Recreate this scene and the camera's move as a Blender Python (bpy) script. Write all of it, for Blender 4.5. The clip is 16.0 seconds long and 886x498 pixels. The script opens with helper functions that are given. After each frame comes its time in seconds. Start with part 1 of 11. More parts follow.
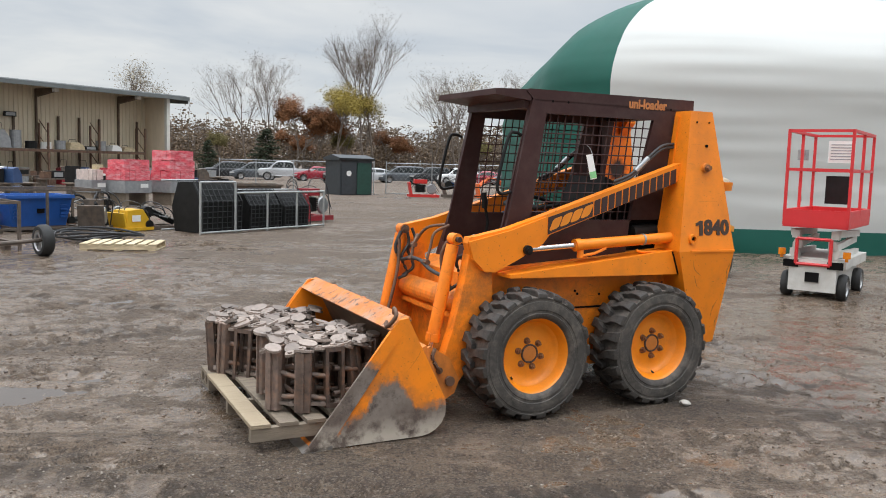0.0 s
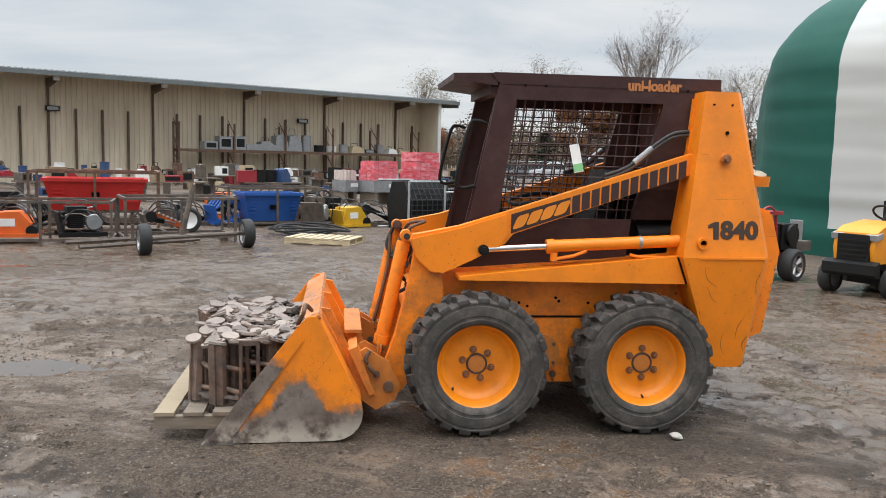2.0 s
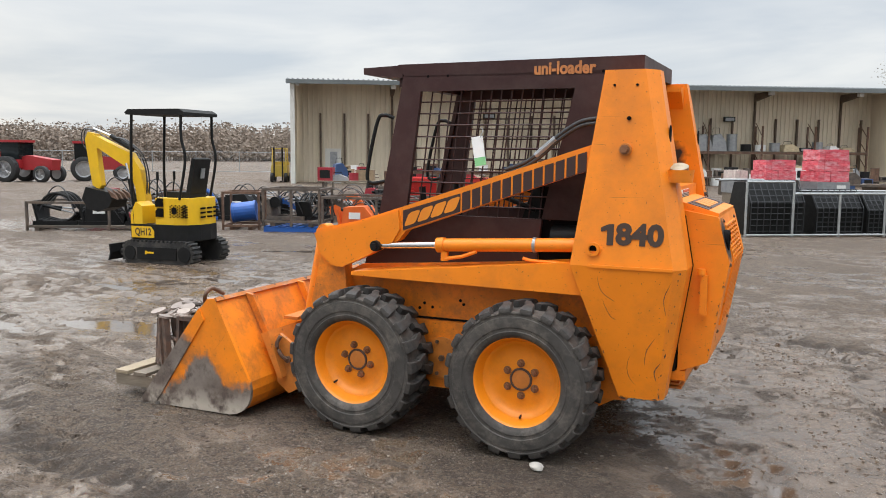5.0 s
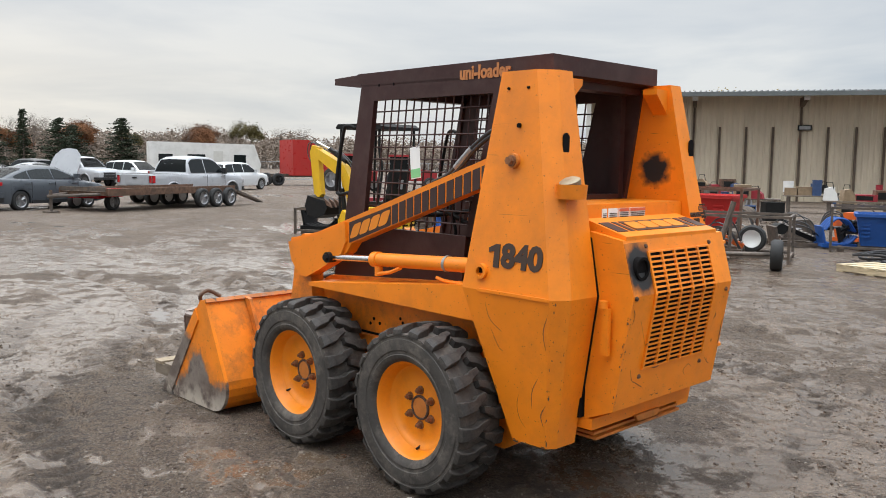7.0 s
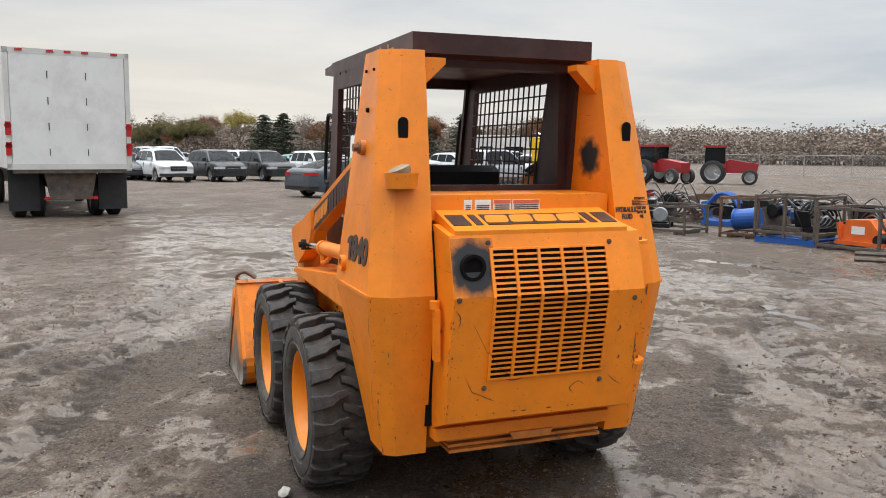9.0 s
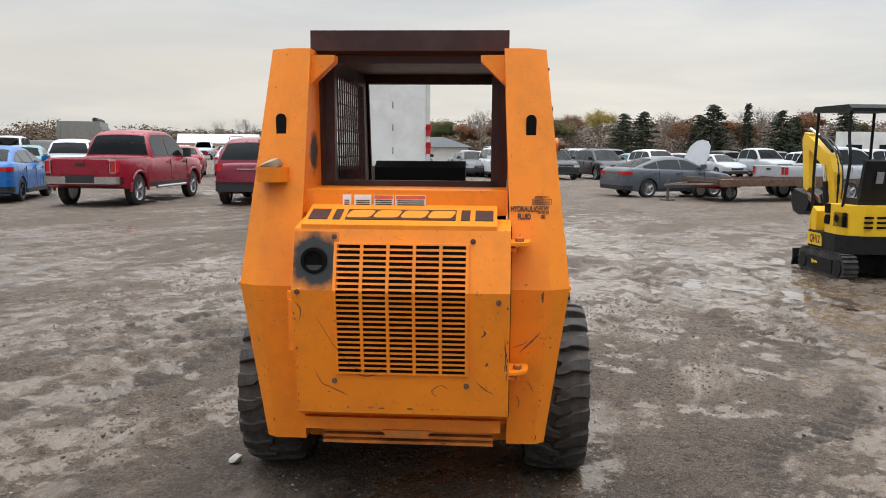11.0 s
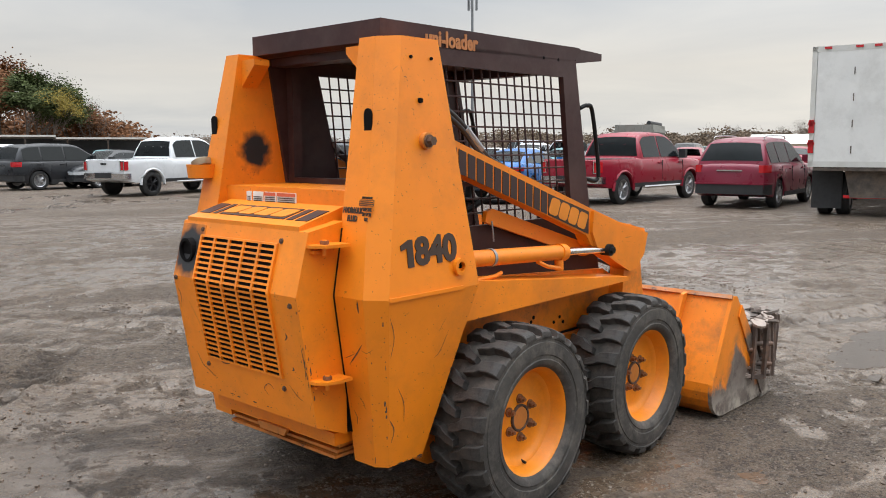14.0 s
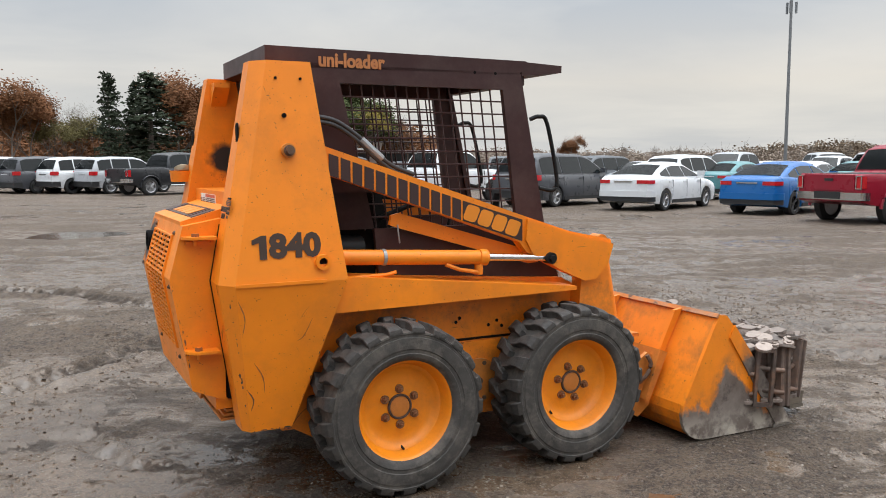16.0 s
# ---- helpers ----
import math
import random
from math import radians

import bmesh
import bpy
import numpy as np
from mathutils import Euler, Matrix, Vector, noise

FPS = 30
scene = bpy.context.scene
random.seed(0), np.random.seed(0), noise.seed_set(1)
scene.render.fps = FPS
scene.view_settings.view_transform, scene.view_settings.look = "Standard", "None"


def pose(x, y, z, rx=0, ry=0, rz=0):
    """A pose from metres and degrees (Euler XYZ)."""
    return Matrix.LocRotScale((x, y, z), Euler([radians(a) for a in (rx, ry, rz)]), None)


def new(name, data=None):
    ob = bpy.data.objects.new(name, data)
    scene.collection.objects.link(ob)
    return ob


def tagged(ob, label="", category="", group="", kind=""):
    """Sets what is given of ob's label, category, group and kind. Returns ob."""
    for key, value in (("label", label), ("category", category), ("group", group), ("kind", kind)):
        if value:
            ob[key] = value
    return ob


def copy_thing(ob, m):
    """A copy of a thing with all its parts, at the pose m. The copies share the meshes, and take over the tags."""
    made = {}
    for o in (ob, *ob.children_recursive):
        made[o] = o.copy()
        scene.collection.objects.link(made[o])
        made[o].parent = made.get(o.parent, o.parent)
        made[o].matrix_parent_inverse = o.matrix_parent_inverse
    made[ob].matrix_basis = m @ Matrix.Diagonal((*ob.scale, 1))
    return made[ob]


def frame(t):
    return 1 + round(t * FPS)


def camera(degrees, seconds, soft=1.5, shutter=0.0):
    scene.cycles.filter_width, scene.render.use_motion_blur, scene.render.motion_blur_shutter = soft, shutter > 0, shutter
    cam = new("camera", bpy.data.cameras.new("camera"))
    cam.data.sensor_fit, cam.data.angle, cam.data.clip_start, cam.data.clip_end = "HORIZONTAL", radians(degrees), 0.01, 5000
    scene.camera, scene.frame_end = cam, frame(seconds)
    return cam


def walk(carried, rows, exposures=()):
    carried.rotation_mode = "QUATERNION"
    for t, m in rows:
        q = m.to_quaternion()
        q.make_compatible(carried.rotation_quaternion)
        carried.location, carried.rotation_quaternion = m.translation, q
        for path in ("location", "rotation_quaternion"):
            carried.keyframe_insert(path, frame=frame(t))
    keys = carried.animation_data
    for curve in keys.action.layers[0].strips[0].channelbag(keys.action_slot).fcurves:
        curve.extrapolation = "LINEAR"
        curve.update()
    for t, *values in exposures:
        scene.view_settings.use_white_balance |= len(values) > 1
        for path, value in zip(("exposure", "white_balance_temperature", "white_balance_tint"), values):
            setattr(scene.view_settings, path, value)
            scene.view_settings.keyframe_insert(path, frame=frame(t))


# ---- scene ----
cam = camera(55.6, 16.0, soft=0.95)
METRES, EYE, TILT, LEAN, TURN = 15.957, 1.5, 0.0, 0.0, 0.0
ROWS = [
    (0.0, 0.0, 0.0, 0.0, 0.17, -5.74, -1.71),
    (0.5, 0.0293, 0.0116, -0.0025, 4.97, -6.0, -1.65),
    (1.0, 0.0599, 0.0206, -0.0023, 9.89, -6.16, -1.41),
    (1.5, 0.0906, 0.0276, 0.0007, 14.76, -6.16, -1.35),
    (2.0, 0.1191, 0.0424, -0.0004, 19.73, -6.14, -1.4),
    (2.5, 0.1522, 0.0532, -0.0009, 24.78, -6.23, -1.41),
    (3.0, 0.1809, 0.0662, 0.0, 29.87, -6.41, -1.14),
    (3.5, 0.2069, 0.0871, 0.0007, 34.96, -6.64, -0.77),
    (4.0, 0.2351, 0.107, 0.0017, 40.15, -6.74, -0.49),
    (4.5, 0.2548, 0.1329, 0.0001, 45.38, -6.77, -0.43),
    (5.0, 0.2753, 0.1595, 0.0006, 50.79, -6.57, -0.5),
    (7.5, 0.3291, 0.3118, 0.0015, 78.38, -5.99, -0.79),
    (8.0, 0.3332, 0.345, 0.0032, 84.01, -6.25, -0.68),
    (8.5, 0.329, 0.3749, 0.0013, 89.8, -6.52, -0.56),
    (11.0, 0.2855, 0.5195, 0.0013, 120.28, -6.95, -0.43),
    (11.5, 0.2641, 0.5422, 0.0013, 126.93, -7.12, -0.4),
    (12.0, 0.2438, 0.5657, 0.0022, 133.69, -7.2, -0.24),
    (12.5, 0.2207, 0.5813, -0.0002, 140.28, -7.2, 0.02),
    (13.0, 0.1952, 0.5987, -0.0009, 147.18, -7.09, 0.18),
    (13.5, 0.1725, 0.6131, 0.0012, 153.25, -7.03, 0.27),
    (14.0, 0.1451, 0.6198, 0.0004, 159.06, -6.91, 0.26),
    (14.5, 0.1188, 0.6339, -0.0014, 164.61, -6.78, 0.16),
    (15.0, 0.0935, 0.6445, -0.0006, 169.89, -6.5, 0.17),
    (15.5, 0.065, 0.65, -0.0007, 174.94, -6.24, 0.15),
    (16.0, 0.0366, 0.6605, -0.001, 179.83, -5.98, 0.1),
]
walk(cam, [(t, pose(0, 0, EYE, TILT, LEAN, TURN) @ pose(METRES * x, METRES * y, METRES * z, 90 + pitch, roll, yaw)) for t, x, y, z, yaw, pitch, roll in ROWS],
     exposures=((0.0, 0.0), (1.0, 0.03), (2.0, 0.08), (3.0, 0.12), (5.0, 0.14), (7.5, -0.02), (8.5, -0.03), (11.0, -0.06), (12.5, -0.07), (14.5, 0.04), (16.0, 0.02)))

# ---- sky, sun ----
world = bpy.data.worlds.new("overcast_sky")
scene.world = world
world.use_nodes = True
wn, wl = world.node_tree.nodes, world.node_tree.links
wn.clear()


def wnode(kind, **kw):
    n = wn.new(kind)
    for k, v in kw.items():
        n.inputs[k.replace("_", " ")].default_value = v
    return n


SUN_EL, SUN_AZ = radians(32), radians(250)
w_sky = wn.new("ShaderNodeTexSky")
w_sky.sky_type = "NISHITA"
w_sky.sun_disc = False
w_sky.sun_elevation, w_sky.sun_rotation = SUN_EL, SUN_AZ
w_co = wn.new("ShaderNodeTexCoord")
w_sep = wn.new("ShaderNodeSeparateXYZ")
wl.new(w_co.outputs["Generated"], w_sep.inputs[0])


def wmath(op, a, b=None, c=None):
    n = wn.new("ShaderNodeMath")
    n.operation = op
    for i, v in enumerate((a, b, c)):
        if v is None:
            continue
        if isinstance(v, (int, float)):
            n.inputs[i].default_value = v
        else:
            wl.new(v, n.inputs[i])
    return n.outputs[0]


up = wmath("MAXIMUM", w_sep.outputs["Z"], 0.0)
den = wmath("ADD", up, 0.10)
w_flat = wn.new("ShaderNodeCombineXYZ")
wl.new(wmath("DIVIDE", w_sep.outputs["X"], den), w_flat.inputs[0])
wl.new(wmath("DIVIDE", w_sep.outputs["Y"], den), w_flat.inputs[1])
w_noise = wnode("ShaderNodeTexNoise", Scale=0.55, Detail=5.0, Roughness=0.55, Distortion=0.35)
wl.new(w_flat.outputs[0], w_noise.inputs["Vector"])
w_ramp = wn.new("ShaderNodeValToRGB")
w_ramp.color_ramp.elements[0].position, w_ramp.color_ramp.elements[0].color = 0.37, (0.525, 0.575, 0.635, 1)
w_ramp.color_ramp.elements[1].position, w_ramp.color_ramp.elements[1].color = 0.63, (0.745, 0.76, 0.765, 1)
wl.new(w_noise.outputs["Fac"], w_ramp.inputs[0])
# a warm clearing low in the west
west = wmath("MULTIPLY_ADD", w_sep.outputs["X"], -0.35, wmath("MULTIPLY", w_sep.outputs["Y"], -0.7))
low = wmath("SUBTRACT", 1.0, wmath("MINIMUM", wmath("MULTIPLY", wmath("ABSOLUTE", wmath("SUBTRACT", up, 0.09)), 9.0), 1.0))
warm_f = wmath("MULTIPLY", wmath("MAXIMUM", west, 0.0), wmath("MULTIPLY", low, 0.9))
w_warm = wn.new("ShaderNodeMixRGB")
w_warm.inputs[2].default_value = (0.84, 0.76, 0.66, 1)
wl.new(warm_f, w_warm.inputs[0])
wl.new(w_ramp.outputs[0], w_warm.inputs[1])
# overcast: brighter towards the zenith
gain = wmath("MULTIPLY_ADD", wmath("POWER", up, 4.0), 8.2, wmath("MULTIPLY_ADD", w_sep.outputs["Y"], 0.055, 0.93))
w_gain = wn.new("ShaderNodeVectorMath")
w_gain.operation = "SCALE"
wl.new(w_warm.outputs[0], w_gain.inputs[0])
wl.new(gain, w_gain.inputs["Scale"])
w_mix = wn.new("ShaderNodeMixRGB")
w_mix.inputs[0].default_value = 0.10
w_sc = wn.new("ShaderNodeVectorMath")
w_sc.operation = "SCALE"
w_sc.inputs["Scale"].default_value = 0.10
wl.new(w_sky.outputs[0], w_sc.inputs[0])
wl.new(w_gain.outputs[0], w_mix.inputs[1])
wl.new(w_sc.outputs[0], w_mix.inputs[2])
w_bg = wn.new("ShaderNodeBackground")
w_bg.inputs["Strength"].default_value = 1.09
w_out = wn.new("ShaderNodeOutputWorld")
wl.new(w_mix.outputs[0], w_bg.inputs["Color"])
wl.new(w_bg.outputs[0], w_out.inputs["Surface"])

sun_data = bpy.data.lights.new("sun", "SUN")
sun_data.energy, sun_data.angle, sun_data.color = 0.55, radians(80), (1.0, 0.96, 0.90)
sun = new("sun", sun_data)
sun.rotation_euler = (radians(90) - SUN_EL, 0, radians(180) - SUN_AZ)


# ---- materials ----
def mat(name, color, rough=0.6, metal=0.0, var=0.12, scale=6.0, bump=0.08, bscale=70.0, dirt=None, dirt_amt=0.35, dscale=3.0,
        chips=None, chip_amt=0.0, scratch=0.0, coat=0.0, spec=0.5, rand=0.0, stretch=(1, 1, 1)):
    m = bpy.data.materials.new(name)
    m.use_nodes = True
    nt, ln = m.node_tree.nodes, m.node_tree.links
    b = nt["Principled BSDF"]
    b.inputs["Roughness"].default_value = rough
    b.inputs["Metallic"].default_value = metal
    b.inputs["Coat Weight"].default_value = coat
    b.inputs["Specular IOR Level"].default_value = spec
    tc = nt.new("ShaderNodeTexCoord")
    mp = nt.new("ShaderNodeMapping")
    mp.inputs["Scale"].default_value = stretch
    ln.new(tc.outputs["Object"], mp.inputs["Vector"])

    def noise_(sc, detail=4.0, rg=0.6):
        n = nt.new("ShaderNodeTexNoise")
        n.inputs["Scale"].default_value, n.inputs["Detail"].default_value, n.inputs["Roughness"].default_value = sc, detail, rg
        ln.new(mp.outputs[0], n.inputs["Vector"])
        return n.outputs["Fac"]

    def ramp(fac, lo, hi):
        r = nt.new("ShaderNodeMapRange")
        r.inputs["From Min"].default_value, r.inputs["From Max"].default_value = lo, hi
        ln.new(fac, r.inputs["Value"])
        return r.outputs["Result"]

    def mix(fac, a, c, amt=1.0):
        x = nt.new("ShaderNodeMixRGB")
        if amt != 1.0:
            mm = nt.new("ShaderNodeMath")
            mm.operation = "MULTIPLY"
            mm.inputs[1].default_value = amt
            ln.new(fac, mm.inputs[0])
            fac = mm.outputs[0]
        ln.new(fac, x.inputs[0])
        for k, v in ((1, a), (2, c)):
            if isinstance(v, tuple):
                x.inputs[k].default_value = (*v[:3], 1)
            else:
                ln.new(v, x.inputs[k])
        return x.outputs[0]

    d = tuple(max(0.0, c * (1 - var)) for c in color)
    l_ = tuple(min(1.0, c * (1 + var)) for c in color)
    col = mix(ramp(noise_(scale), 0.3, 0.7), d, l_)
    if rand:
        oi = nt.new("ShaderNodeObjectInfo")
        hs = nt.new("ShaderNodeHueSaturation")
        ln.new(ramp(oi.outputs["Random"], 0, 1), hs.inputs["Value"])
        nt[hs.name].inputs["Saturation"].default_value = 1.0
        mr = hs.inputs["Value"].links[0].from_node
        mr.inputs["To Min"].default_value, mr.inputs["To Max"].default_value = 1 - rand, 1 + rand
        ln.new(col, hs.inputs["Color"])
        col = hs.outputs[0]
    if dirt:
        col = mix(ramp(noise_(dscale, 8.0, 0.72), 0.46, 0.72), col, dirt, dirt_amt)
    if scratch:
        # flecks of grime and pin-point rust over the whole paint
        col = mix(ramp(noise_(95.0, 2.0, 0.5), 0.70, 0.74), col, (0.16, 0.055, 0.016), 0.75)
        col = mix(ramp(noise_(38.0, 3.0, 0.6), 0.70, 0.75), col, (0.20, 0.075, 0.02), 0.6)
    if chips:
        ch = ramp(noise_(14.0, 6.0, 0.7), 0.78 - chip_amt, 0.80 - chip_amt)
        col = mix(ch, col, chips)
    if scratch:
        for turn_, off in ((0.5, 0.0), (-0.7, 3.0), (1.35, 7.0)):
            mp2 = nt.new("ShaderNodeMapping")
            mp2.inputs["Rotation"].default_value = (turn_, turn_ * 1.3, turn_ * 0.8)
            mp2.inputs["Scale"].default_value = (1.6, 60.0, 60.0)
            mp2.inputs["Location"].default_value = (off, off, off)
            ln.new(tc.outputs["Object"], mp2.inputs["Vector"])
            ns = nt.new("ShaderNodeTexNoise")
            ns.inputs["Scale"].default_value, ns.inputs["Detail"].default_value, ns.inputs["Distortion"].default_value = 1.6, 2.0, 0.6
            ln.new(mp2.outputs[0], ns.inputs["Vector"])
            mk = nt.new("ShaderNodeMath")
            mk.operation = "MULTIPLY"
            ln.new(ramp(ns.outputs["Fac"], 0.69, 0.72), mk.inputs[0])
            ln.new(ramp(noise_(2.6 + off * 0.1, 3.0), 0.60, 0.66), mk.inputs[1])
            col = mix(mk.outputs[0], col, (0.20, 0.07, 0.02), scratch * 0.8)
        # thin wandering scores where things scraped along the paint, most of them low down
        sz = nt.new("ShaderNodeSeparateXYZ")
        ln.new(tc.outputs["Object"], sz.inputs[0])
        lowdown = nt.new("ShaderNodeMapRange")
        for k, v in (("From Min", 1.15), ("From Max", 0.45), ("To Min", 0.0), ("To Max", 0.10)):
            lowdown.inputs[k].default_value = v
        ln.new(sz.outputs["Z"], lowdown.inputs["Value"])
        for sc_, w_, off, dark in ((1.7, 0.0016, 0.0, (0.10, 0.035, 0.015)), (3.1, 0.0022, 5.0, (0.13, 0.055, 0.03))):
            mv = nt.new("ShaderNodeMapping")
            mv.inputs["Location"].default_value = (off, off * 0.7, off * 1.3)
            ln.new(tc.outputs["Object"], mv.inputs["Vector"])
            n1 = nt.new("ShaderNodeTexNoise")
            n1.inputs["Scale"].default_value, n1.inputs["Detail"].default_value, n1.inputs["Roughness"].default_value = sc_, 0.0, 0.45
            ln.new(mv.outputs[0], n1.inputs["Vector"])
            n2 = nt.new("ShaderNodeTexNoise")
            n2.inputs["Scale"].default_value, n2.inputs["Detail"].default_value = sc_ * 1.7, 2.0
            mv2 = nt.new("ShaderNodeMapping")
            mv2.inputs["Location"].default_value = (off + 3.0, off, 9.0)
            ln.new(tc.outputs["Object"], mv2.inputs["Vector"])
            ln.new(mv2.outputs[0], n2.inputs["Vector"])
            d1 = nt.new("ShaderNodeMath")
            d1.operation = "SUBTRACT"
            d1.inputs[1].default_value = 0.5
            ln.new(n1.outputs["Fac"], d1.inputs[0])
            d2 = nt.new("ShaderNodeMath")
            d2.operation = "ABSOLUTE"
            ln.new(d1.outputs[0], d2.inputs[0])
            d3 = nt.new("ShaderNodeMath")
            d3.operation = "ADD"
            ln.new(n2.outputs["Fac"], d3.inputs[0])
            ln.new(lowdown.outputs[0], d3.inputs[1])
            mk = nt.new("ShaderNodeMath")
            mk.operation = "MULTIPLY"
            ln.new(ramp(d2.outputs[0], w_, w_ * 0.45), mk.inputs[0])
            ln.new(ramp(d3.outputs[0], 0.70, 0.74), mk.inputs[1])
            col = mix(mk.outputs[0], col, dark, scratch)
    ln.new(col, b.inputs["Base Color"])
    rr = nt.new("ShaderNodeMapRange")
    rr.inputs["To Min"].default_value, rr.inputs["To Max"].default_value = max(0.02, rough - 0.12), min(1.0, rough + 0.12)
    ln.new(noise_(scale * 2.3), rr.inputs["Value"])
    ln.new(rr.outputs[0], b.inputs["Roughness"])
    if bump:
        bp = nt.new("ShaderNodeBump")
        bp.inputs["Strength"].default_value, bp.inputs["Distance"].default_value = bump, 0.01
        ln.new(noise_(bscale, 3.0), bp.inputs["Height"])
        ln.new(bp.outputs[0], b.inputs["Normal"])
    return m


MUD = (0.10, 0.085, 0.072)
M_ORANGE = mat("orange_paint", (0.90, 0.245, 0.007), 0.45, var=0.06, scale=3, bump=0.03, bscale=40, dirt=(0.40, 0.130, 0.024), dirt_amt=0.45, dscale=2.4, chips=(0.10, 0.05, 0.03), chip_amt=0.082, scratch=0.9)
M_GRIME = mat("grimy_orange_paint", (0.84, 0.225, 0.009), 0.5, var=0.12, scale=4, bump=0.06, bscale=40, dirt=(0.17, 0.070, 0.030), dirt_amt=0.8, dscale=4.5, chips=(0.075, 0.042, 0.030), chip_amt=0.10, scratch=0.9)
M_LIP = mat("scuffed_orange_edge", (0.52, 0.165, 0.03), 0.55, var=0.25, scale=5, bump=0.12, bscale=30, dirt=(0.36, 0.27, 0.21), dirt_amt=1.0, dscale=5.5, chips=(0.13, 0.07, 0.045), chip_amt=0.20, scratch=0.8)
M_DORANGE = mat("stained_orange_paint", (0.58, 0.19, 0.03), 0.5, var=0.2, scale=8, bump=0.1, dirt=(0.25, 0.10, 0.03), dirt_amt=0.7, dscale=7, chips=(0.07, 0.035, 0.025), chip_amt=0.14)
M_NUT = mat("rusty_nut", (0.26, 0.115, 0.055), 0.6, metal=0.3, var=0.3, scale=20, bump=0.2)
M_CAP = mat("tan_cap", (0.36, 0.29, 0.19), 0.5, metal=0.4, var=0.25, scale=12, bump=0.1)
M_CHIP = mat("chipped_paint", (0.085, 0.050, 0.038), 0.7, var=0.4, scale=30, bump=0.1)
M_RIM = mat("orange_rim_paint", (0.88, 0.27, 0.006), 0.42, var=0.06, scale=5, bump=0.02, dirt=(0.42, 0.13, 0.022), dirt_amt=0.5, dscale=5, chips=(0.16, 0.06, 0.03), chip_amt=0.05)
M_BROWN = mat("brown_paint", (0.046, 0.019, 0.018), 0.45, spec=0.3, var=0.15, scale=4, bump=0.03, dirt=(0.13, 0.09, 0.08), dirt_amt=0.35)
M_DECALB = mat("brown_decal", (0.045, 0.022, 0.020), 0.45, var=0.1, bump=0.0)
M_DECALU = mat("faded_orange_decal", (0.50, 0.19, 0.06), 0.5, var=0.15, bump=0.0)
M_DECALO = mat("orange_decal", (0.78, 0.25, 0.018), 0.45, var=0.08, bump=0.0)
M_DECALK = mat("dark_brown_decal", (0.050, 0.028, 0.019), 0.5, var=0.1, bump=0.0)
M_RUBBER = mat("tyre_rubber", (0.058, 0.052, 0.047), 0.66, var=0.35, scale=7, bump=0.2, bscale=55, dirt=(0.185, 0.160, 0.134), dirt_amt=0.75, dscale=11, spec=0.35)
M_CHROME = mat("polished_rod", (0.75, 0.75, 0.76), 0.18, metal=1.0, var=0.05, bump=0.0)
M_STEEL = mat("worn_steel", (0.26, 0.24, 0.225), 0.48, metal=0.55, var=0.3, scale=7, bump=0.2, bscale=30, dirt=(0.20, 0.14, 0.09), dirt_amt=0.5)
M_TRACK = mat("weathered_track_steel", (0.145, 0.105, 0.086), 0.6, metal=0.2, rand=0.45, var=0.4, scale=12, bump=0.3, bscale=35, dirt=(0.27, 0.120, 0.055), dirt_amt=0.85, dscale=6)
M_TRACKTOP = mat("bare_link_steel", (0.255, 0.205, 0.175), 0.5, metal=0.25, rand=0.5, var=0.3, scale=14, bump=0.25, bscale=40, dirt=(0.13, 0.10, 0.085), dirt_amt=0.7, dscale=10)
M_BLACK = mat("black_parts", (0.011, 0.011, 0.011), 0.55, spec=0.22, var=0.3, bump=0.1)
# near-black: paints the shade in gaps, holes and openings; also colours dark parts
M_DARK = mat("shade_and_dark_parts", (0.008, 0.007, 0.007), 0.9, spec=0.1, var=0.3, bump=0.1)
M_HOSE = mat("hose_rubber", (0.03, 0.03, 0.032), 0.5, var=0.2, bump=0.05)
M_GREY = mat("grey_metal", (0.33, 0.34, 0.35), 0.45, metal=0.5, var=0.15, bump=0.1)
M_WOOD = mat("pallet_wood", (0.52, 0.42, 0.27), 0.75, var=0.25, scale=5, bump=0.3, bscale=35, dirt=(0.22, 0.18, 0.13), dirt_amt=0.5, stretch=(1, 6, 6), rand=0.15)
M_WOODG = mat("grey_pallet_wood", (0.19, 0.152, 0.113), 0.8, var=0.25, scale=5, bump=0.3, bscale=35, dirt=(0.12, 0.10, 0.08), dirt_amt=0.5, stretch=(1, 6, 6), rand=0.15)
M_WOODP = mat("weathered_pallet_wood", (0.38, 0.30, 0.20), 0.8, var=0.35, scale=5, bump=0.4, bscale=35, dirt=(0.14, 0.11, 0.085), dirt_amt=0.75, dscale=5, stretch=(1, 6, 6), rand=0.15)
M_WHITE = mat("white_label", (0.78, 0.78, 0.76), 0.5, var=0.04, bump=0.0)
M_GREEN_L = mat("green_label", (0.20, 0.50, 0.22), 0.5, bump=0.0)
M_REDLABEL = mat("red_label", (0.62, 0.13, 0.06), 0.5, bump=0.0)
M_RUST = mat("rusty_steel", (0.15, 0.085, 0.055), 0.7, metal=0.2, var=0.4, scale=8, bump=0.3, dirt=(0.05, 0.035, 0.03), dirt_amt=0.6)
M_RACK = mat("rack_steel", (0.115, 0.095, 0.08), 0.6, metal=0.3, var=0.35, scale=6, bump=0.2, dirt=(0.20, 0.12, 0.07), dirt_amt=0.5)
M_CONC = mat("limestone", (0.40, 0.37, 0.33), 0.8, var=0.15, scale=20, bump=0.3)


# ---- mesh helpers ----
def bm_new():
    return bmesh.new()


def finish(bm, me, smooth=None):
    bmesh.ops.recalc_face_normals(bm, faces=bm.faces[:])
    bm.to_mesh(me)
    bm.free()
    if smooth is not None:
        me.shade_smooth()
        me.set_sharp_from_angle(angle=radians(smooth))


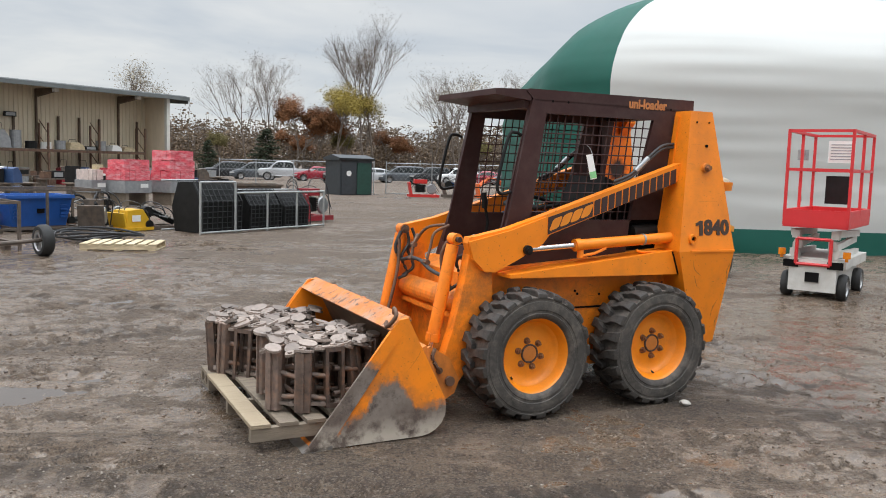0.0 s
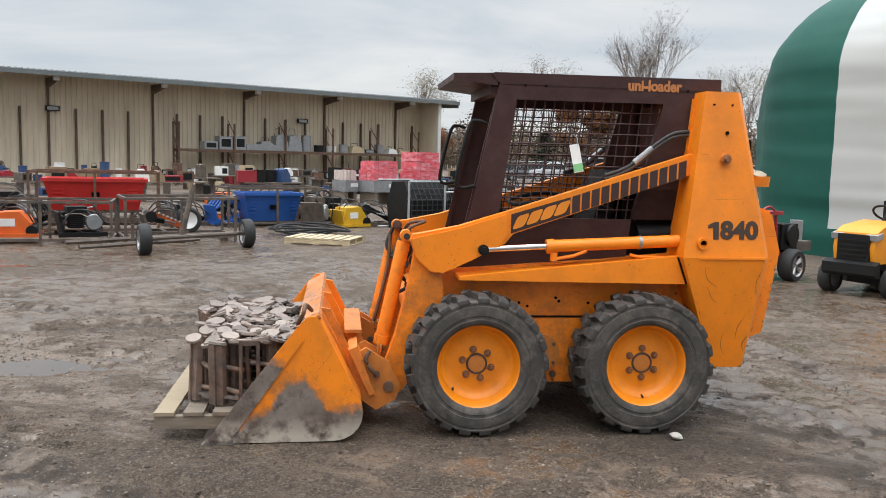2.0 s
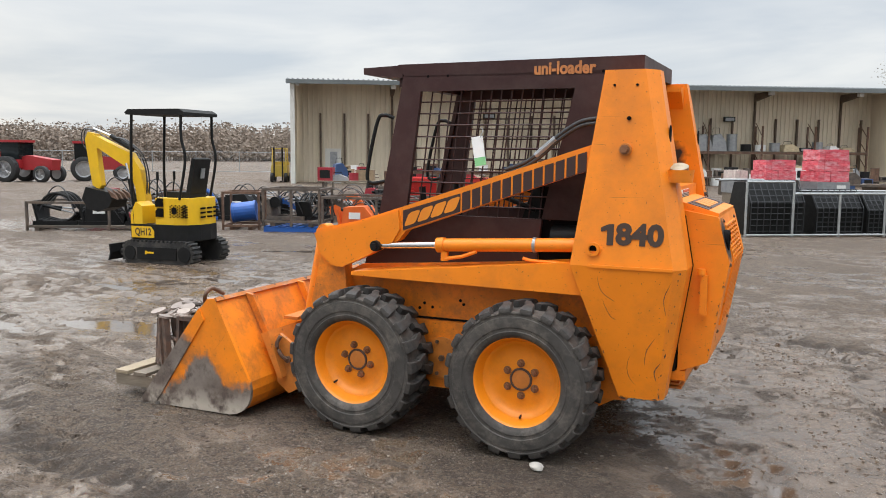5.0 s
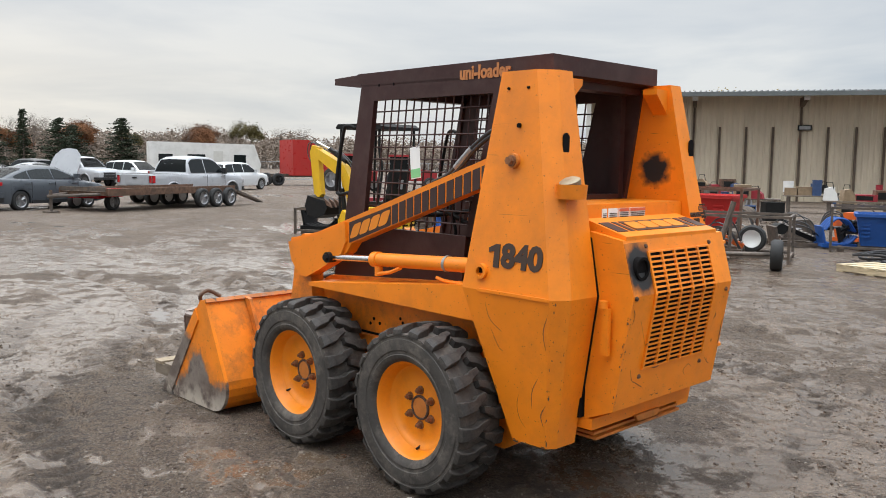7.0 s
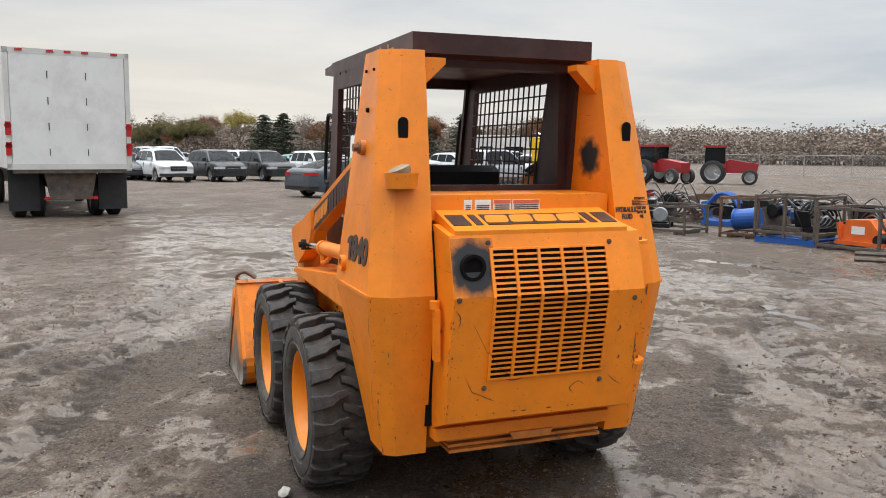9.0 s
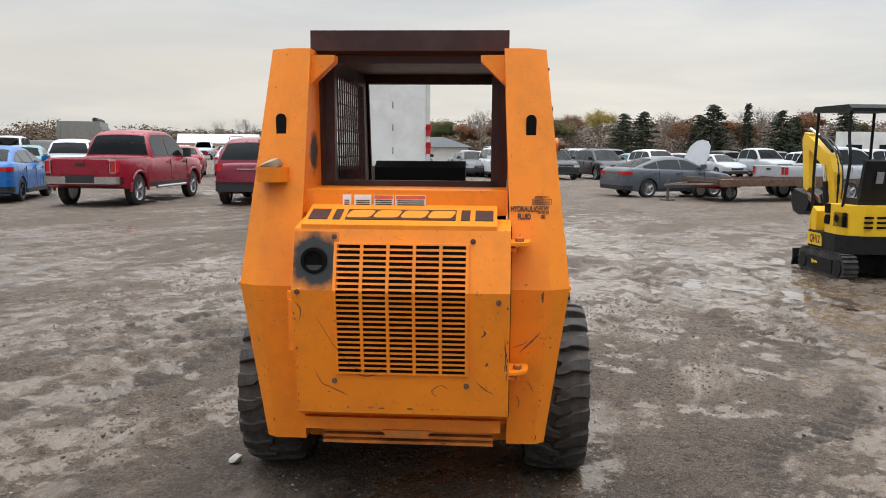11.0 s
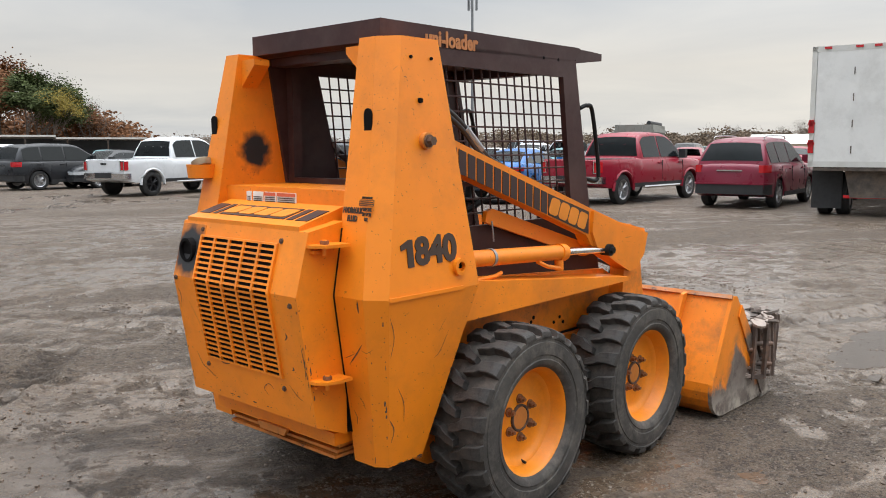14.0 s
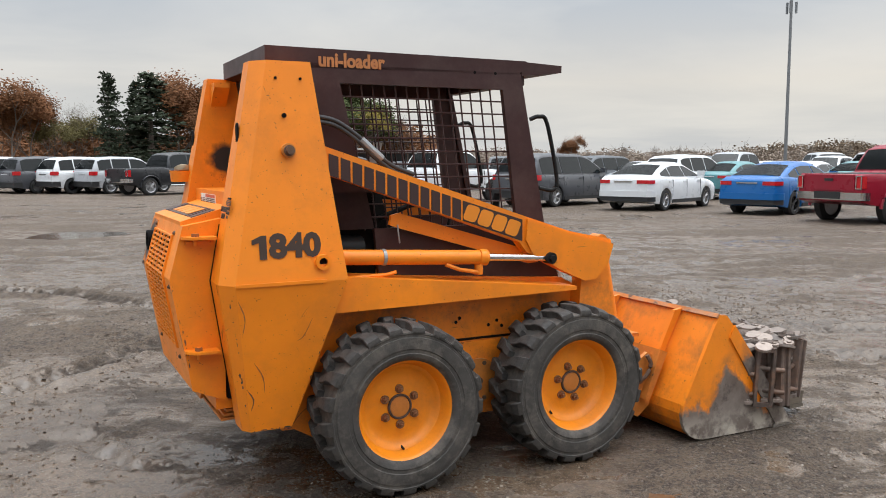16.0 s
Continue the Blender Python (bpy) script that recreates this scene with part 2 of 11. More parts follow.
def part(name, bm, material, parent=None, label="", smooth=None):
    me = bpy.data.meshes.new(name)
    finish(bm, me, smooth)
    me.materials.append(material)
    ob = new(name, me)
    if parent is not None:
        ob.parent = parent
    if label:
        ob["label"] = label
    return ob


def thing(name, m, label, category, group="", kind=""):
    e = new(name)
    e.empty_display_size = 0.2
    e.matrix_basis = m
    return tagged(e, label, category, group, kind)


def verts_faces(bm, vs, fs):
    bv = [bm.verts.new(v) for v in vs]
    for f in fs:
        try:
            bm.faces.new([bv[i] for i in f])
        except ValueError:
            pass
    return bv


def box(bm, c, s, rot=None):
    hx, hy, hz = s[0] / 2, s[1] / 2, s[2] / 2
    vs = [Vector((x * hx, y * hy, z * hz)) for x in (-1, 1) for y in (-1, 1) for z in (-1, 1)]
    if rot is not None:
        vs = [rot @ v for v in vs]
    vs = [v + Vector(c) for v in vs]
    return verts_faces(bm, vs, [(0, 1, 3, 2), (4, 6, 7, 5), (0, 4, 5, 1), (2, 3, 7, 6), (0, 2, 6, 4), (1, 5, 7, 3)])


def prism(bm, pts, a, b, axis="y", pts_b=None):
    """A side outline pushed from a to b along an axis; pts are (x, z) for y, (y, z) for x, (x, y) for z."""
    def at(p, v):
        return (p[0], v, p[1]) if axis == "y" else ((v, p[0], p[1]) if axis == "x" else (p[0], p[1], v))
    n = len(pts)
    va = [bm.verts.new(at(p, a)) for p in pts]
    vb = [bm.verts.new(at(p, b)) for p in (pts_b or pts)]
    bm.faces.new(va)
    bm.faces.new(vb[::-1])
    for i in range(n):
        j = (i + 1) % n
        bm.faces.new((va[j], va[i], vb[i], vb[j]))
    return va + vb


def frame_of(d):
    d = Vector(d).normalized()
    a = Vector((0, 0, 1)) if abs(d.z) < 0.9 else Vector((1, 0, 0))
    u = d.cross(a).normalized()
    return u, d.cross(u).normalized()


def cyl(bm, p0, p1, r, n=14, r2=None, caps=True):
    p0, p1 = Vector(p0), Vector(p1)
    u, v = frame_of(p1 - p0)
    r2 = r if r2 is None else r2
    ring = []
    for p, rr in ((p0, r), (p1, r2)):
        ring.append([bm.verts.new(p + (u * math.cos(2 * math.pi * i / n) + v * math.sin(2 * math.pi * i / n)) * rr) for i in range(n)])
    for i in range(n):
        j = (i + 1) % n
        bm.faces.new((ring[0][i], ring[0][j], ring[1][j], ring[1][i]))
    if caps:
        bm.faces.new(ring[0][::-1])
        bm.faces.new(ring[1])


def tube(bm, pts, r, n=8, close=False):
    pts = [Vector(p) for p in pts]
    rings = []
    k = len(pts)
    for i, p in enumerate(pts):
        if close:
            d = pts[(i + 1) % k] - pts[i - 1]
        else:
            d = pts[min(i + 1, k - 1)] - pts[max(i - 1, 0)]
        u, v = frame_of(d)
        rings.append([bm.verts.new(p + (u * math.cos(2 * math.pi * j / n) + v * math.sin(2 * math.pi * j / n)) * r) for j in range(n)])
    for i in range(k if close else k - 1):
        a, b = rings[i], rings[(i + 1) % k]
        for j in range(n):
            q = (j + 1) % n
            bm.faces.new((a[j], a[q], b[q], b[j]))
    if not close:
        bm.faces.new(rings[0][::-1])
        bm.faces.new(rings[-1])


def arc_pts(pts, steps=6):
    """A smooth line through the points."""
    P = [Vector(p) for p in pts]
    P = [P[0] * 2 - P[1]] + P + [P[-1] * 2 - P[-2]]
    out = []
    for i in range(1, len(P) - 2):
        for s in range(steps):
            t = s / steps
            a, b, c, d = P[i - 1:i + 3]
            out.append(0.5 * ((2 * b) + (c - a) * t + (2 * a - 5 * b + 4 * c - d) * t * t + (3 * b - a - 3 * c + d) * t ** 3))
    out.append(P[-2])
    return out


def lathe(bm, prof, n=32, c=(0, 0, 0), closed=False):
    """Turns (radius, y) points about the y axis through c."""
    c = Vector(c)
    rings = []
    for r, h in prof:
        rings.append([bm.verts.new(c + Vector((r * math.cos(2 * math.pi * i / n), h, r * math.sin(2 * math.pi * i / n)))) for i in range(n)])
    m = len(prof)
    for k in range(m if closed else m - 1):
        a, b = rings[k], rings[(k + 1) % m]
        for i in range(n):
            j = (i + 1) % n
            bm.faces.new((a[i], a[j], b[j], b[i]))
    if not closed:
        bm.faces.new(rings[0][::-1])
        bm.faces.new(rings[-1])


def bevel(bm, w=0.006, seg=1, deg=30):
    es = [e for e in bm.edges if len(e.link_faces) == 2 and e.calc_face_angle(0) > radians(deg)]
    if es:
        bmesh.ops.bevel(bm, geom=es, offset=w, segments=seg, affect="EDGES", profile=0.5, clamp_overlap=True)


def turned(bm, m):
    bmesh.ops.transform(bm, matrix=m, verts=bm.verts[:])
    return bm


def words(name, body, size, m, material, parent, depth=0.002, shear=0.0, bold=0.0, xscale=1.0, align="CENTER"):
    cu = bpy.data.curves.new(name, "FONT")
    cu.body, cu.size, cu.extrude, cu.shear, cu.offset = body, size, depth, shear, bold
    cu.align_x, cu.align_y, cu.resolution_u = align, "CENTER", 3
    ob = bpy.data.objects.new(name, cu)
    scene.collection.objects.link(ob)
    me = bpy.data.meshes.new_from_object(ob.evaluated_get(bpy.context.evaluated_depsgraph_get()))
    bpy.data.objects.remove(ob)
    me.transform(m @ Matrix.Diagonal((xscale, 1, 1, 1)))
    me.materials.clear()
    me.materials.append(material)
    o = new(name, me)
    o.parent = parent
    return o


# ---- ground ----
LOADER = pose(0.670, 5.926, 0, 0, 0, 206.7)
LOADER_INV = LOADER.inverted()


def slope(x, y):
    s = np.clip((-(x - 0.67) * 0.64 + (y - 5.93) * 0.77) - 1, 0, 60)
    return -0.035 - 0.022 * np.minimum(s, 10) - 0.006 * np.maximum(s - 10, 0)


def axis_coords(lo, hi, c0, c1, fine, grow):
    out = list(np.arange(c0, c1, fine))
    s, x = fine, c1
    while x < hi:
        out.append(x)
        s *= grow
        x += s
    out.append(hi)
    s, x = fine, c0
    left = []
    while x > lo:
        s *= grow
        x -= s
        left.append(max(x, lo))
    return np.array(sorted(set(left)) + out)


def value_noise(x, y, scale, seed):
    """Smooth 2D value noise, about -1 to 1."""
    rng = np.random.RandomState(seed)
    tab = rng.rand(256, 256) * 2 - 1
    u, v = x * scale, y * scale
    iu, iv = np.floor(u).astype(int), np.floor(v).astype(int)
    fu, fv = u - iu, v - iv
    fu, fv = fu * fu * (3 - 2 * fu), fv * fv * (3 - 2 * fv)
    g = lambda a, b: tab[a % 256, b % 256]
    return (g(iu, iv) * (1 - fu) + g(iu + 1, iv) * fu) * (1 - fv) + (g(iu, iv + 1) * (1 - fu) + g(iu + 1, iv + 1) * fu) * fv


def fbm(x, y, scale, seed, octaves=4, gain=0.55):
    """Layered value noise, each layer turned against the last."""
    out, amp, tot = np.zeros_like(x), 1.0, 0.0
    for k in range(octaves):
        c, s_ = math.cos(0.7 + 1.1 * k), math.sin(0.7 + 1.1 * k)
        out = out + amp * value_noise(x * c - y * s_, x * s_ + y * c, scale * 2.1 ** k, seed + 17 * k)
        tot += amp
        amp *= gain
    return out / tot


# shallow pools: centre, half lengths, turn, depth
POOLS = [(-4.6, 6.0, 1.5, 0.45, 20, 0.030), (-5.6, 6.6, 1.1, 0.5, 70, 0.026), (-3.3, 4.9, 1.1, 0.4, 35, 0.022), (-0.18, 6.80, 0.44, 0.16, 25, 0.010),
         (8.3, -7.5, 1.45, 1.35, 23, 0.05), (-3.6, 9.2, 0.7, 0.2, 5, 0.018),
         (-5.9, 4.7, 0.9, 0.3, 60, 0.02), (-8.6, 9.4, 1.0, 0.3, 45, 0.02), (-2.0, -4.6, 2.0, 0.25, 10, 0.018)]


# wheel tracks pressed into the mud: way, half width, depth
RUTS = [([(7.2, 0.2), (5.8, 0.69), (4.83, 0.95), (3.81, 1.70), (3.36, 2.11), (2.95, 2.71), (2.80, 3.08), (2.88, 3.53), (3.08, 4.12), (3.30, 4.70), (3.60, 5.5)], 0.13, 0.058),
        ([(2.55, 5.45), (2.35, 5.91), (2.12, 6.27), (1.88, 6.30), (1.61, 6.08), (1.45, 5.80)], 0.075, 0.060),
        ([(2.65, 5.85), (2.42, 6.25), (2.15, 6.48), (1.85, 6.45), (1.60, 6.28)], 0.06, 0.050),
        ([(-4.9, 3.4), (-3.4, 3.0), (-2.0, 3.05), (-0.6, 3.5), (0.9, 3.9), (2.2, 3.6)], 0.12, 0.030),
        ([(-5.5, 9.9), (-3.9, 9.0), (-2.2, 8.6), (-0.4, 8.7), (1.6, 9.4)], 0.13, 0.035),
        ([(0.9, 8.0), (0.1, 7.6), (-0.6, 7.9), (-1.8, 8.2)], 0.10, 0.028),
        ([(-8.0, 7.4), (-6.0, 7.0), (-4.2, 7.1), (-2.7, 7.7)], 0.14, 0.034), ([(-7.5, 5.6), (-5.0, 5.9), (-3.4, 6.6), (-2.2, 7.8)], 0.12, 0.030),
        ([(-5.8, 4.4), (-3.4, 4.2), (-1.3, 3.7), (0.8, 2.7), (2.6, 1.2)], 0.12, 0.026), ([(-5.0, 2.2), (-2.8, 2.8), (-0.8, 2.7), (1.4, 1.9)], 0.11, 0.024),
        ([(0.2, 9.8), (1.6, 8.8), (2.4, 7.6), (2.7, 6.6)], 0.11, 0.030), ([(-0.4, 9.3), (0.8, 8.4), (1.6, 7.4)], 0.11, 0.026)]


def track_dent(x, y, way, hw, dep):
    """Depth pressed by a lugged wheel that ran along the way, with ridges thrown up at its sides."""
    out = np.zeros_like(x)
    P = np.array(way)
    box_ = (x > P[:, 0].min() - 0.6) & (x < P[:, 0].max() + 0.6) & (y > P[:, 1].min() - 0.6) & (y < P[:, 1].max() + 0.6)
    if not box_.any():
        return out
    px, py = x[box_], y[box_]
    best, along = np.full(px.shape, 9.0), np.zeros(px.shape)
    run = 0.0
    for a, b in zip(P, P[1:]):
        d = b - a
        ln_ = np.hypot(*d)
        t = np.clip(((px - a[0]) * d[0] + (py - a[1]) * d[1]) / ln_ ** 2, 0, 1)
        sx, sy = px - a[0] - t * d[0], py - a[1] - t * d[1]
        q = np.hypot(sx, sy) * np.sign(sx * d[1] - sy * d[0] + 1e-9)
        m = np.abs(q) < np.abs(best)
        best, along = np.where(m, q, best), np.where(m, run + t * ln_, along)
        run += ln_
    q = best / hw + 0.25 * value_noise(px, py, 4.0, 71)
    lug = 0.62 + 0.38 * np.clip(2.2 * np.sin(along * 2 * math.pi / 0.14 + np.abs(q) * 1.8), -1, 1)
    ends = np.clip(along / 0.3, 0, 1) * np.clip((run - along) / 0.3, 0, 1)
    keep = np.clip(0.75 + 0.6 * value_noise(px, py, 1.3, 73), 0.25, 1.1)
    out[box_] = ends * keep * dep * (np.exp(-q ** 4) * lug - 0.5 * np.exp(-(np.abs(q) - 1.45) ** 2 * 6))
    return out


def churned(x, y):
    """How far the mud is freshly churned, 0 to 1: along the ruts and where wheels span."""
    c = np.zeros_like(x)
    for way, hw, dep in RUTS:
        c = np.maximum(c, np.clip(track_dent(x, y, way, hw * 1.25, 1.0) * 1.8, 0, 1))
    lm = np.array(LOADER_INV)
    lx, ly = lm[0, 0] * x + lm[0, 1] * y + lm[0, 3], lm[1, 0] * x + lm[1, 1] * y + lm[1, 3]
    spun = np.exp(-((lx + 1.1) / 0.75) ** 2 - ((np.abs(ly) - 0.75) / 0.42) ** 2)
    pit = np.exp(-((x - 2.75) / 0.95) ** 2 - ((y - 6.0) / 1.15) ** 2) * np.clip(0.45 + 1.6 * fbm(x, y, 2.2, 181, 4, 0.65), 0, 1)
    c = np.maximum(c, 1.3 * pit)
    return np.clip(np.maximum(c, spun * 1.2 * np.clip(0.6 + value_noise(x, y, 5.0, 81), 0, 1)), 0, 1)


def ground_z(x, y, fine=True):
    z = slope(x, y)
    d = np.hypot(x - 0.7, y - 5.9)
    near = np.clip(1 - (d - 14) / 20, 0, 1)
    z = z + near * (0.018 * value_noise(x, y, 0.45, 1) + 0.010 * value_noise(x, y, 1.3, 2))
    if fine:
        rough_here = np.clip(0.62 + 0.6 * fbm(x, y, 0.35, 14, 3), 0.25, 1.2)
        z = z + near * rough_here * (0.034 * fbm(x, y, 2.6, 3, 4, 0.68) + 0.012 * (1 - 2 * np.abs(fbm(x, y, 4.5, 44, 3))))
        # wheel ruts left by machines turning in the mud
        for way, hw, dep in RUTS:
            z = z - track_dent(x, y, way, hw, dep)
        for cx, cy, r, a0, a1, dep in ((-9.0, 12.0, 6.0, -1.5, 0.2, 0.040), (-9.0, 12.0, 7.6, -1.6, 0.2, 0.040), (-3.0, -4.0, 8.2, 0.6, 2.3, 0.036), (-3.0, -4.0, 9.8, 0.6, 2.3, 0.036)):
            rr, an = np.hypot(x - cx, y - cy), np.arctan2(y - cy, x - cx)
            on = np.clip((an - a0) * 4, 0, 1) * np.clip((a1 - an) * 4, 0, 1)
            q = (rr - r) / 0.13
            lug = 0.6 + 0.4 * np.sign(np.sin(an * r * 26 + q * 2.2))
            z = z - on * dep * (np.exp(-q * q) * lug - 0.55 * np.exp(-(np.abs(q) - 1.5) ** 2 * 3))
        # straight tracks along the yard
        for px, py, ang, dep in ((-3, 3.0, 17, 0.035), (-3, 4.2, 17, 0.035), (2.4, 9.6, 8, 0.03), (2.0, 1.2, 30, 0.02), (-2.5, 8.1, 12, 0.04), (-2.5, 9.5, 12, 0.035), (-7, 2, 75, 0.03), (-8.8, 2, 75, 0.03)):
            n = (-math.sin(radians(ang)), math.cos(radians(ang)))
            q = ((x - px) * n[0] + (y - py) * n[1] + 0.35 * value_noise(x, y, 0.2, 9)) / 0.14
            z = z - near * 0.6 * dep * (np.exp(-q * q) - 0.4 * np.exp(-(np.abs(q) - 1.6) ** 2 * 3)) * (0.7 + 0.3 * value_noise(x, y, 2.5, 11))
    # firm, level standing under the machine, with a churned patch behind it
    lm = np.array(LOADER_INV)
    lx, ly = lm[0, 0] * x + lm[0, 1] * y + lm[0, 3], lm[1, 0] * x + lm[1, 1] * y + lm[1, 3]
    flat = np.clip(1.25 - np.maximum(np.abs(lx - 0.55) / 1.75, np.abs(ly) / 1.1), 0, 0.25) * 4
    if fine:
        z = z + 0.03 * np.exp(-((x - 2.75) / 0.95) ** 2 - ((y - 6.0) / 1.15) ** 2) * fbm(x, y, 5.0, 181, 3, 0.7)
        rough_ = np.exp(-((lx + 1.2) / 0.7) ** 2 - ((np.abs(ly) - 0.75) / 0.5) ** 2)
        z = z + rough_ * 0.034 * (value_noise(x, y, 6.0, 21) + 0.6 * value_noise(x, y, 13.0, 22))
    z = z * (1 - flat) + flat * (-0.035 + (0.004 * value_noise(x, y, 9.0, 7) if fine else 0))
    for cx, cy, a, b, turn, dep in POOLS:
        c, s = math.cos(radians(turn)), math.sin(radians(turn))
        u, v = ((x - cx) * c + (y - cy) * s) / a, (-(x - cx) * s + (y - cy) * c) / b
        q = np.sqrt(u * u + v * v)
        z = z - dep * 1.5 * np.clip(1.35 - q, 0, 1)
    return z


def gz(x, y):
    return float(ground_z(np.array([x]), np.array([y]), False)[0])


gx = axis_coords(-900, 900, -6.0, 6.2, 0.034, 1.045)
gy = axis_coords(-900, 900, -0.6, 11.4, 0.034, 1.045)
X, Y = np.meshgrid(gx, gy)
Z = ground_z(X, Y)
nx, ny = len(gx), len(gy)
idx = np.arange(nx * ny).reshape(ny, nx)
quads = np.stack([idx[:-1, :-1], idx[:-1, 1:], idx[1:, 1:], idx[1:, :-1]], -1).reshape(-1, 4)
me = bpy.data.meshes.new("ground")
me.from_pydata(np.stack([X, Y, Z], -1).reshape(-1, 3).tolist(), [], quads.tolist())
me.shade_smooth()
mud_attr = me.attributes.new("churned", "FLOAT", "POINT")
mud_attr.data.foreach_set("value", churned(X, Y).reshape(-1).astype(np.float32))
# how far a spot lies below the ground round it, within wetter stretches of the yard
hollow = np.clip(0.42 - 0.75 * fbm(X, Y, 2.6, 3, 4, 0.62) + 0.8 * fbm(X, Y, 0.22, 90, 4) - 0.02 * np.clip(np.hypot(X - 0.7, Y - 5.9) - 10, 0, 20), 0, 1)
# the far yard is driven hard and drains
firm = np.clip((np.hypot(X - 0.7, Y - 5.9) - 9.0 + 3.0 * fbm(X, Y, 0.12, 130, 3)) / 9.0, 0, 1)
firm_attr = me.attributes.new("firm", "FLOAT", "POINT")
firm_attr.data.foreach_set("value", firm.reshape(-1).astype(np.float32))
low_attr = me.attributes.new("hollow", "FLOAT", "POINT")
low_attr.data.foreach_set("value", hollow.reshape(-1).astype(np.float32))


def ground_material():
    m = bpy.data.materials.new("wet_gravel_mud")
    m.use_nodes = True
    nt, ln = m.node_tree.nodes, m.node_tree.links
    b = nt["Principled BSDF"]
    tc = nt.new("ShaderNodeTexCoord")

    def nz(scale, detail=5.0, rg=0.6, stretch=None, rot=0.0, dist=0.0):
        n = nt.new("ShaderNodeTexNoise")
        n.inputs["Scale"].default_value, n.inputs["Detail"].default_value, n.inputs["Roughness"].default_value = scale, detail, rg
        n.inputs["Distortion"].default_value = dist
        src = tc.outputs["Object"]
        if stretch:
            mp = nt.new("ShaderNodeMapping")
            mp.inputs["Scale"].default_value = stretch
            mp.inputs["Rotation"].default_value = (0, 0, rot)
            ln.new(src, mp.inputs[0])
            src = mp.outputs[0]
        ln.new(src, n.inputs["Vector"])
        return n.outputs["Fac"]

    def rg(v, a, b_, lo=0.0, hi=1.0):
        r = nt.new("ShaderNodeMapRange")
        for k, x in (("From Min", a), ("From Max", b_), ("To Min", lo), ("To Max", hi)):
            r.inputs[k].default_value = x
        ln.new(v, r.inputs["Value"])
        return r.outputs["Result"]

    def mx(f, a, c):
        x = nt.new("ShaderNodeMixRGB")
        ln.new(f, x.inputs[0])
        for k, v in ((1, a), (2, c)):
            if isinstance(v, tuple):
                x.inputs[k].default_value = (*v, 1)
            else:
                ln.new(v, x.inputs[k])
        return x.outputs[0]

    def mul(a, c, op="MULTIPLY"):
        x = nt.new("ShaderNodeMath")
        x.operation = op
        for i, v in enumerate((a, c)):
            if isinstance(v, float):
                x.inputs[i].default_value = v
            else:
                ln.new(v, x.inputs[i])
        return x.outputs[0]

    ch = nt.new("ShaderNodeAttribute")
    ch.attribute_name = "churned"
    lo = nt.new("ShaderNodeAttribute")
    lo.attribute_name = "hollow"
    base = mx(rg(nz(0.55, 6.0, 0.68), 0.34, 0.66), (0.120, 0.080, 0.050), (0.205, 0.143, 0.096))
    base = mx(mul(rg(nz(3.4, 8.0, 0.74), 0.48, 0.62), 0.6), base, (0.084, 0.055, 0.035))
    base = mx(mul(rg(nz(15.0, 7.0, 0.75), 0.49, 0.58), 0.78), base, (0.052, 0.035, 0.024))
    base = mx(mul(rg(nz(48.0, 4.0, 0.72), 0.52, 0.60), 0.7), base, (0.275, 0.215, 0.165))
    base = mx(mul(rg(nz(80.0, 3.0, 0.65), 0.54, 0.61), 0.8), base, (0.034, 0.024, 0.017))
    # gravel pressed into the surface, two sizes, in patches
    stones = None
    for sc_, cut, seen in ((48.0, 0.60, 0.46), (95.0, 0.45, 0.42)):
        vor = nt.new("ShaderNodeTexVoronoi")
        vor.inputs["Scale"].default_value = sc_
        ln.new(tc.outputs["Object"], vor.inputs["Vector"])
        sep = nt.new("ShaderNodeSeparateColor")
        ln.new(vor.outputs["Color"], sep.inputs[0])
        body = mul(rg(vor.outputs["Distance"], 0.34, 0.26), rg(sep.outputs[0], cut, cut + 0.04))
        body = mul(body, rg(nz(1.3 + sc_ * 0.01, 5.0, 0.7), seen, seen + 0.12))
        base = mx(mul(body, 0.85), base, mx(sep.outputs[1], (0.085, 0.064, 0.048), (0.30, 0.245, 0.195)))
        stones = body if stones is None else mul(stones, body, "MAXIMUM")
    base = mx(mul(ch.outputs["Fac"], 0.8), base, (0.048, 0.034, 0.025))
    # standing damp: in the hollows near by, in long streaks further out
    streak = nz(0.42, 7.0, 0.66, (0.40, 1.25, 1.0), radians(-14), 0.4)
    wet = mul(rg(streak, 0.45, 0.52), rg(nz(3.2, 8.0, 0.72), 0.46, 0.51))
    firm = nt.new("ShaderNodeAttribute")
    firm.attribute_name = "firm"
    wet = mul(wet, rg(firm.outputs["Fac"], 0.0, 1.0, 1.0, 0.30))
    wet = mul(wet, mul(rg(lo.outputs["Fac"], 0.45, 0.53), rg(nz(7.0, 7.0, 0.72), 0.43, 0.48)), "MAXIMUM")
    # two puddled smears behind the machine
    for cx, cy, rx, ry, turn in ((2.45, 6.35, 0.60, 0.34, 0.5), (2.95, 5.75, 0.7, 0.32, 1.1), (2.35, 7.0, 0.55, 0.3, 0.2), (3.3, 5.1, 0.6, 0.3, 1.3)):
        mp = nt.new("ShaderNodeMapping")
        mp.vector_type = "TEXTURE"
        mp.inputs["Location"].default_value, mp.inputs["Rotation"].default_value, mp.inputs["Scale"].default_value = (cx, cy, 0), (0, 0, turn), (rx, ry, 5.0)
        ln.new(tc.outputs["Object"], mp.inputs[0])
        le = nt.new("ShaderNodeVectorMath")
        le.operation = "LENGTH"
        ln.new(mp.outputs[0], le.inputs[0])
        spot = rg(mul(le.outputs["Value"], mul(nz(5.0, 6.0, 0.7), 2.2), "ADD"), 2.0, 1.8)
        wet = mul(wet, spot, "MAXIMUM")
    wet = mul(wet, rg(stones, 0.0, 1.0, 1.0, 0.35))
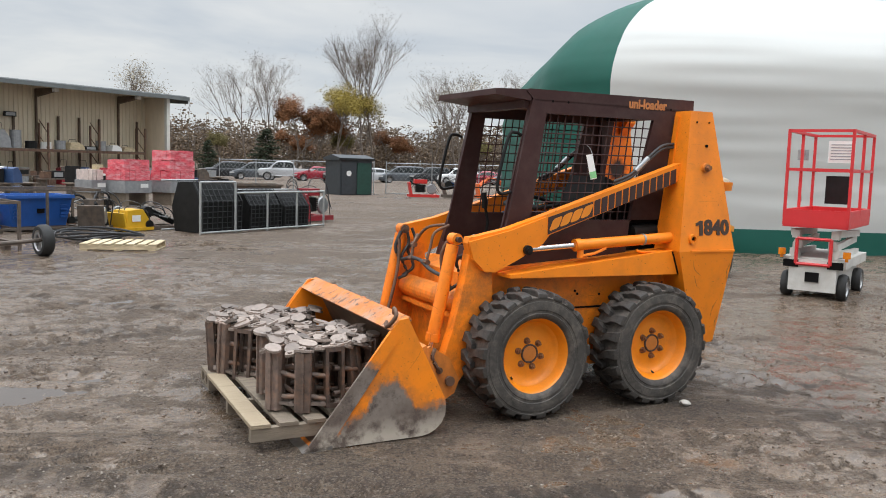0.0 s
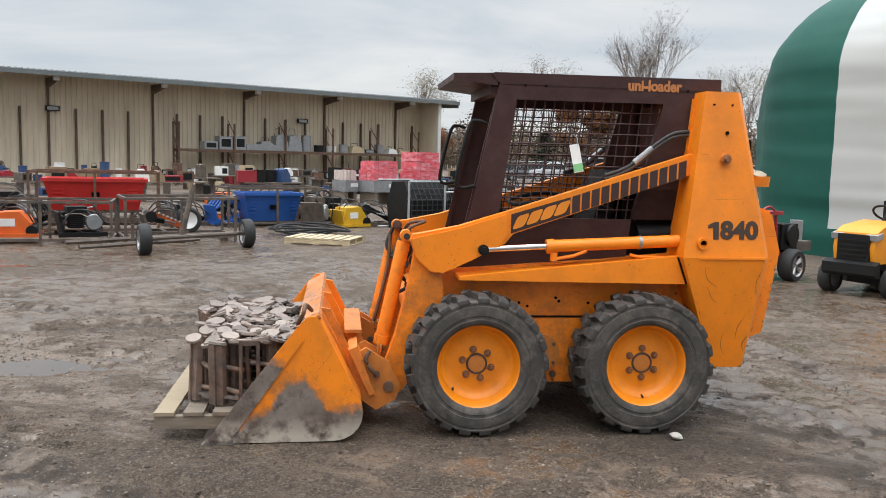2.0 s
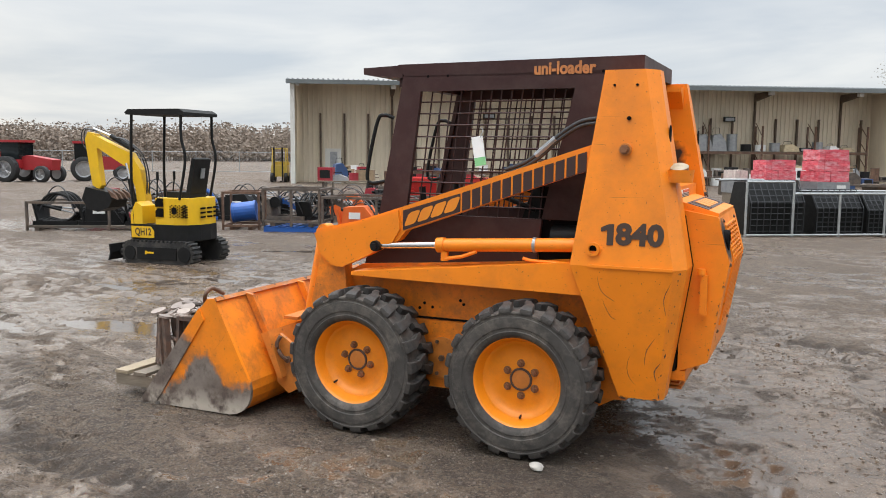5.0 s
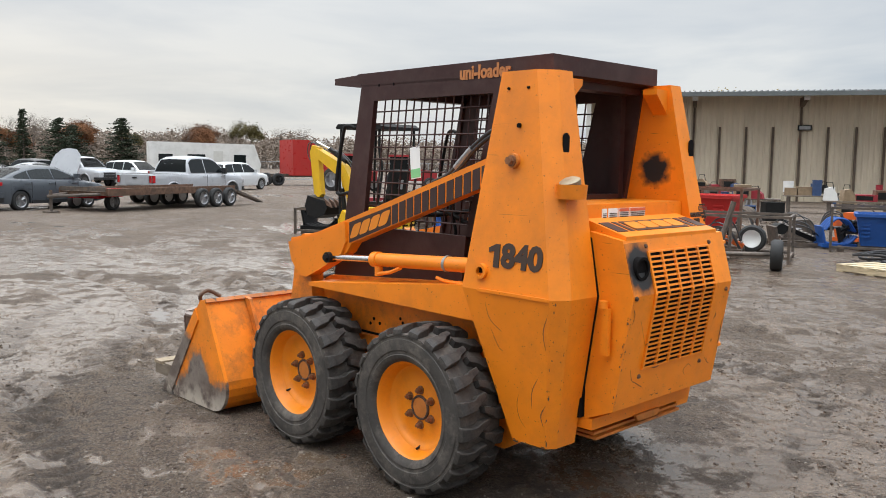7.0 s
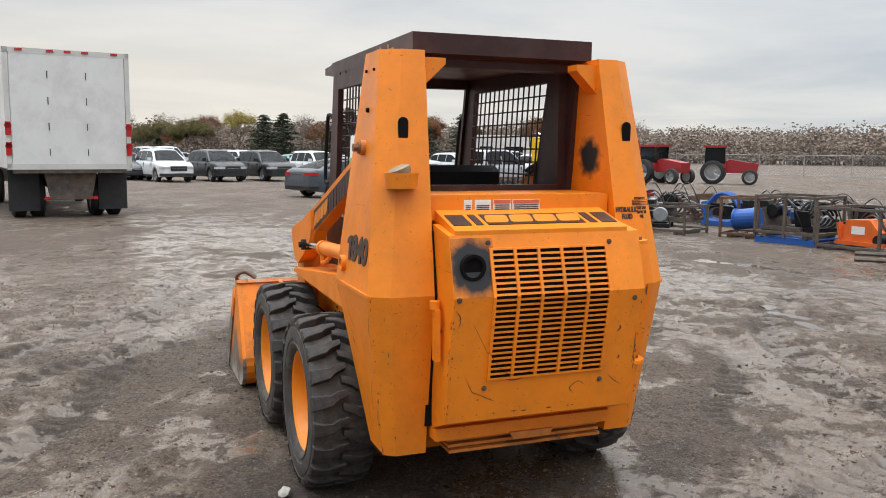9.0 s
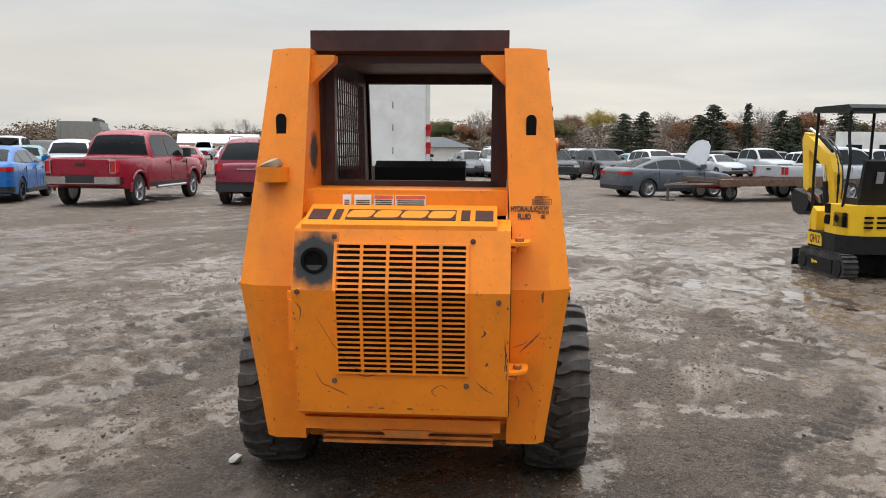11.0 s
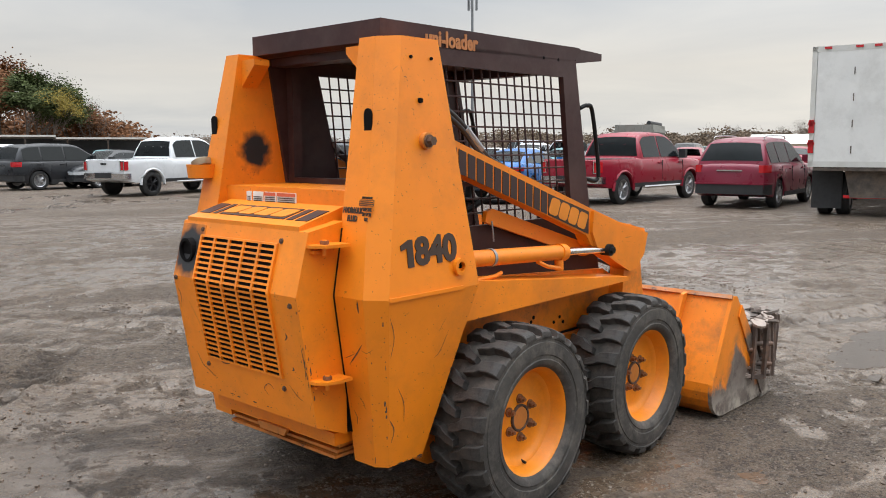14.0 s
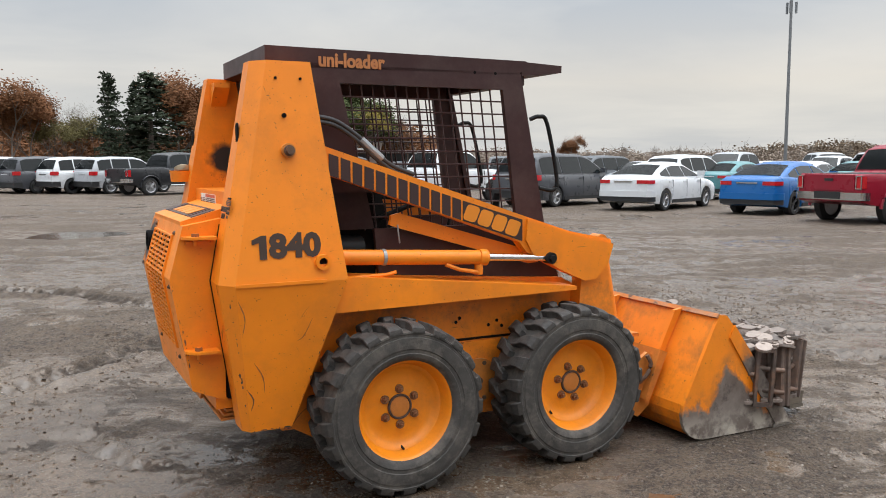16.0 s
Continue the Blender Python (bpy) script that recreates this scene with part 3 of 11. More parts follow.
    base = mx(mul(wet, 0.5), base, (0.076, 0.051, 0.033))
    ln.new(base, b.inputs["Base Color"])
    ln.new(rg(wet, 0.0, 1.0, 0.74, 0.09), b.inputs["Roughness"])
    b.inputs["Specular IOR Level"].default_value = 0.5
    h = mul(mul(nz(30.0, 6.0, 0.75), 0.8), mul(stones, 0.16), "ADD")
    h = mul(h, mul(nz(9.0, 6.0, 0.68), 1.0), "ADD")
    h = mul(h, mul(nz(110.0, 2.0, 0.6), 0.12), "ADD")
    bp = nt.new("ShaderNodeBump")
    bp.inputs["Distance"].default_value = 0.085
    ln.new(rg(wet, 0.0, 1.0, 1.0, 0.06), bp.inputs["Strength"])
    ln.new(h, bp.inputs["Height"])
    ln.new(bp.outputs[0], b.inputs["Normal"])
    return m


M_GROUND = ground_material()
me.materials.append(M_GROUND)
ground = tagged(new("ground", me), "dark wet muddy gravel yard with ruts and pools", "ground", kind="structure")

M_WATER = mat("muddy_water", (0.075, 0.055, 0.042), 0.06, var=0.1, bump=0.02, bscale=8, spec=0.6)
M_FILM = mat("wet_mud_film", (0.11, 0.062, 0.034), 0.22, var=0.2, scale=8, bump=0.15, bscale=25)
for i, (cx, cy, a, b_, turn, dep) in enumerate(POOLS):
    bm = bm_new()
    c, s = math.cos(radians(turn)), math.sin(radians(turn))
    shore = []
    for k in range(120):
        an = 2 * math.pi * k / 120
        w = 1.12 + 0.20 * math.sin(3 * an + i) + 0.12 * math.sin(7 * an + 2 * i) + 0.09 * math.sin(13 * an + 5 * i) + 0.06 * math.sin(29 * an + i)
        u, v = a * w * math.cos(an), b_ * w * math.sin(an)
        shore.append((cx + u * c - v * s, cy + u * s + v * c))
    zz = min(gz(x, y) for x, y in shore[::4]) + 0.003
    bm.faces.new([bm.verts.new((x, y, zz)) for x, y in shore])
    tagged(part("water", bm, M_WATER if a > 0.6 else M_FILM), "still shallow muddy pool reflecting the sky", "pool", "pools in the yard", "structure")

# ---- long shed building ----
M_SHEET = mat("beige_sheet_metal", (0.69, 0.60, 0.46), 0.55, var=0.10, scale=0.8, bump=0.05, dirt=(0.36, 0.30, 0.22), dirt_amt=0.35, dscale=0.6, stretch=(1, 1, 0.25))
M_ROOFS = mat("grey_roof_sheet", (0.30, 0.32, 0.33), 0.4, metal=0.4, var=0.1, scale=1, bump=0.05)
M_POST = mat("weathered_post", (0.12, 0.085, 0.06), 0.8, var=0.35, scale=2, bump=0.2)
M_TRIMW = mat("pale_trim", (0.62, 0.61, 0.57), 0.5, var=0.06, scale=1, bump=0.03, dirt=(0.4, 0.36, 0.3), dirt_amt=0.3)
EL, ER = Vector((-40.9, 27.4, 0)), Vector((-18.7, 61.0, 0))
along = (ER - EL).normalized()
back = Vector((-along.y, along.x, 0))
B_LEN = (ER - EL).length
ang = math.degrees(math.atan2(along.y, along.x))
# local: x along the front, y back into the building
shed = thing("storage_building", Matrix.Translation((EL.x, EL.y, -0.62)) @ pose(0, 0, 0, 0, 0, ang), "long beige sheet-metal storage building with an open deep eave", "building")
REC, H_E = 2.6, 6.2
bm = bm_new()
n = int((B_LEN - 2.4) / 0.3)
pro = []
for i in range(n + 1):
    x0 = 0.6 + i * 0.3
    for dx, dy in ((0.0, 0.0), (0.17, 0.0), (0.20, -0.045), (0.27, -0.045)):
        pro.append((x0 + dx, REC + dy))
vs = [(x, y, z) for z in (0, H_E + 0.25) for x, y in pro]
m_ = len(pro)
verts_faces(bm, vs, [(i, i + 1, m_ + i + 1, m_ + i) for i in range(m_ - 1)])
box(bm, (B_LEN / 2, REC + 0.15, (H_E + 0.2) / 2), (B_LEN - 1.2, 0.18, H_E + 0.2))
part("wall", bm, M_SHEET, shed)
for x0, w in ((0.35, 0.22), (B_LEN - 1.6, 0.22)):
    bm = bm_new()
    box(bm, (x0, 0.13, H_E / 2), (0.26, 0.26, H_E))
    bevel(bm, 0.01)
    part("corner_post", bm, M_TRIMW, shed)
    bm = bm_new()
    prism(bm, [(x0 - 0.05, 0.28)] + [(x0 + 0.05 + 0.03 * (k // 2 % 2), 0.28 + 0.135 * ((k + 1) // 2)) for k in range(34)] + [(x0 - 0.05, 2.57)], 0.0, H_E, "z")
    part("wing_wall", bm, M_SHEET, shed)
# body of the building behind
bm = bm_new()
box(bm, (B_LEN / 2 - 0.6, 8.5, H_E / 2), (B_LEN - 1.9, 11.4, H_E))
part("rear_wall", bm, M_SHEET, shed)
bm = bm_new()
prism(bm, [(-0.25, H_E), (-0.25, H_E + 0.16), (7.4, H_E + 0.55), (15.0, H_E + 0.2), (15.0, H_E + 0.04), (7.4, H_E + 0.39)], 0.0, B_LEN, "x")
part("roof", bm, M_ROOFS, shed, "low pitched grey sheet roof")
bm = bm_new()
for i in range(int(B_LEN / 0.3)):
    prism(bm, [(-0.28, H_E + 0.16), (-0.28, H_E + 0.23), (7.4, H_E + 0.61), (7.4, H_E + 0.55)], 0.05 + i * 0.3, 0.13 + i * 0.3, "x")
part("roof_rib", bm, M_ROOFS, shed)
bm = bm_new()
box(bm, (B_LEN / 2, -0.30, H_E + 0.03), (B_LEN, 0.06, 0.25))
box(bm, (B_LEN - 0.03, 3.6, H_E + 0.06), (0.06, 7.6, 0.44), Matrix.Rotation(radians(2.4), 3, "X"))
part("fascia", bm, mat("dark_fascia", (0.135, 0.15, 0.15), 0.5, var=0.15, scale=1, bump=0.03), shed)
k = 0
for i in range(26):
    x0 = 1.9 + i * 1.50
    if x0 > B_LEN - 2.0:
        break
    tall = i % 4 == 3
    bm = bm_new()
    hh = H_E - 0.1 if tall else H_E - 1.7
    box(bm, (x0, REC - 0.13, hh / 2), (0.12, 0.12, hh))
    bevel(bm, 0.012)
    part("post", bm, M_POST, shed)
    if tall:
        bm = bm_new()
        prism(bm, [(REC - 0.2, H_E - 0.55), (REC - 0.2, H_E - 0.05), (0.6, H_E - 0.05), (0.4, H_E - 0.28)], x0 - 0.12, x0 + 0.12, "x")
        part("bracket", bm, M_POST, shed)
        bm = bm_new()
        box(bm, (x0, 0.30, H_E - 0.18), (0.3, 0.28, 0.22))
        bevel(bm, 0.03)
        part("flood_lamp", bm, M_WHITE, shed)
for x0 in (12.6, 28.6):
    bm = bm_new()
    box(bm, (x0, REC - 0.28, H_E - 1.75), (0.75, 0.18, 0.30))
    bevel(bm, 0.03)
    wl_ = part("wall_lamp", bm, M_BLACK, shed)
    bm = bm_new()
    box(bm, (x0, REC - 0.375, H_E - 1.75), (0.6, 0.012, 0.2))
    part("lens", bm, M_GREY, wl_)
bm = bm_new()
box(bm, (2.68, REC - 0.06, 1.15), (1.0, 0.1, 2.3))
bevel(bm, 0.01)
dr = part("door", bm, M_TRIMW, shed)
bm = bm_new()
box(bm, (2.72, REC - 0.12, 1.35), (0.45, 0.02, 1.5))
part("pane", bm, M_GREY, dr)

# ---- fabric hall ----
M_FABW = mat("white_fabric", (0.50, 0.505, 0.49), 0.6, var=0.05, scale=0.5, bump=0.12, bscale=1.2, dirt=(0.43, 0.43, 0.41), dirt_amt=0.4, dscale=0.5, stretch=(0.35, 1, 1.6))
M_FABG = mat("green_fabric", (0.010, 0.085, 0.064), 0.6, spec=0.25, var=0.12, scale=0.6, bump=0.10, bscale=2.0, dirt=(0.018, 0.075, 0.060), dirt_amt=0.3)
D_X0, D_Y0, D_R, D_H0, D_A, D_B = 2.22, 17.2, 3.2, 3.3, 4.0, 2.5
hall = thing("fabric_hall", Matrix.Translation((0, 0, -0.10)), "tall white fabric hall with a dark green end and skirt", "hall")


def hall_in(z):
    q = min(1.0, max(0.0, (z - D_H0) / D_B))
    return D_A * (1 - math.sqrt(max(0.0, 1 - q * q)))


def hall_sheet(name, s0, s1, z0, z1, nz_, ns, material, label, wrinkle=0.0, out=0.0):
    """s runs round the base: 0 at the corner, positive along the front, negative along the end."""
    bm = bm_new()
    grid = []
    for j in range(nz_ + 1):
        z = z0 + (z1 - z0) * j / nz_
        o = hall_in(z)
        row = []
        for i in range(ns + 1):
            s = s0 + (s1 - s0) * i / ns
            r = max(D_R - o, 0.02)
            cx, cy = D_X0 + max(D_R, o), D_Y0 + max(D_R, o)
            if s >= 0:
                px, py, a = cx + s, cy - r, 0.0
            elif s > -D_R * math.pi / 2:
                a = -s / D_R
                px, py = cx - r * math.sin(a), cy - r * math.cos(a)
            else:
                px, py, a = cx - r, cy + (-s - D_R * math.pi / 2), math.pi / 2
            w = out + wrinkle * (noise.noise((s * 0.16, z * 1.9 + 0.12 * s, 3.1)) + 0.55 * noise.noise((s * 0.35, z * 4.6, 7.7)))
            row.append(bm.verts.new((px - w * math.sin(a), py - w * math.cos(a), z)))
        grid.append(row)
    for j in range(nz_):
        for i in range(ns):
            bm.faces.new((grid[j][i], grid[j][i + 1], grid[j + 1][i + 1], grid[j + 1][i]))
    return part(name, bm, material, hall, label, smooth=60)


hall_sheet("cover", -2.18, 38.0, 0.42, 5.75, 80, 170, M_FABW, "white wrinkled fabric cover", 0.030)
hall_sheet("end_cover", -18.0, -2.18, 0.42, 5.75, 48, 90, M_FABG, "dark green fabric end", 0.05)
hall_sheet("skirt", -6.0, 38.0, -0.15, 0.47, 6, 110, M_FABG, "dark green ground skirt", 0.06, 0.05)
bm = bm_new()
verts_faces(bm, [(D_X0 + 3, D_Y0 + 3, 5.72), (40, D_Y0 + 3, 5.72), (40, D_Y0 + 22, 5.72), (D_X0 + 3, D_Y0 + 22, 5.72)], [(0, 1, 2, 3)])
part("crown", bm, M_FABW, hall)

# ---- skid-steer loader ----
loader = thing("skid_steer_loader", LOADER, "orange and brown skid-steer loader with a dirty front bucket", "loader")


def both(fn):
    for s in (1, -1):
        fn(s)


def lp(name, M, label="", bev=0.006, smooth=None, seg=1):
    """Opens a part of the loader: returns the mesh and a function that closes it."""
    bm = bm_new()

    def done(parent=loader):
        if bev:
            bevel(bm, bev, seg)
        return part(name, bm, M, parent, label, smooth)
    return bm, done


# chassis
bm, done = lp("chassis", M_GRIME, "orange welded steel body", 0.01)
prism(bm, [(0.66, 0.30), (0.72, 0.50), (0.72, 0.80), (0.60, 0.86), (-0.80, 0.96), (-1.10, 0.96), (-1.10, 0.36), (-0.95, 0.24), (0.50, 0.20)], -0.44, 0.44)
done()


def chain_case(s):
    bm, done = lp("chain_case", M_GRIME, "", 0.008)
    prism(bm, [(0.80, 0.24), (0.80, 0.57), (-0.80, 0.57), (-0.92, 0.45), (-0.92, 0.26), (-0.80, 0.19), (0.60, 0.19)], s * 0.43, s * 0.47)
    cc = done()
    # near-black strip painting the shade of the groove above the chain case
    bm = bm_new()
    box(bm, (0.02, s * 0.4405, 0.578), (1.42, 0.006, 0.012))
    part("seam_gap", bm, M_DARK, cc)
    bm, done = lp("cover_plate", M_DORANGE, "stained round cover plate", 0.004)
    cyl(bm, (0.07, s * 0.465, 0.365), (0.07, s * 0.485, 0.365), 0.115, 32)
    cp = done(cc)
    for px, pz, rb, y_ in [(0.07 + 0.095 * math.cos(a * 1.257), 0.365 + 0.095 * math.sin(a * 1.257), 0.011, 0.494) for a in range(5)] + [(0.07, 0.365, 0.018, 0.50), (-0.01, 0.24, 0.02, 0.49)]:
        bm = bm_new()
        cyl(bm, (px, s * 0.468, pz), (px, s * y_, pz), rb, 6)
        part("bolt", bm, M_RUST, cc)
    for px, pz in ((0.20, 0.66), (0.15, 0.64), (-0.02, 0.69), (-0.04, 0.67), (-0.22, 0.66), (0.23, 0.63)):
        bm = bm_new()
        cyl(bm, (px, s * 0.438, pz), (px, s * 0.443, pz), 0.009, 8)
        part("bolt_hole", bm, M_DARK, cc)


both(chain_case)


def fender(s):
    bm, done = lp("fender", M_ORANGE, "long tapered orange side cover", 0.008)
    prism(bm, [(0.585, 0.815), (0.585, 0.835), (-0.70, 0.965), (-0.75, 0.955), (-0.795, 0.80), (-0.30, 0.805)], s * 0.42, s * 0.605)
    done()


both(fender)


# wheels
M_LUG = mat("worn_tread_rubber", (0.034, 0.031, 0.029), 0.62, var=0.4, scale=14, bump=0.3, bscale=60, dirt=(0.12, 0.102, 0.086), dirt_amt=0.75, dscale=9, spec=0.35)


def tyre_mesh():
    bm = bm_new()
    prof = [(0.232, -0.118), (0.245, -0.128), (0.285, -0.136), (0.335, -0.134), (0.358, -0.126), (0.365, -0.100), (0.367, -0.05), (0.368, 0.0),
            (0.367, 0.05), (0.366, 0.104), (0.366, 0.128), (0.364, 0.136), (0.356, 0.1375), (0.353, 0.1345), (0.342, 0.1350), (0.339, 0.1385), (0.312, 0.1415), (0.288, 0.1405),
            (0.284, 0.1365), (0.270, 0.1360), (0.266, 0.1395), (0.252, 0.1365), (0.242, 0.130), (0.232, 0.118)]
    lathe(bm, prof, 72, closed=True)
    me = bpy.data.meshes.new("tyre")
    finish(bm, me, 30)
    me.materials.append(M_RUBBER)
    return me


def rim_mesh():
    bm = bm_new()
    outer = [(0.0, 0.036), (0.095, 0.034), (0.135, 0.028), (0.165, 0.030), (0.182, 0.040), (0.188, 0.048), (0.202, 0.054), (0.212, 0.074), (0.221, 0.100), (0.228, 0.112), (0.237, 0.118), (0.241, 0.124),
             (0.243, 0.120), (0.243, -0.12), (0.18, -0.12), (0.0, -0.12)]
    lathe(bm, outer, 56)
    me = bpy.data.meshes.new("rim")
    finish(bm, me, 40)
    me.materials.append(M_RIM)
    return me


def lug_mesh(side):
    """One stepped tread bar from past the middle out to the shoulder, its worn end rounded down to the sidewall."""
    bm = bm_new()
    pts = [(0.020, -0.012, 0.402), (0.042, 0.014, 0.403), (0.058, 0.036, 0.403), (0.100, 0.058, 0.402), (0.112, 0.098, 0.399), (0.114, 0.124, 0.393), (0.116, 0.136, 0.384), (0.118, 0.1405, 0.370)]
    wid = [0.030, 0.036, 0.042, 0.048, 0.056, 0.062, 0.064, 0.058]
    rows = []
    for (da, y, r), w in zip(pts, wid):
        ha = w / r / 2
        rr = 0.362 if y < 0.11 else (0.360 if y < 0.13 else (0.356 if y < 0.138 else 0.362))
        rows.append([(rr, da - ha * 1.18, y), (r - 0.003, da - ha, y), (r, da - ha * 0.86, y), (r, da + ha * 0.86, y), (r - 0.003, da + ha, y), (rr, da + ha * 1.18, y)])
    rows = [[bm.verts.new((r * math.cos(a), side * y, r * math.sin(a))) for r, a, y in row] for row in rows]
    for i in range(len(rows) - 1):
        for j in range(5):
            bm.faces.new((rows[i][j], rows[i][j + 1], rows[i + 1][j + 1], rows[i + 1][j]))
    bm.faces.new(rows[0][::-1])
    bm.faces.new(rows[-1])
    me = bpy.data.meshes.new("lug")
    finish(bm, me, 28)
    me.materials.append(M_LUG)
    return me


TYRE, RIM = tyre_mesh(), rim_mesh()
LUGS = {1: lug_mesh(1), -1: lug_mesh(-1)}
bm = bm_new()
cyl(bm, (0.084, 0.030, 0), (0.084, 0.040, 0), 0.021, 12)
cyl(bm, (0.084, 0.036, 0), (0.084, 0.056, 0), 0.015, 6)
cyl(bm, (0.084, 0.052, 0), (0.084, 0.068, 0), 0.0075, 8)
NUTS = bpy.data.meshes.new("wheel_nut")
finish(bm, NUTS)
NUTS.materials.append(M_NUT)
bm = bm_new()
lathe(bm, [(0.0, 0.030), (0.048, 0.030), (0.048, 0.041), (0.030, 0.043), (0.0, 0.044)], 24)
HUB = bpy.data.meshes.new("hub")
finish(bm, HUB, 40)
HUB.materials.append(M_DORANGE)
bm = bm_new()
lathe(bm, [(0.049, 0.030), (0.060, 0.030), (0.060, 0.041), (0.057, 0.045), (0.051, 0.045), (0.049, 0.041)], 28, closed=True)
HUBRING = bpy.data.meshes.new("hub_ring")
finish(bm, HUBRING, 40)
HUBRING.materials.append(M_CHIP)
bm = bm_new()
lathe(bm, [(0.240, 0.118), (0.246, 0.118), (0.246, 0.1285), (0.240, 0.1265)], 56, closed=True)
BEAD = bpy.data.meshes.new("bead_ring")
finish(bm, BEAD, 40)
BEAD.materials.append(M_RUST)
bm = bm_new()
cyl(bm, (0.165, 0.04, -0.09), (0.171, 0.066, -0.094), 0.006, 8)
VALVE = bpy.data.meshes.new("valve")
finish(bm, VALVE)
VALVE.materials.append(M_BLACK)
for s in (1, -1):
    for px, spin in ((0.487, 0.3), (-0.470, 1.1)):
        wheel = new("wheel", TYRE)
        wheel.parent = loader
        wheel["label"] = "dirty black lugged tyre"
        wheel.matrix_basis = pose(px, s * 0.665, 0.360) @ (Matrix.Identity(4) if s > 0 else pose(0, 0, 0, 0, 0, 180)) @ pose(0, 0, 0, 0, math.degrees(spin), 0)
        for nm, md, lb, ats in (("rim", RIM, "orange dished rim", (0,)), ("hub", HUB, "", (0,)), ("hub_ring", HUBRING, "dark ring round the hub", (0,)), ("bead_ring", BEAD, "", (0,)), ("valve", VALVE, "", (0,)), ("wheel_nut", NUTS, "", range(6))):
            for k in ats:
                o = new(nm, md)
                o.parent = wheel
                o.matrix_basis = pose(0, 0, 0, 0, 60 * k + 28, 0) if nm == "wheel_nut" else Matrix.Identity(4)
                if lb:
                    o["label"] = lb
        for q in (1, -1):
            for k in range(21):
                o = new("lug", LUGS[q])
                o.parent = wheel
                o.matrix_basis = pose(0, 0, 0, 0, (k + (0.5 if q < 0 else 0)) * 360 / 21, 0)


def chips_along(parent, pts, nrm, n, seed, size=0.010):
    """Small ragged spots of lost paint along an edge, lying on a face with the given normal."""
    rng = random.Random(seed)
    nrm = Vector(nrm).normalized()
    bm = bm_new()
    segs = [(Vector(a), Vector(b)) for a, b in zip(pts, pts[1:])]
    for k in range(n):
        a, b = segs[rng.randrange(len(segs))]
        d = (b - a).normalized()
        e = nrm.cross(d)
        c = a + (b - a) * rng.random() ** 0.8 + e * rng.uniform(-0.6, 0.6) * size
        ln_, wd = size * (0.25 + 2.0 * rng.random() ** 3), size * rng.uniform(0.12, 0.5)
        vs = []
        for j in range(7):
            t = 2 * math.pi * j / 7
            q = rng.uniform(0.6, 1.2)
            vs.append(bm.verts.new(c + nrm * 0.0012 + d * (ln_ * q * math.cos(t)) + e * (wd * q * math.sin(t))))
        bm.faces.new(vs)
    o = part("paint_wear", bm, M_CHIP, parent, "bare spots in the paint")
    o["kind"] = "stuff"
    return o


def scored(parent, pts, nrm, width=0.004):
    """A scrape through the paint: a tapering stroke lying on a face."""
    nrm = Vector(nrm).normalized()
    line = arc_pts(pts, 4)
    bm = bm_new()
    rows = []
    for k, q in enumerate(line):
        d = (line[min(k + 1, len(line) - 1)] - line[max(k - 1, 0)]).normalized()
        e = nrm.cross(d)
        w = width * (0.15 + 0.85 * math.sin(math.pi * k / (len(line) - 1))) * (0.7 + 0.5 * ((k * 37) % 5) / 5)
        rows.append((bm.verts.new(q + nrm * 0.0015 + e * w / 2), bm.verts.new(q + nrm * 0.0015 - e * w / 2)))
    for a, b in zip(rows, rows[1:]):
        bm.faces.new((a[0], a[1], b[1], b[0]))
    part("scratch", bm, M_CHIP, parent, "dark scrape in the paint")


def soot_stain(name, c, r):
    """Orange paint blackened round a point, with a ragged edge."""
    m = M_ORANGE.copy()
    m.name = name
    nt, ln = m.node_tree.nodes, m.node_tree.links
    b = nt["Principled BSDF"]
    src = b.inputs["Base Color"].links[0].from_socket
    g = nt.new("ShaderNodeTexCoord")
    d = nt.new("ShaderNodeVectorMath")
    d.operation = "DISTANCE"
    d.inputs[1].default_value = c
    ln.new(g.outputs["Object"], d.inputs[0])
    n = nt.new("ShaderNodeTexNoise")
    n.inputs["Scale"].default_value, n.inputs["Detail"].default_value = 22.0, 6.0
    ln.new(g.outputs["Object"], n.inputs["Vector"])
    a = nt.new("ShaderNodeMath")
    a.operation = "MULTIPLY_ADD"
    a.inputs[1].default_value = 0.09
    ln.new(n.outputs["Fac"], a.inputs[0])
    ln.new(d.outputs["Value"], a.inputs[2])
    rr = nt.new("ShaderNodeMapRange")
    rr.inputs["From Min"].default_value, rr.inputs["From Max"].default_value = r * 0.85, r * 1.25
    ln.new(a.outputs[0], rr.inputs["Value"])
    mx = nt.new("ShaderNodeMixRGB")
    mx.inputs[1].default_value = (0.018, 0.017, 0.018, 1)
    ln.new(rr.outputs[0], mx.inputs[0])
    ln.new(src, mx.inputs[2])
    ln.new(mx.outputs[0], b.inputs["Base Color"])
    return m


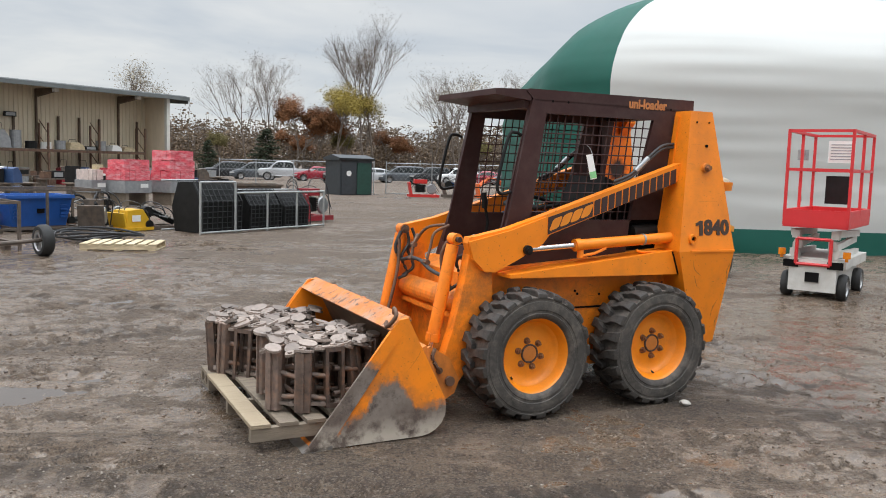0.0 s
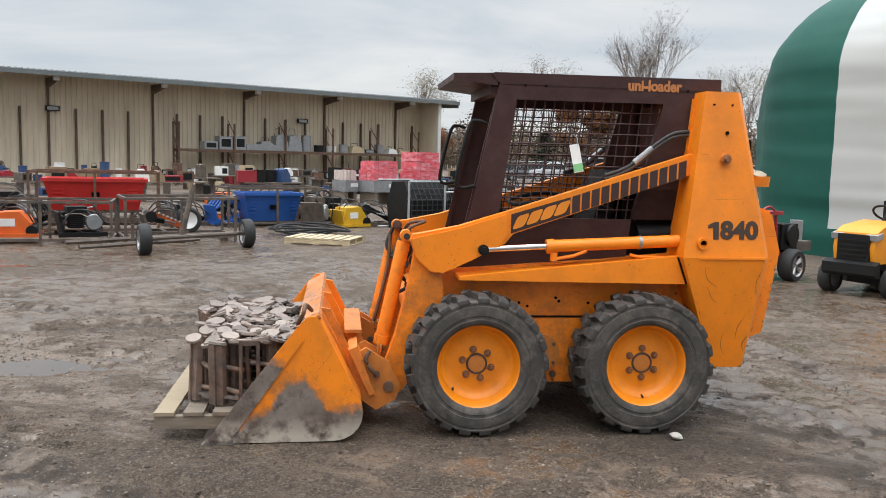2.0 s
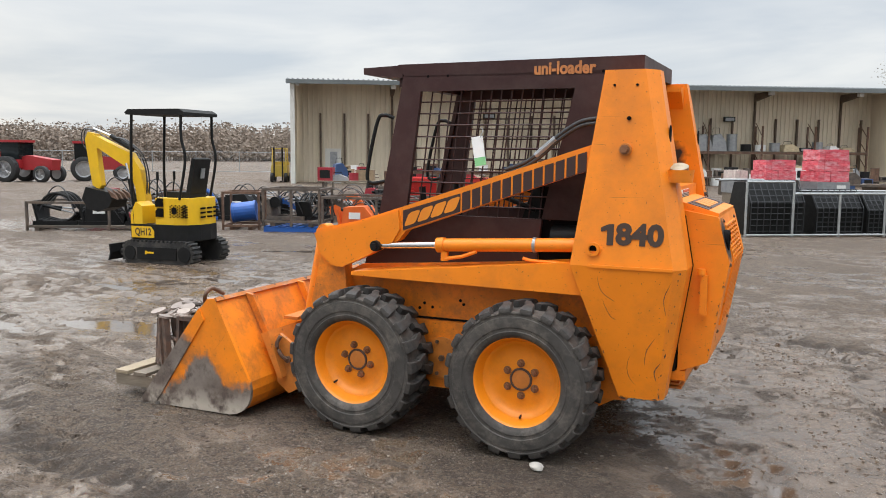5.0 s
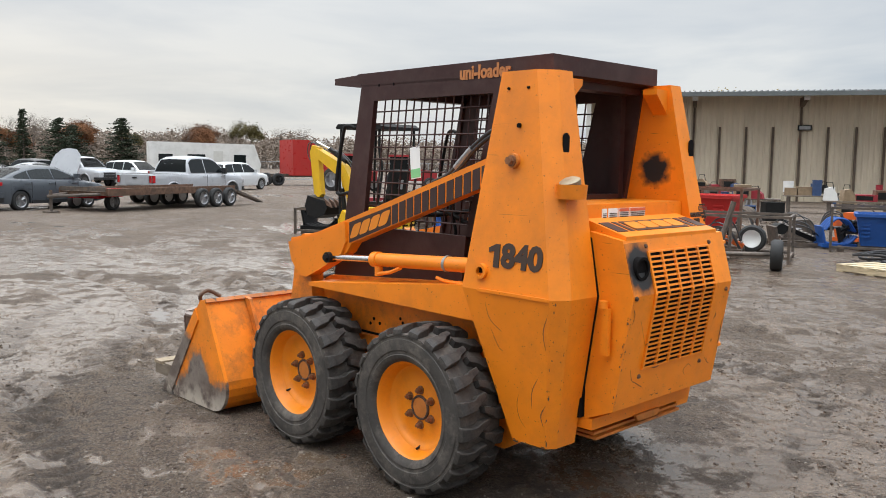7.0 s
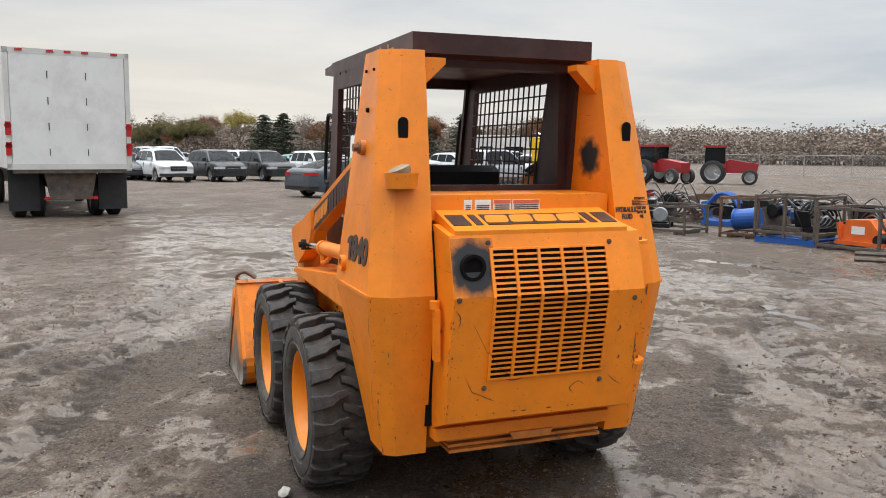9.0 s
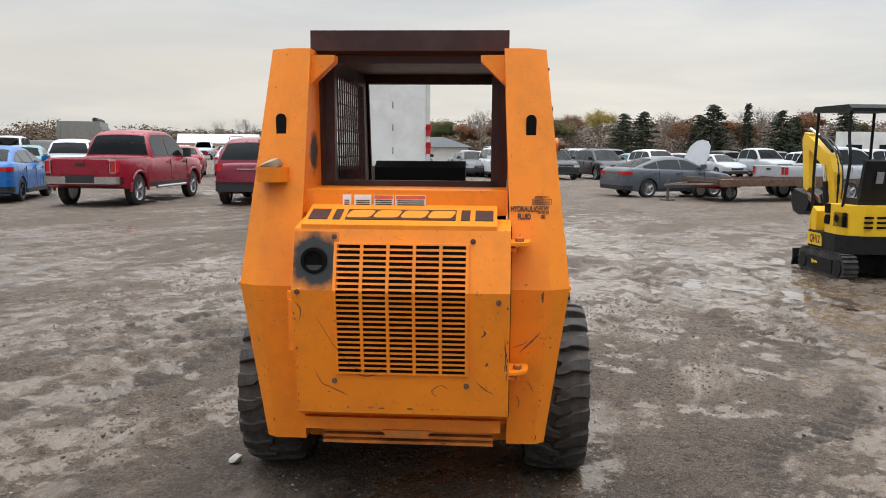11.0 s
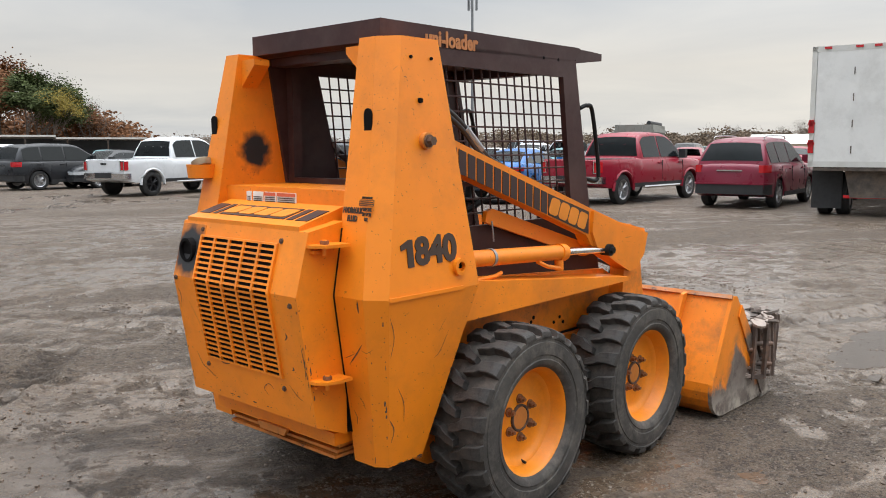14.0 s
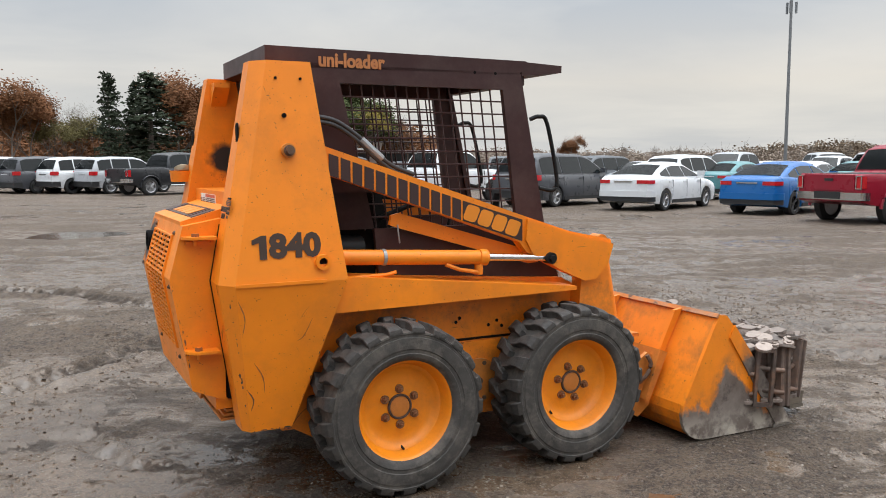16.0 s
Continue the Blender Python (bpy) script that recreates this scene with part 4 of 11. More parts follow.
# rear towers
def tower(s):
    bm, done = lp("tower", soot_stain("sooty_tower_paint", (-0.995, s * 0.41, 1.495), 0.118), "tall tapered orange rear tower", 0.012, seg=2)
    # rings (z, front x, rear x, outer y, inner y)
    rings = []
    for z, xf, xr, yo, yi in ((1.915, -0.825, -1.075, 0.565, 0.395), (0.962, -0.700, -1.255, 0.668, 0.435), (0.300, -0.945, -1.160, 0.582, 0.425)):
        ch = 0.055 if z > 0.5 else 0.03
        yi = min(yi, 0.413) if s > 0 else yi
        rings.append([bm.verts.new((x, s * y, z)) for x, y in ((xf, yo), (xr + ch, yo), (xr, yo - ch * 1.4), (xr, yi), (xf, yi))])
    for a, b in zip(rings, rings[1:]):
        for i in range(5):
            j = (i + 1) % 5
            bm.faces.new((a[i], a[j], b[j], b[i]))
    bm.faces.new(rings[0])
    bm.faces.new(rings[-1][::-1])
    tw = done()
    P0, P1, P2 = (-1.230, s * 0.668, 0.962), (-1.138, s * 0.585, 0.30), (-0.945, s * 0.584, 0.30)
    chips_along(tw, [P0, P1], (-0.35, s * 0.93, -0.11), 13, 31 + s, 0.008)
    chips_along(tw, [(-1.254, s * 0.62, 0.95), (-1.160, s * 0.54, 0.31)], (-0.99, 0, -0.14), 8, 32 + s, 0.007)
    chips_along(tw, [P1, P2], (0, s * 0.99, -0.12), 12, 33, 0.010)
    chips_along(tw, [(-0.72, s * 0.668, 0.955), P2], (0, s * 0.99, -0.12), 10, 34, 0.007)
    low = lambda y, z: (-1.255 + (0.962 - z) * 0.1435, s * y, z)
    if s < 0:
        for pts, w in (([(0.47, 0.70), (0.52, 0.75), (0.555, 0.79)], 0.007), ([(0.445, 0.72), (0.48, 0.735), (0.51, 0.75)], 0.003), ([(0.46, 0.52), (0.475, 0.49), (0.47, 0.46)], 0.004), ([(0.56, 0.96), (0.558, 0.93), (0.56, 0.91)], 0.010), ([(0.50, 0.58), (0.52, 0.56), (0.53, 0.53)], 0.003)):
            scored(tw, [low(y, z) for y, z in pts], (-0.99, 0, -0.142), w)
    side_y = lambda x, z: (x, s * (0.668 - (0.962 - z) * 0.130), z)
    for pts, w in (([(-1.19, 0.90), (-1.16, 0.82), (-1.17, 0.74)], 0.004), ([(-1.12, 0.62), (-1.08, 0.55), (-1.07, 0.47)], 0.004), ([(-0.86, 0.80), (-0.90, 0.72), (-0.93, 0.70)], 0.003), ([(-1.15, 0.50), (-1.12, 0.45), (-1.13, 0.40)], 0.006)):
        scored(tw, [side_y(x, z) for x, z in pts], (0, s * 0.99, -0.13), w)
    bm = bm_new()
    prism(bm, [(-0.80, 0.955), (-1.20, 0.955), (-1.20, 0.969), (-0.80, 0.969)], s * 0.655, s * 0.674)
    part("seam", bm, M_ORANGE, tw)
    bm = bm_new()
    cyl(bm, (-0.945, s * 0.55, 1.530), (-0.945, s * 0.626, 1.530), 0.031, 20)
    bevel(bm, 0.003)
    part("boss", bm, M_DORANGE, tw)
    bm = bm_new()
    cyl(bm, (-0.945, s * 0.62, 1.530), (-0.945, s * 0.634, 1.530), 0.024, 16)
    cyl(bm, (-0.945, s * 0.63, 1.530), (-0.945, s * 0.654, 1.530), 0.018, 6)
    part("pivot_pin", bm, M_NUT if s > 0 else M_RUST, tw, "worn pivot pin")
    bm = bm_new()
    lathe(bm, [(0.020, 0.0), (0.034, 0.0), (0.034, 0.03), (0.020, 0.03)], 20, closed=True)
    turned(bm, Matrix.Translation((-0.815, s * 0.648 - (0.03 if s < 0 else 0), 1.045)))
    part("boss", bm, M_ORANGE, tw)
    for px, pz, y in ((-0.955, 1.68, 0.592), (-0.875, 1.84, 0.572), (-0.985, 1.84, 0.572)):
        bm = bm_new()
        cyl(bm, (px, s * (y - 0.02), pz), (px, s * (y + 0.009), pz), 0.010 if pz < 1.7 else 0.006, 10)
        part("hole", bm, M_DARK, tw)
    bm = bm_new()
    cyl(bm, (-0.815, s * 0.62, 1.045), (-0.815, s * 0.660, 1.045), 0.020, 14)
    part("hole", bm, M_DARK, tw)
    bm = bm_new()
    # slot in the rear face
    zc = 1.60
    prism(bm, [(s * 0.505 + 0.021 * math.cos(a) * 1, zc + (0.028 if math.sin(a) >= 0 else -0.028) + 0.021 * math.sin(a)) for a in [k * math.pi / 8 for k in range(16)]], -1.135, -1.1405, "x")
    part("hole", bm, M_DARK, tw)
    bm, done = lp("gusset", M_ORANGE, "", 0.004)
    prism(bm, [(s * 0.40, 1.89), (s * 0.30, 1.89), (s * 0.30, 1.865), (s * 0.40, 1.77)], -1.06, -0.98, "x")
    done(tw)
    bm, done = lp("upright", M_ORANGE, "", 0.006)
    prism(bm, [(-0.80, 0.96), (-0.72, 0.96), (-0.80, 1.88), (-0.84, 1.88)], s * 0.435, s * 0.47)
    done(tw)


both(tower)


# rear hood and door
bm, done = lp("hood", M_ORANGE, "orange engine hood", 0.008)
box(bm, (-0.98, 0, 1.295), (0.34, 0.83, 0.10))
done()
bm, done = lp("hood_lid", M_ORANGE, "", 0.008)
prism(bm, [(-1.10, 1.18), (-1.10, 1.300), (-1.365, 1.222), (-1.365, 1.15)], -0.375, 0.375)
lid = done()
sl = math.atan2(0.078, 0.265)
# stripe on the lid: dark field, orange bars and a plain block mark
lidm = Matrix.Translation((-1.262, 0, 1.2527)) @ Matrix(((0, math.cos(sl), -math.sin(sl), 0), (-1, 0, 0, 0), (0, math.sin(sl), math.cos(sl), 0), (0, 0, 0, 1)))


def mark(bm, w, h, skew, gap):
    """Four plain rounded blocks in the place of a maker's mark."""
    u = (w - 3 * gap) / 4
    for k in range(4):
        x0 = -w / 2 + k * (u + gap)
        pts = []
        for cx, cy, a0 in ((x0 + u, h / 2, 0.0), (x0, h / 2, 0.5), (x0, -h / 2, 1.0), (x0 + u, -h / 2, 1.5)):
            r = h * 0.22
            ox, oy = (-r if cx > x0 else r), (-r if cy > 0 else r)
            for q in range(4):
                t = (a0 + q / 6) * math.pi
                pts.append((cx + ox + r * math.cos(t), cy + oy + r * math.sin(t)))
        prism(bm, [(x + skew * y, y) for x, y in pts], 0.0, 0.003, "z")


bm = bm_new()
for a, b in ((-0.36, -0.285), (-0.265, -0.235), (-0.215, 0.215), (0.235, 0.27), (0.29, 0.36)):
    prism(bm, [(a, -0.055), (b, -0.055), (b, 0.055), (a, 0.055)], 0.0, 0.0025, "z")
turned(bm, lidm)
part("stripe", bm, M_DECALB, lid, "dark brown decal stripe")
bm = bm_new()
mark(bm, 0.415, 0.078, 0.22, 0.010)
turned(bm, lidm @ Matrix.Translation((0, 0, 0.002)))
part("mark", bm, M_DECALO, lid, "plain orange block mark")

def door_x(z):
    return -1.365 + (1.205 - z) / (1.205 - 0.975) * (-0.063) if z > 0.975 else -1.428 + (0.975 - z) / 0.5 * 0.083


DOORP = [(-1.20, 1.235), (-1.365, 1.205), (-1.428, 0.975), (-1.345, 0.475), (-1.20, 0.415)]
bm, done = lp("rear_door", M_ORANGE, "orange rear engine door with a grille", 0.012, seg=2)
prism(bm, DOORP, -0.428, 0.402)
door = done()
for s in (1, -1):
    ye = 0.400 if s > 0 else -0.426
    chips_along(door, [(-1.428, ye - s * 0.004, 0.97), (-1.345, ye - s * 0.004, 0.48)], (-0.986, 0, -0.164), 12, 41 + s, 0.008)
    chips_along(door, [(-1.420, ye + s * 0.002, 0.96), (-1.340, ye + s * 0.002, 0.49)], (0, s, 0), 14, 45 + s, 0.008)
# solid dark strips paint the shade between the door and each tower
for s in (1, -1):
    bm = bm_new()
    ya, yb = (0.404, 0.410) if s > 0 else (-0.434, -0.430)
    prism(bm, [(-1.08, 0.42), (-1.181, 0.42), (-1.259, 0.962), (-1.212, 1.21), (-1.08, 1.21)], ya, yb)
    part("door_gap", bm, M_DARK, loader)
chips_along(door, [(-1.349, -0.38, 0.50), (-1.349, 0.37, 0.50)], (-0.986, 0, -0.164), 9, 51, 0.008)
chips_along(door, [(-1.38, -0.33, 0.66), (-1.36, 0.30, 0.56)], (-0.986, 0, -0.164), 5, 52, 0.007)
on_door = lambda y, z: (door_x(z), y, z)
for pts, w in (([(-0.30, 0.62), (-0.34, 0.585), (-0.37, 0.57)], 0.004), ([(0.30, 0.60), (0.24, 0.57), (0.20, 0.55)], 0.004), ([(0.33, 0.66), (0.30, 0.60), (0.27, 0.585)], 0.003),
               ([(-0.16, 0.60), (-0.13, 0.575), (-0.15, 0.55)], 0.004), ([(-0.20, 0.58), (-0.17, 0.60), (-0.14, 0.59)], 0.003), ([(0.39, 0.93), (0.37, 0.90), (0.375, 0.86)], 0.005), ([(-0.41, 0.80), (-0.415, 0.72), (-0.41, 0.66)], 0.005),
               ([(-0.33, 0.83), (-0.335, 0.815), (-0.32, 0.80)], 0.009), ([(-0.34, 0.70), (-0.345, 0.69), (-0.335, 0.685)], 0.009)):
    scored(door, [on_door(y, z) for y, z in pts], (-0.986, 0, -0.164), w)
# added near-black box, so the gaps round the door look shaded
bm = bm_new()
box(bm, (-1.155, 0, 0.82), (0.07, 0.85, 0.80))
part("engine_block", bm, M_DARK, loader, "near-black box for the shade behind the rear door")


def door_strip(bm, y0, y1, z0, z1, h0, h1):
    """A plate on the door's face, folded with it."""
    zs = [z0] + ([0.975] if z0 < 0.975 < z1 else []) + [z1]
    for a, b in zip(zs, zs[1:]):
        vs = []
        for h in (h0, h1):
            vs += [(door_x(a) - h, y0, a), (door_x(a) - h, y1, a), (door_x(b) - h, y1, b), (door_x(b) - h, y0, b)]
        verts_faces(bm, vs, [(0, 1, 2, 3), (7, 6, 5, 4), (0, 4, 5, 1), (1, 5, 6, 2), (2, 6, 7, 3), (3, 7, 4, 0)])


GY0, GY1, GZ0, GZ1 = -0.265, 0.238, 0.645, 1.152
# near-black sheet puts the shade of the slots into colour
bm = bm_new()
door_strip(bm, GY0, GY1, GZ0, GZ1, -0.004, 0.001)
part("grille_backing", bm, M_DARK, door, "near-black sheet for the shade in the grille slots")
bm = bm_new()
rows = 24
for k in range(rows + 1):
    z = GZ0 + (GZ1 - GZ0) * k / rows
    door_strip(bm, GY0 - 0.005, GY1 + 0.005, z - 0.0038, z + 0.0038, 0.0, 0.009)
for k in range(6):
    y = GY0 + (GY1 - GY0) * k / 5
    door_strip(bm, y - 0.006, y + 0.006, GZ0 - 0.004, GZ1 + 0.004, 0.0, 0.010)
part("grille", bm, M_ORANGE, door, "orange slotted grille")
bm = bm_new()
door_strip(bm, 0.226, 0.399, 0.978, 1.195, 0.0, 0.002)
part("soot_mark", bm, soot_stain("exhaust_soot", (-1.40, 0.312, 1.088), 0.150), door, "black soot round the exhaust")
bm = bm_new()
lathe(bm, [(0.0, 0.0), (0.038, 0.0), (0.038, -0.012), (0.050, -0.012), (0.050, 0.04), (0.0, 0.04)], 28)
turned(bm, Matrix.Translation((-1.404, 0.318, 1.088)) @ pose(0, 0, 0, 0, 0, -90))
ex = part("exhaust_port", bm, M_DARK, door)
for y, z in ((0.245, 1.175), (-0.285, 1.165), (0.25, 0.61), (-0.265, 0.60), (-0.385, 0.94), (0.38, 0.97)):
    bm = bm_new()
    cyl(bm, (door_x(z) + 0.004, y, z), (door_x(z) - 0.004, y, z), 0.0105, 12)
    cyl(bm, (door_x(z) - 0.003, y, z), (door_x(z) - 0.009, y, z), 0.0065, 6)
    part("door_bolt", bm, M_RUST, door)
# hinges on the right edge, latch on the left
for z in (1.155, 0.655):
    bm, done = lp("hinge", M_ORANGE, "", 0.003)
    prism(bm, [(-1.375, -0.425), (-1.375, -0.455), (-1.345, -0.492), (-1.300, -0.505), (-1.235, -0.505), (-1.235, -0.425)], z - 0.006, z + 0.006, "z")
    box(bm, (-1.315, -0.436, z - 0.022), (0.085, 0.024, 0.012))
    cyl(bm, (-1.320, -0.462, z - 0.034), (-1.320, -0.462, z + 0.022), 0.009, 10)
    hg = done(door)
    bm = bm_new()
    cyl(bm, (-1.320, -0.462, z + 0.006), (-1.320, -0.462, z + 0.019), 0.017, 6)
    part("hinge_bolt", bm, M_NUT, hg)
bm, done = lp("latch", M_ORANGE, "", 0.004)
box(bm, (-1.315, 0.428, 0.82), (0.035, 0.02, 0.20))
cyl(bm, (-1.30, 0.43, 0.92), (-1.30, 0.43, 0.95), 0.02, 12)
done(door)
# step and bumper below
bm, done = lp("bumper", M_ORANGE, "orange slatted rear step", 0.005)
box(bm, (-1.13, 0, 0.395), (0.22, 0.80, 0.05))
bmp = done()
for k, z in enumerate((0.350, 0.330, 0.310)):
    bm, done = lp("slat", M_DORANGE, "", 0.003)
    box(bm, (-1.13 - 0.012 * k, -0.02, z), (0.12, 0.70, 0.012))
    done(bmp)
bm, done = lp("bumper_plate", M_DORANGE, "", 0.006)
prism(bm, [(-0.12, 0.375), (0.08, 0.375), (0.06, 0.345), (-0.10, 0.345)], -1.255, -1.24, "x")
done()

# fuel filler on the left tower
bm, done = lp("fuel_filler", M_ORANGE, "orange fuel filler cup with a pale cap", 0.0, 40)
lathe(bm, [(0.0, 0.0), (0.060, 0.0), (0.066, 0.06), (0.061, 0.06), (0.056, 0.008), (0.0, 0.008)], 24)
turned(bm, Matrix.Translation((-1.195, 0.53, 1.375)) @ pose(0, 0, 0, 90, 0, 0))
box(bm, (-1.15, 0.53, 1.39), (0.10, 0.10, 0.03))
filler = done()
bm = bm_new()
lathe(bm, [(0.0, 0.0), (0.042, 0.0), (0.045, 0.01), (0.045, 0.028), (0.03, 0.036), (0.0, 0.036)], 20)
turned(bm, Matrix.Translation((-1.19, 0.53, 1.425)) @ pose(0, 0, 0, 90 - 22, 0, 0))
part("fuel_cap", bm, M_CAP, filler, "tan worn metal cap", smooth=40)

# cab
bm, done = lp("roof", M_BROWN, "dark brown cab roof with a front visor", 0.008, seg=2)
prism(bm, [(0.34, 1.925), (0.40, 1.985), (0.38, 1.995), (-0.985, 1.998), (-0.985, 1.915), (-0.94, 1.905)], -0.415, 0.415)
roof = done()
bm, done = lp("visor", M_BROWN, "", 0.006)
vs = [(0.36, -0.41, 1.92), (0.36, 0.41, 1.92), (0.36, 0.41, 1.992), (0.36, -0.41, 1.992), (0.615, -0.40, 1.948), (0.615, 0.40, 1.948), (0.615, 0.40, 1.984), (0.615, -0.40, 1.984)]
verts_faces(bm, vs, [(0, 1, 2, 3), (7, 6, 5, 4), (0, 4, 5, 1), (1, 5, 6, 2), (2, 6, 7, 3), (3, 7, 4, 0)])
done(roof)
bm, done = lp("rear_header", M_BROWN, "", 0.006)
box(bm, (-0.86, 0, 1.895), (0.10, 0.76, 0.05))
done(roof)
bm = bm_new()
for s in (1, -1):
    for px in (0.20, 0.08, -0.55, -0.78):
        cyl(bm, (px, s * 0.41, 1.925), (px, s * 0.4165, 1.925), 0.008, 8)
part("roof_bolt", bm, M_DARK, roof)


def cab_side(s):
    y0, y1 = s * 0.385, s * 0.415
    # opening: front top, rear top, rear bottom, front bottom
    o = [(0.245, 1.845), (-0.635, 1.845), (-0.470, 1.16), (0.335, 1.16)]
    outer = [(0.352, 1.93), (-0.93, 1.93), (-0.80, 1.16), (0.505, 1.16)]
    bm, done = lp("cab_frame", M_BROWN, "brown pillared cab side", 0.004)
    for i in range(4):
        j = (i + 1) % 4
        if i == 2:
            continue
        prism(bm, [outer[i], outer[j], o[j], o[i]], y0, y1)
    # sill and lower panel
    prism(bm, [(0.505, 1.16), (0.30, 1.16), (-0.47, 1.16), (-0.445, 0.93), (-0.36, 0.84), (0.645, 0.80), (0.60, 0.86)], y0, y1)
    prism(bm, [(-0.47, 1.16), (-0.80, 1.16), (-0.80, 1.34), (-0.51, 1.34)], y0, y1)
    cf = done()
    # woven screen
    bm = bm_new()
    ys = s * 0.380

    def clip(a, b, c):
        return a + (b - a) * c
    nv, nh = 15, 11
    for k in range(1, nv):
        f = k / nv
        tube(bm, [(clip(o[0][0], o[1][0], f) - 0.0, ys, 1.85), (clip(o[0][0], o[1][0], f) + 0.09 - 0.02 * f, ys, 1.15)], 0.0046, 5)
    for k in range(1, nh):
        z = 1.15 + 0.70 * k / nh
        g_ = (1.845 - z) / 0.685
        tube(bm, [(0.25 + 0.09 * g_, ys + s * 0.006, z), (-0.64 + 0.165 * g_, ys + s * 0.006, z)], 0.0042, 5)
    part("screen", bm, M_BROWN, cf, "dark steel mesh screen")
    # grab rail ahead of the pillar
    bm = bm_new()
    tube(bm, arc_pts([(0.42, s * 0.40, 1.70), (0.47, s * 0.41, 1.715), (0.52, s * 0.41, 1.68), (0.585, s * 0.41, 1.40), (0.565, s * 0.41, 1.33), (0.48, s * 0.40, 1.34)], 6), 0.011, 8)
    part("grab_rail", bm, M_BLACK, cf, smooth=60)
    # near-black sheet painting the shade in the engine bay opening behind the panel
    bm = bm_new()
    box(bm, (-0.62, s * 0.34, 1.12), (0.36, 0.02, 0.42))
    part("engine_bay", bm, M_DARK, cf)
    bm, done = lp("air_cleaner", M_BLACK, "", 0.01, 40)
    cyl(bm, (-0.50, s * 0.36, 1.22), (-0.76, s * 0.36, 1.22), 0.055, 20)
    cyl(bm, (-0.52, s * 0.36, 1.06), (-0.74, s * 0.36, 1.07), 0.065, 20)
    done(cf)


both(cab_side)
bm, done = lp("cab_front", M_BROWN, "", 0.006)
prism(bm, [(0.645, 0.80), (0.60, 0.86), (0.575, 0.95), (0.55, 0.95), (0.58, 0.80)], -0.38, 0.38)
for s in (1, -1):
    prism(bm, [(0.352, 1.93), (0.325, 1.93), (0.535, 0.95), (0.565, 0.95)], s * 0.370, s * 0.385)
box(bm, (0.36, 0, 1.90), (0.07, 0.76, 0.05))
done()
bm, done = lp("cab_floor", M_BROWN, "", 0.004)
box(bm, (0.10, 0, 0.86), (1.0, 0.76, 0.03))
box(bm, (-0.78, 0, 1.17), (0.04, 0.80, 0.36))
box(bm, (-0.60, 0, 1.345), (0.42, 0.80, 0.02))
done()
bm, done = lp("cab_rear_frame", M_BROWN, "", 0.006)
box(bm, (-0.80, 0.375, 1.62), (0.05, 0.06, 0.56))
box(bm, (-0.80, -0.375, 1.62), (0.05, 0.06, 0.56))
box(bm, (-0.80, 0, 1.355), (0.05, 0.75, 0.03))
done()
# seat, bar and levers
bm, done = lp("seat", M_BLACK, "worn dark operator seat", 0.03, 40, 3)
box(bm, (-0.10, 0, 1.02), (0.46, 0.48, 0.12))
prism(bm, [(-0.26, 1.04), (-0.38, 1.04), (-0.47, 1.42), (-0.40, 1.45)], -0.22, 0.22)
seat = done()
bm, done = lp("seat_base", M_BROWN, "", 0.006)
box(bm, (-0.10, 0, 0.91), (0.50, 0.52, 0.10))
done(seat)
bm = bm_new()
tube(bm, arc_pts([(-0.40, 0.30, 1.20), (-0.15, 0.31, 1.28), (0.12, 0.27, 1.24), (0.16, 0.0, 1.22), (0.12, -0.27, 1.24), (-0.15, -0.31, 1.28), (-0.40, -0.30, 1.20)], 6), 0.014, 8)
part("seat_bar", bm, M_BLACK, loader, smooth=60)
for s in (1, -1):
    bm = bm_new()
    tube(bm, [(0.30, s * 0.25, 0.88), (0.27, s * 0.25, 1.10), (0.30, s * 0.25, 1.22)], 0.011, 8)
    cyl(bm, (0.30, s * 0.25, 1.20), (0.31, s * 0.25, 1.31), 0.02, 10)
    part("control_lever", bm, M_BLACK, loader, smooth=60)


# lift arms
ARM = [(-0.80, 1.565), (-0.80, 1.445), (0.27, 1.075), (0.315, 1.020), (0.51, 0.925), (0.665, 0.856), (0.715, 0.846), (0.76, 0.862), (0.825, 0.935),
       (0.858, 1.03), (0.845, 1.066), (0.80, 1.072), (0.576, 1.118), (0.30, 1.205)]


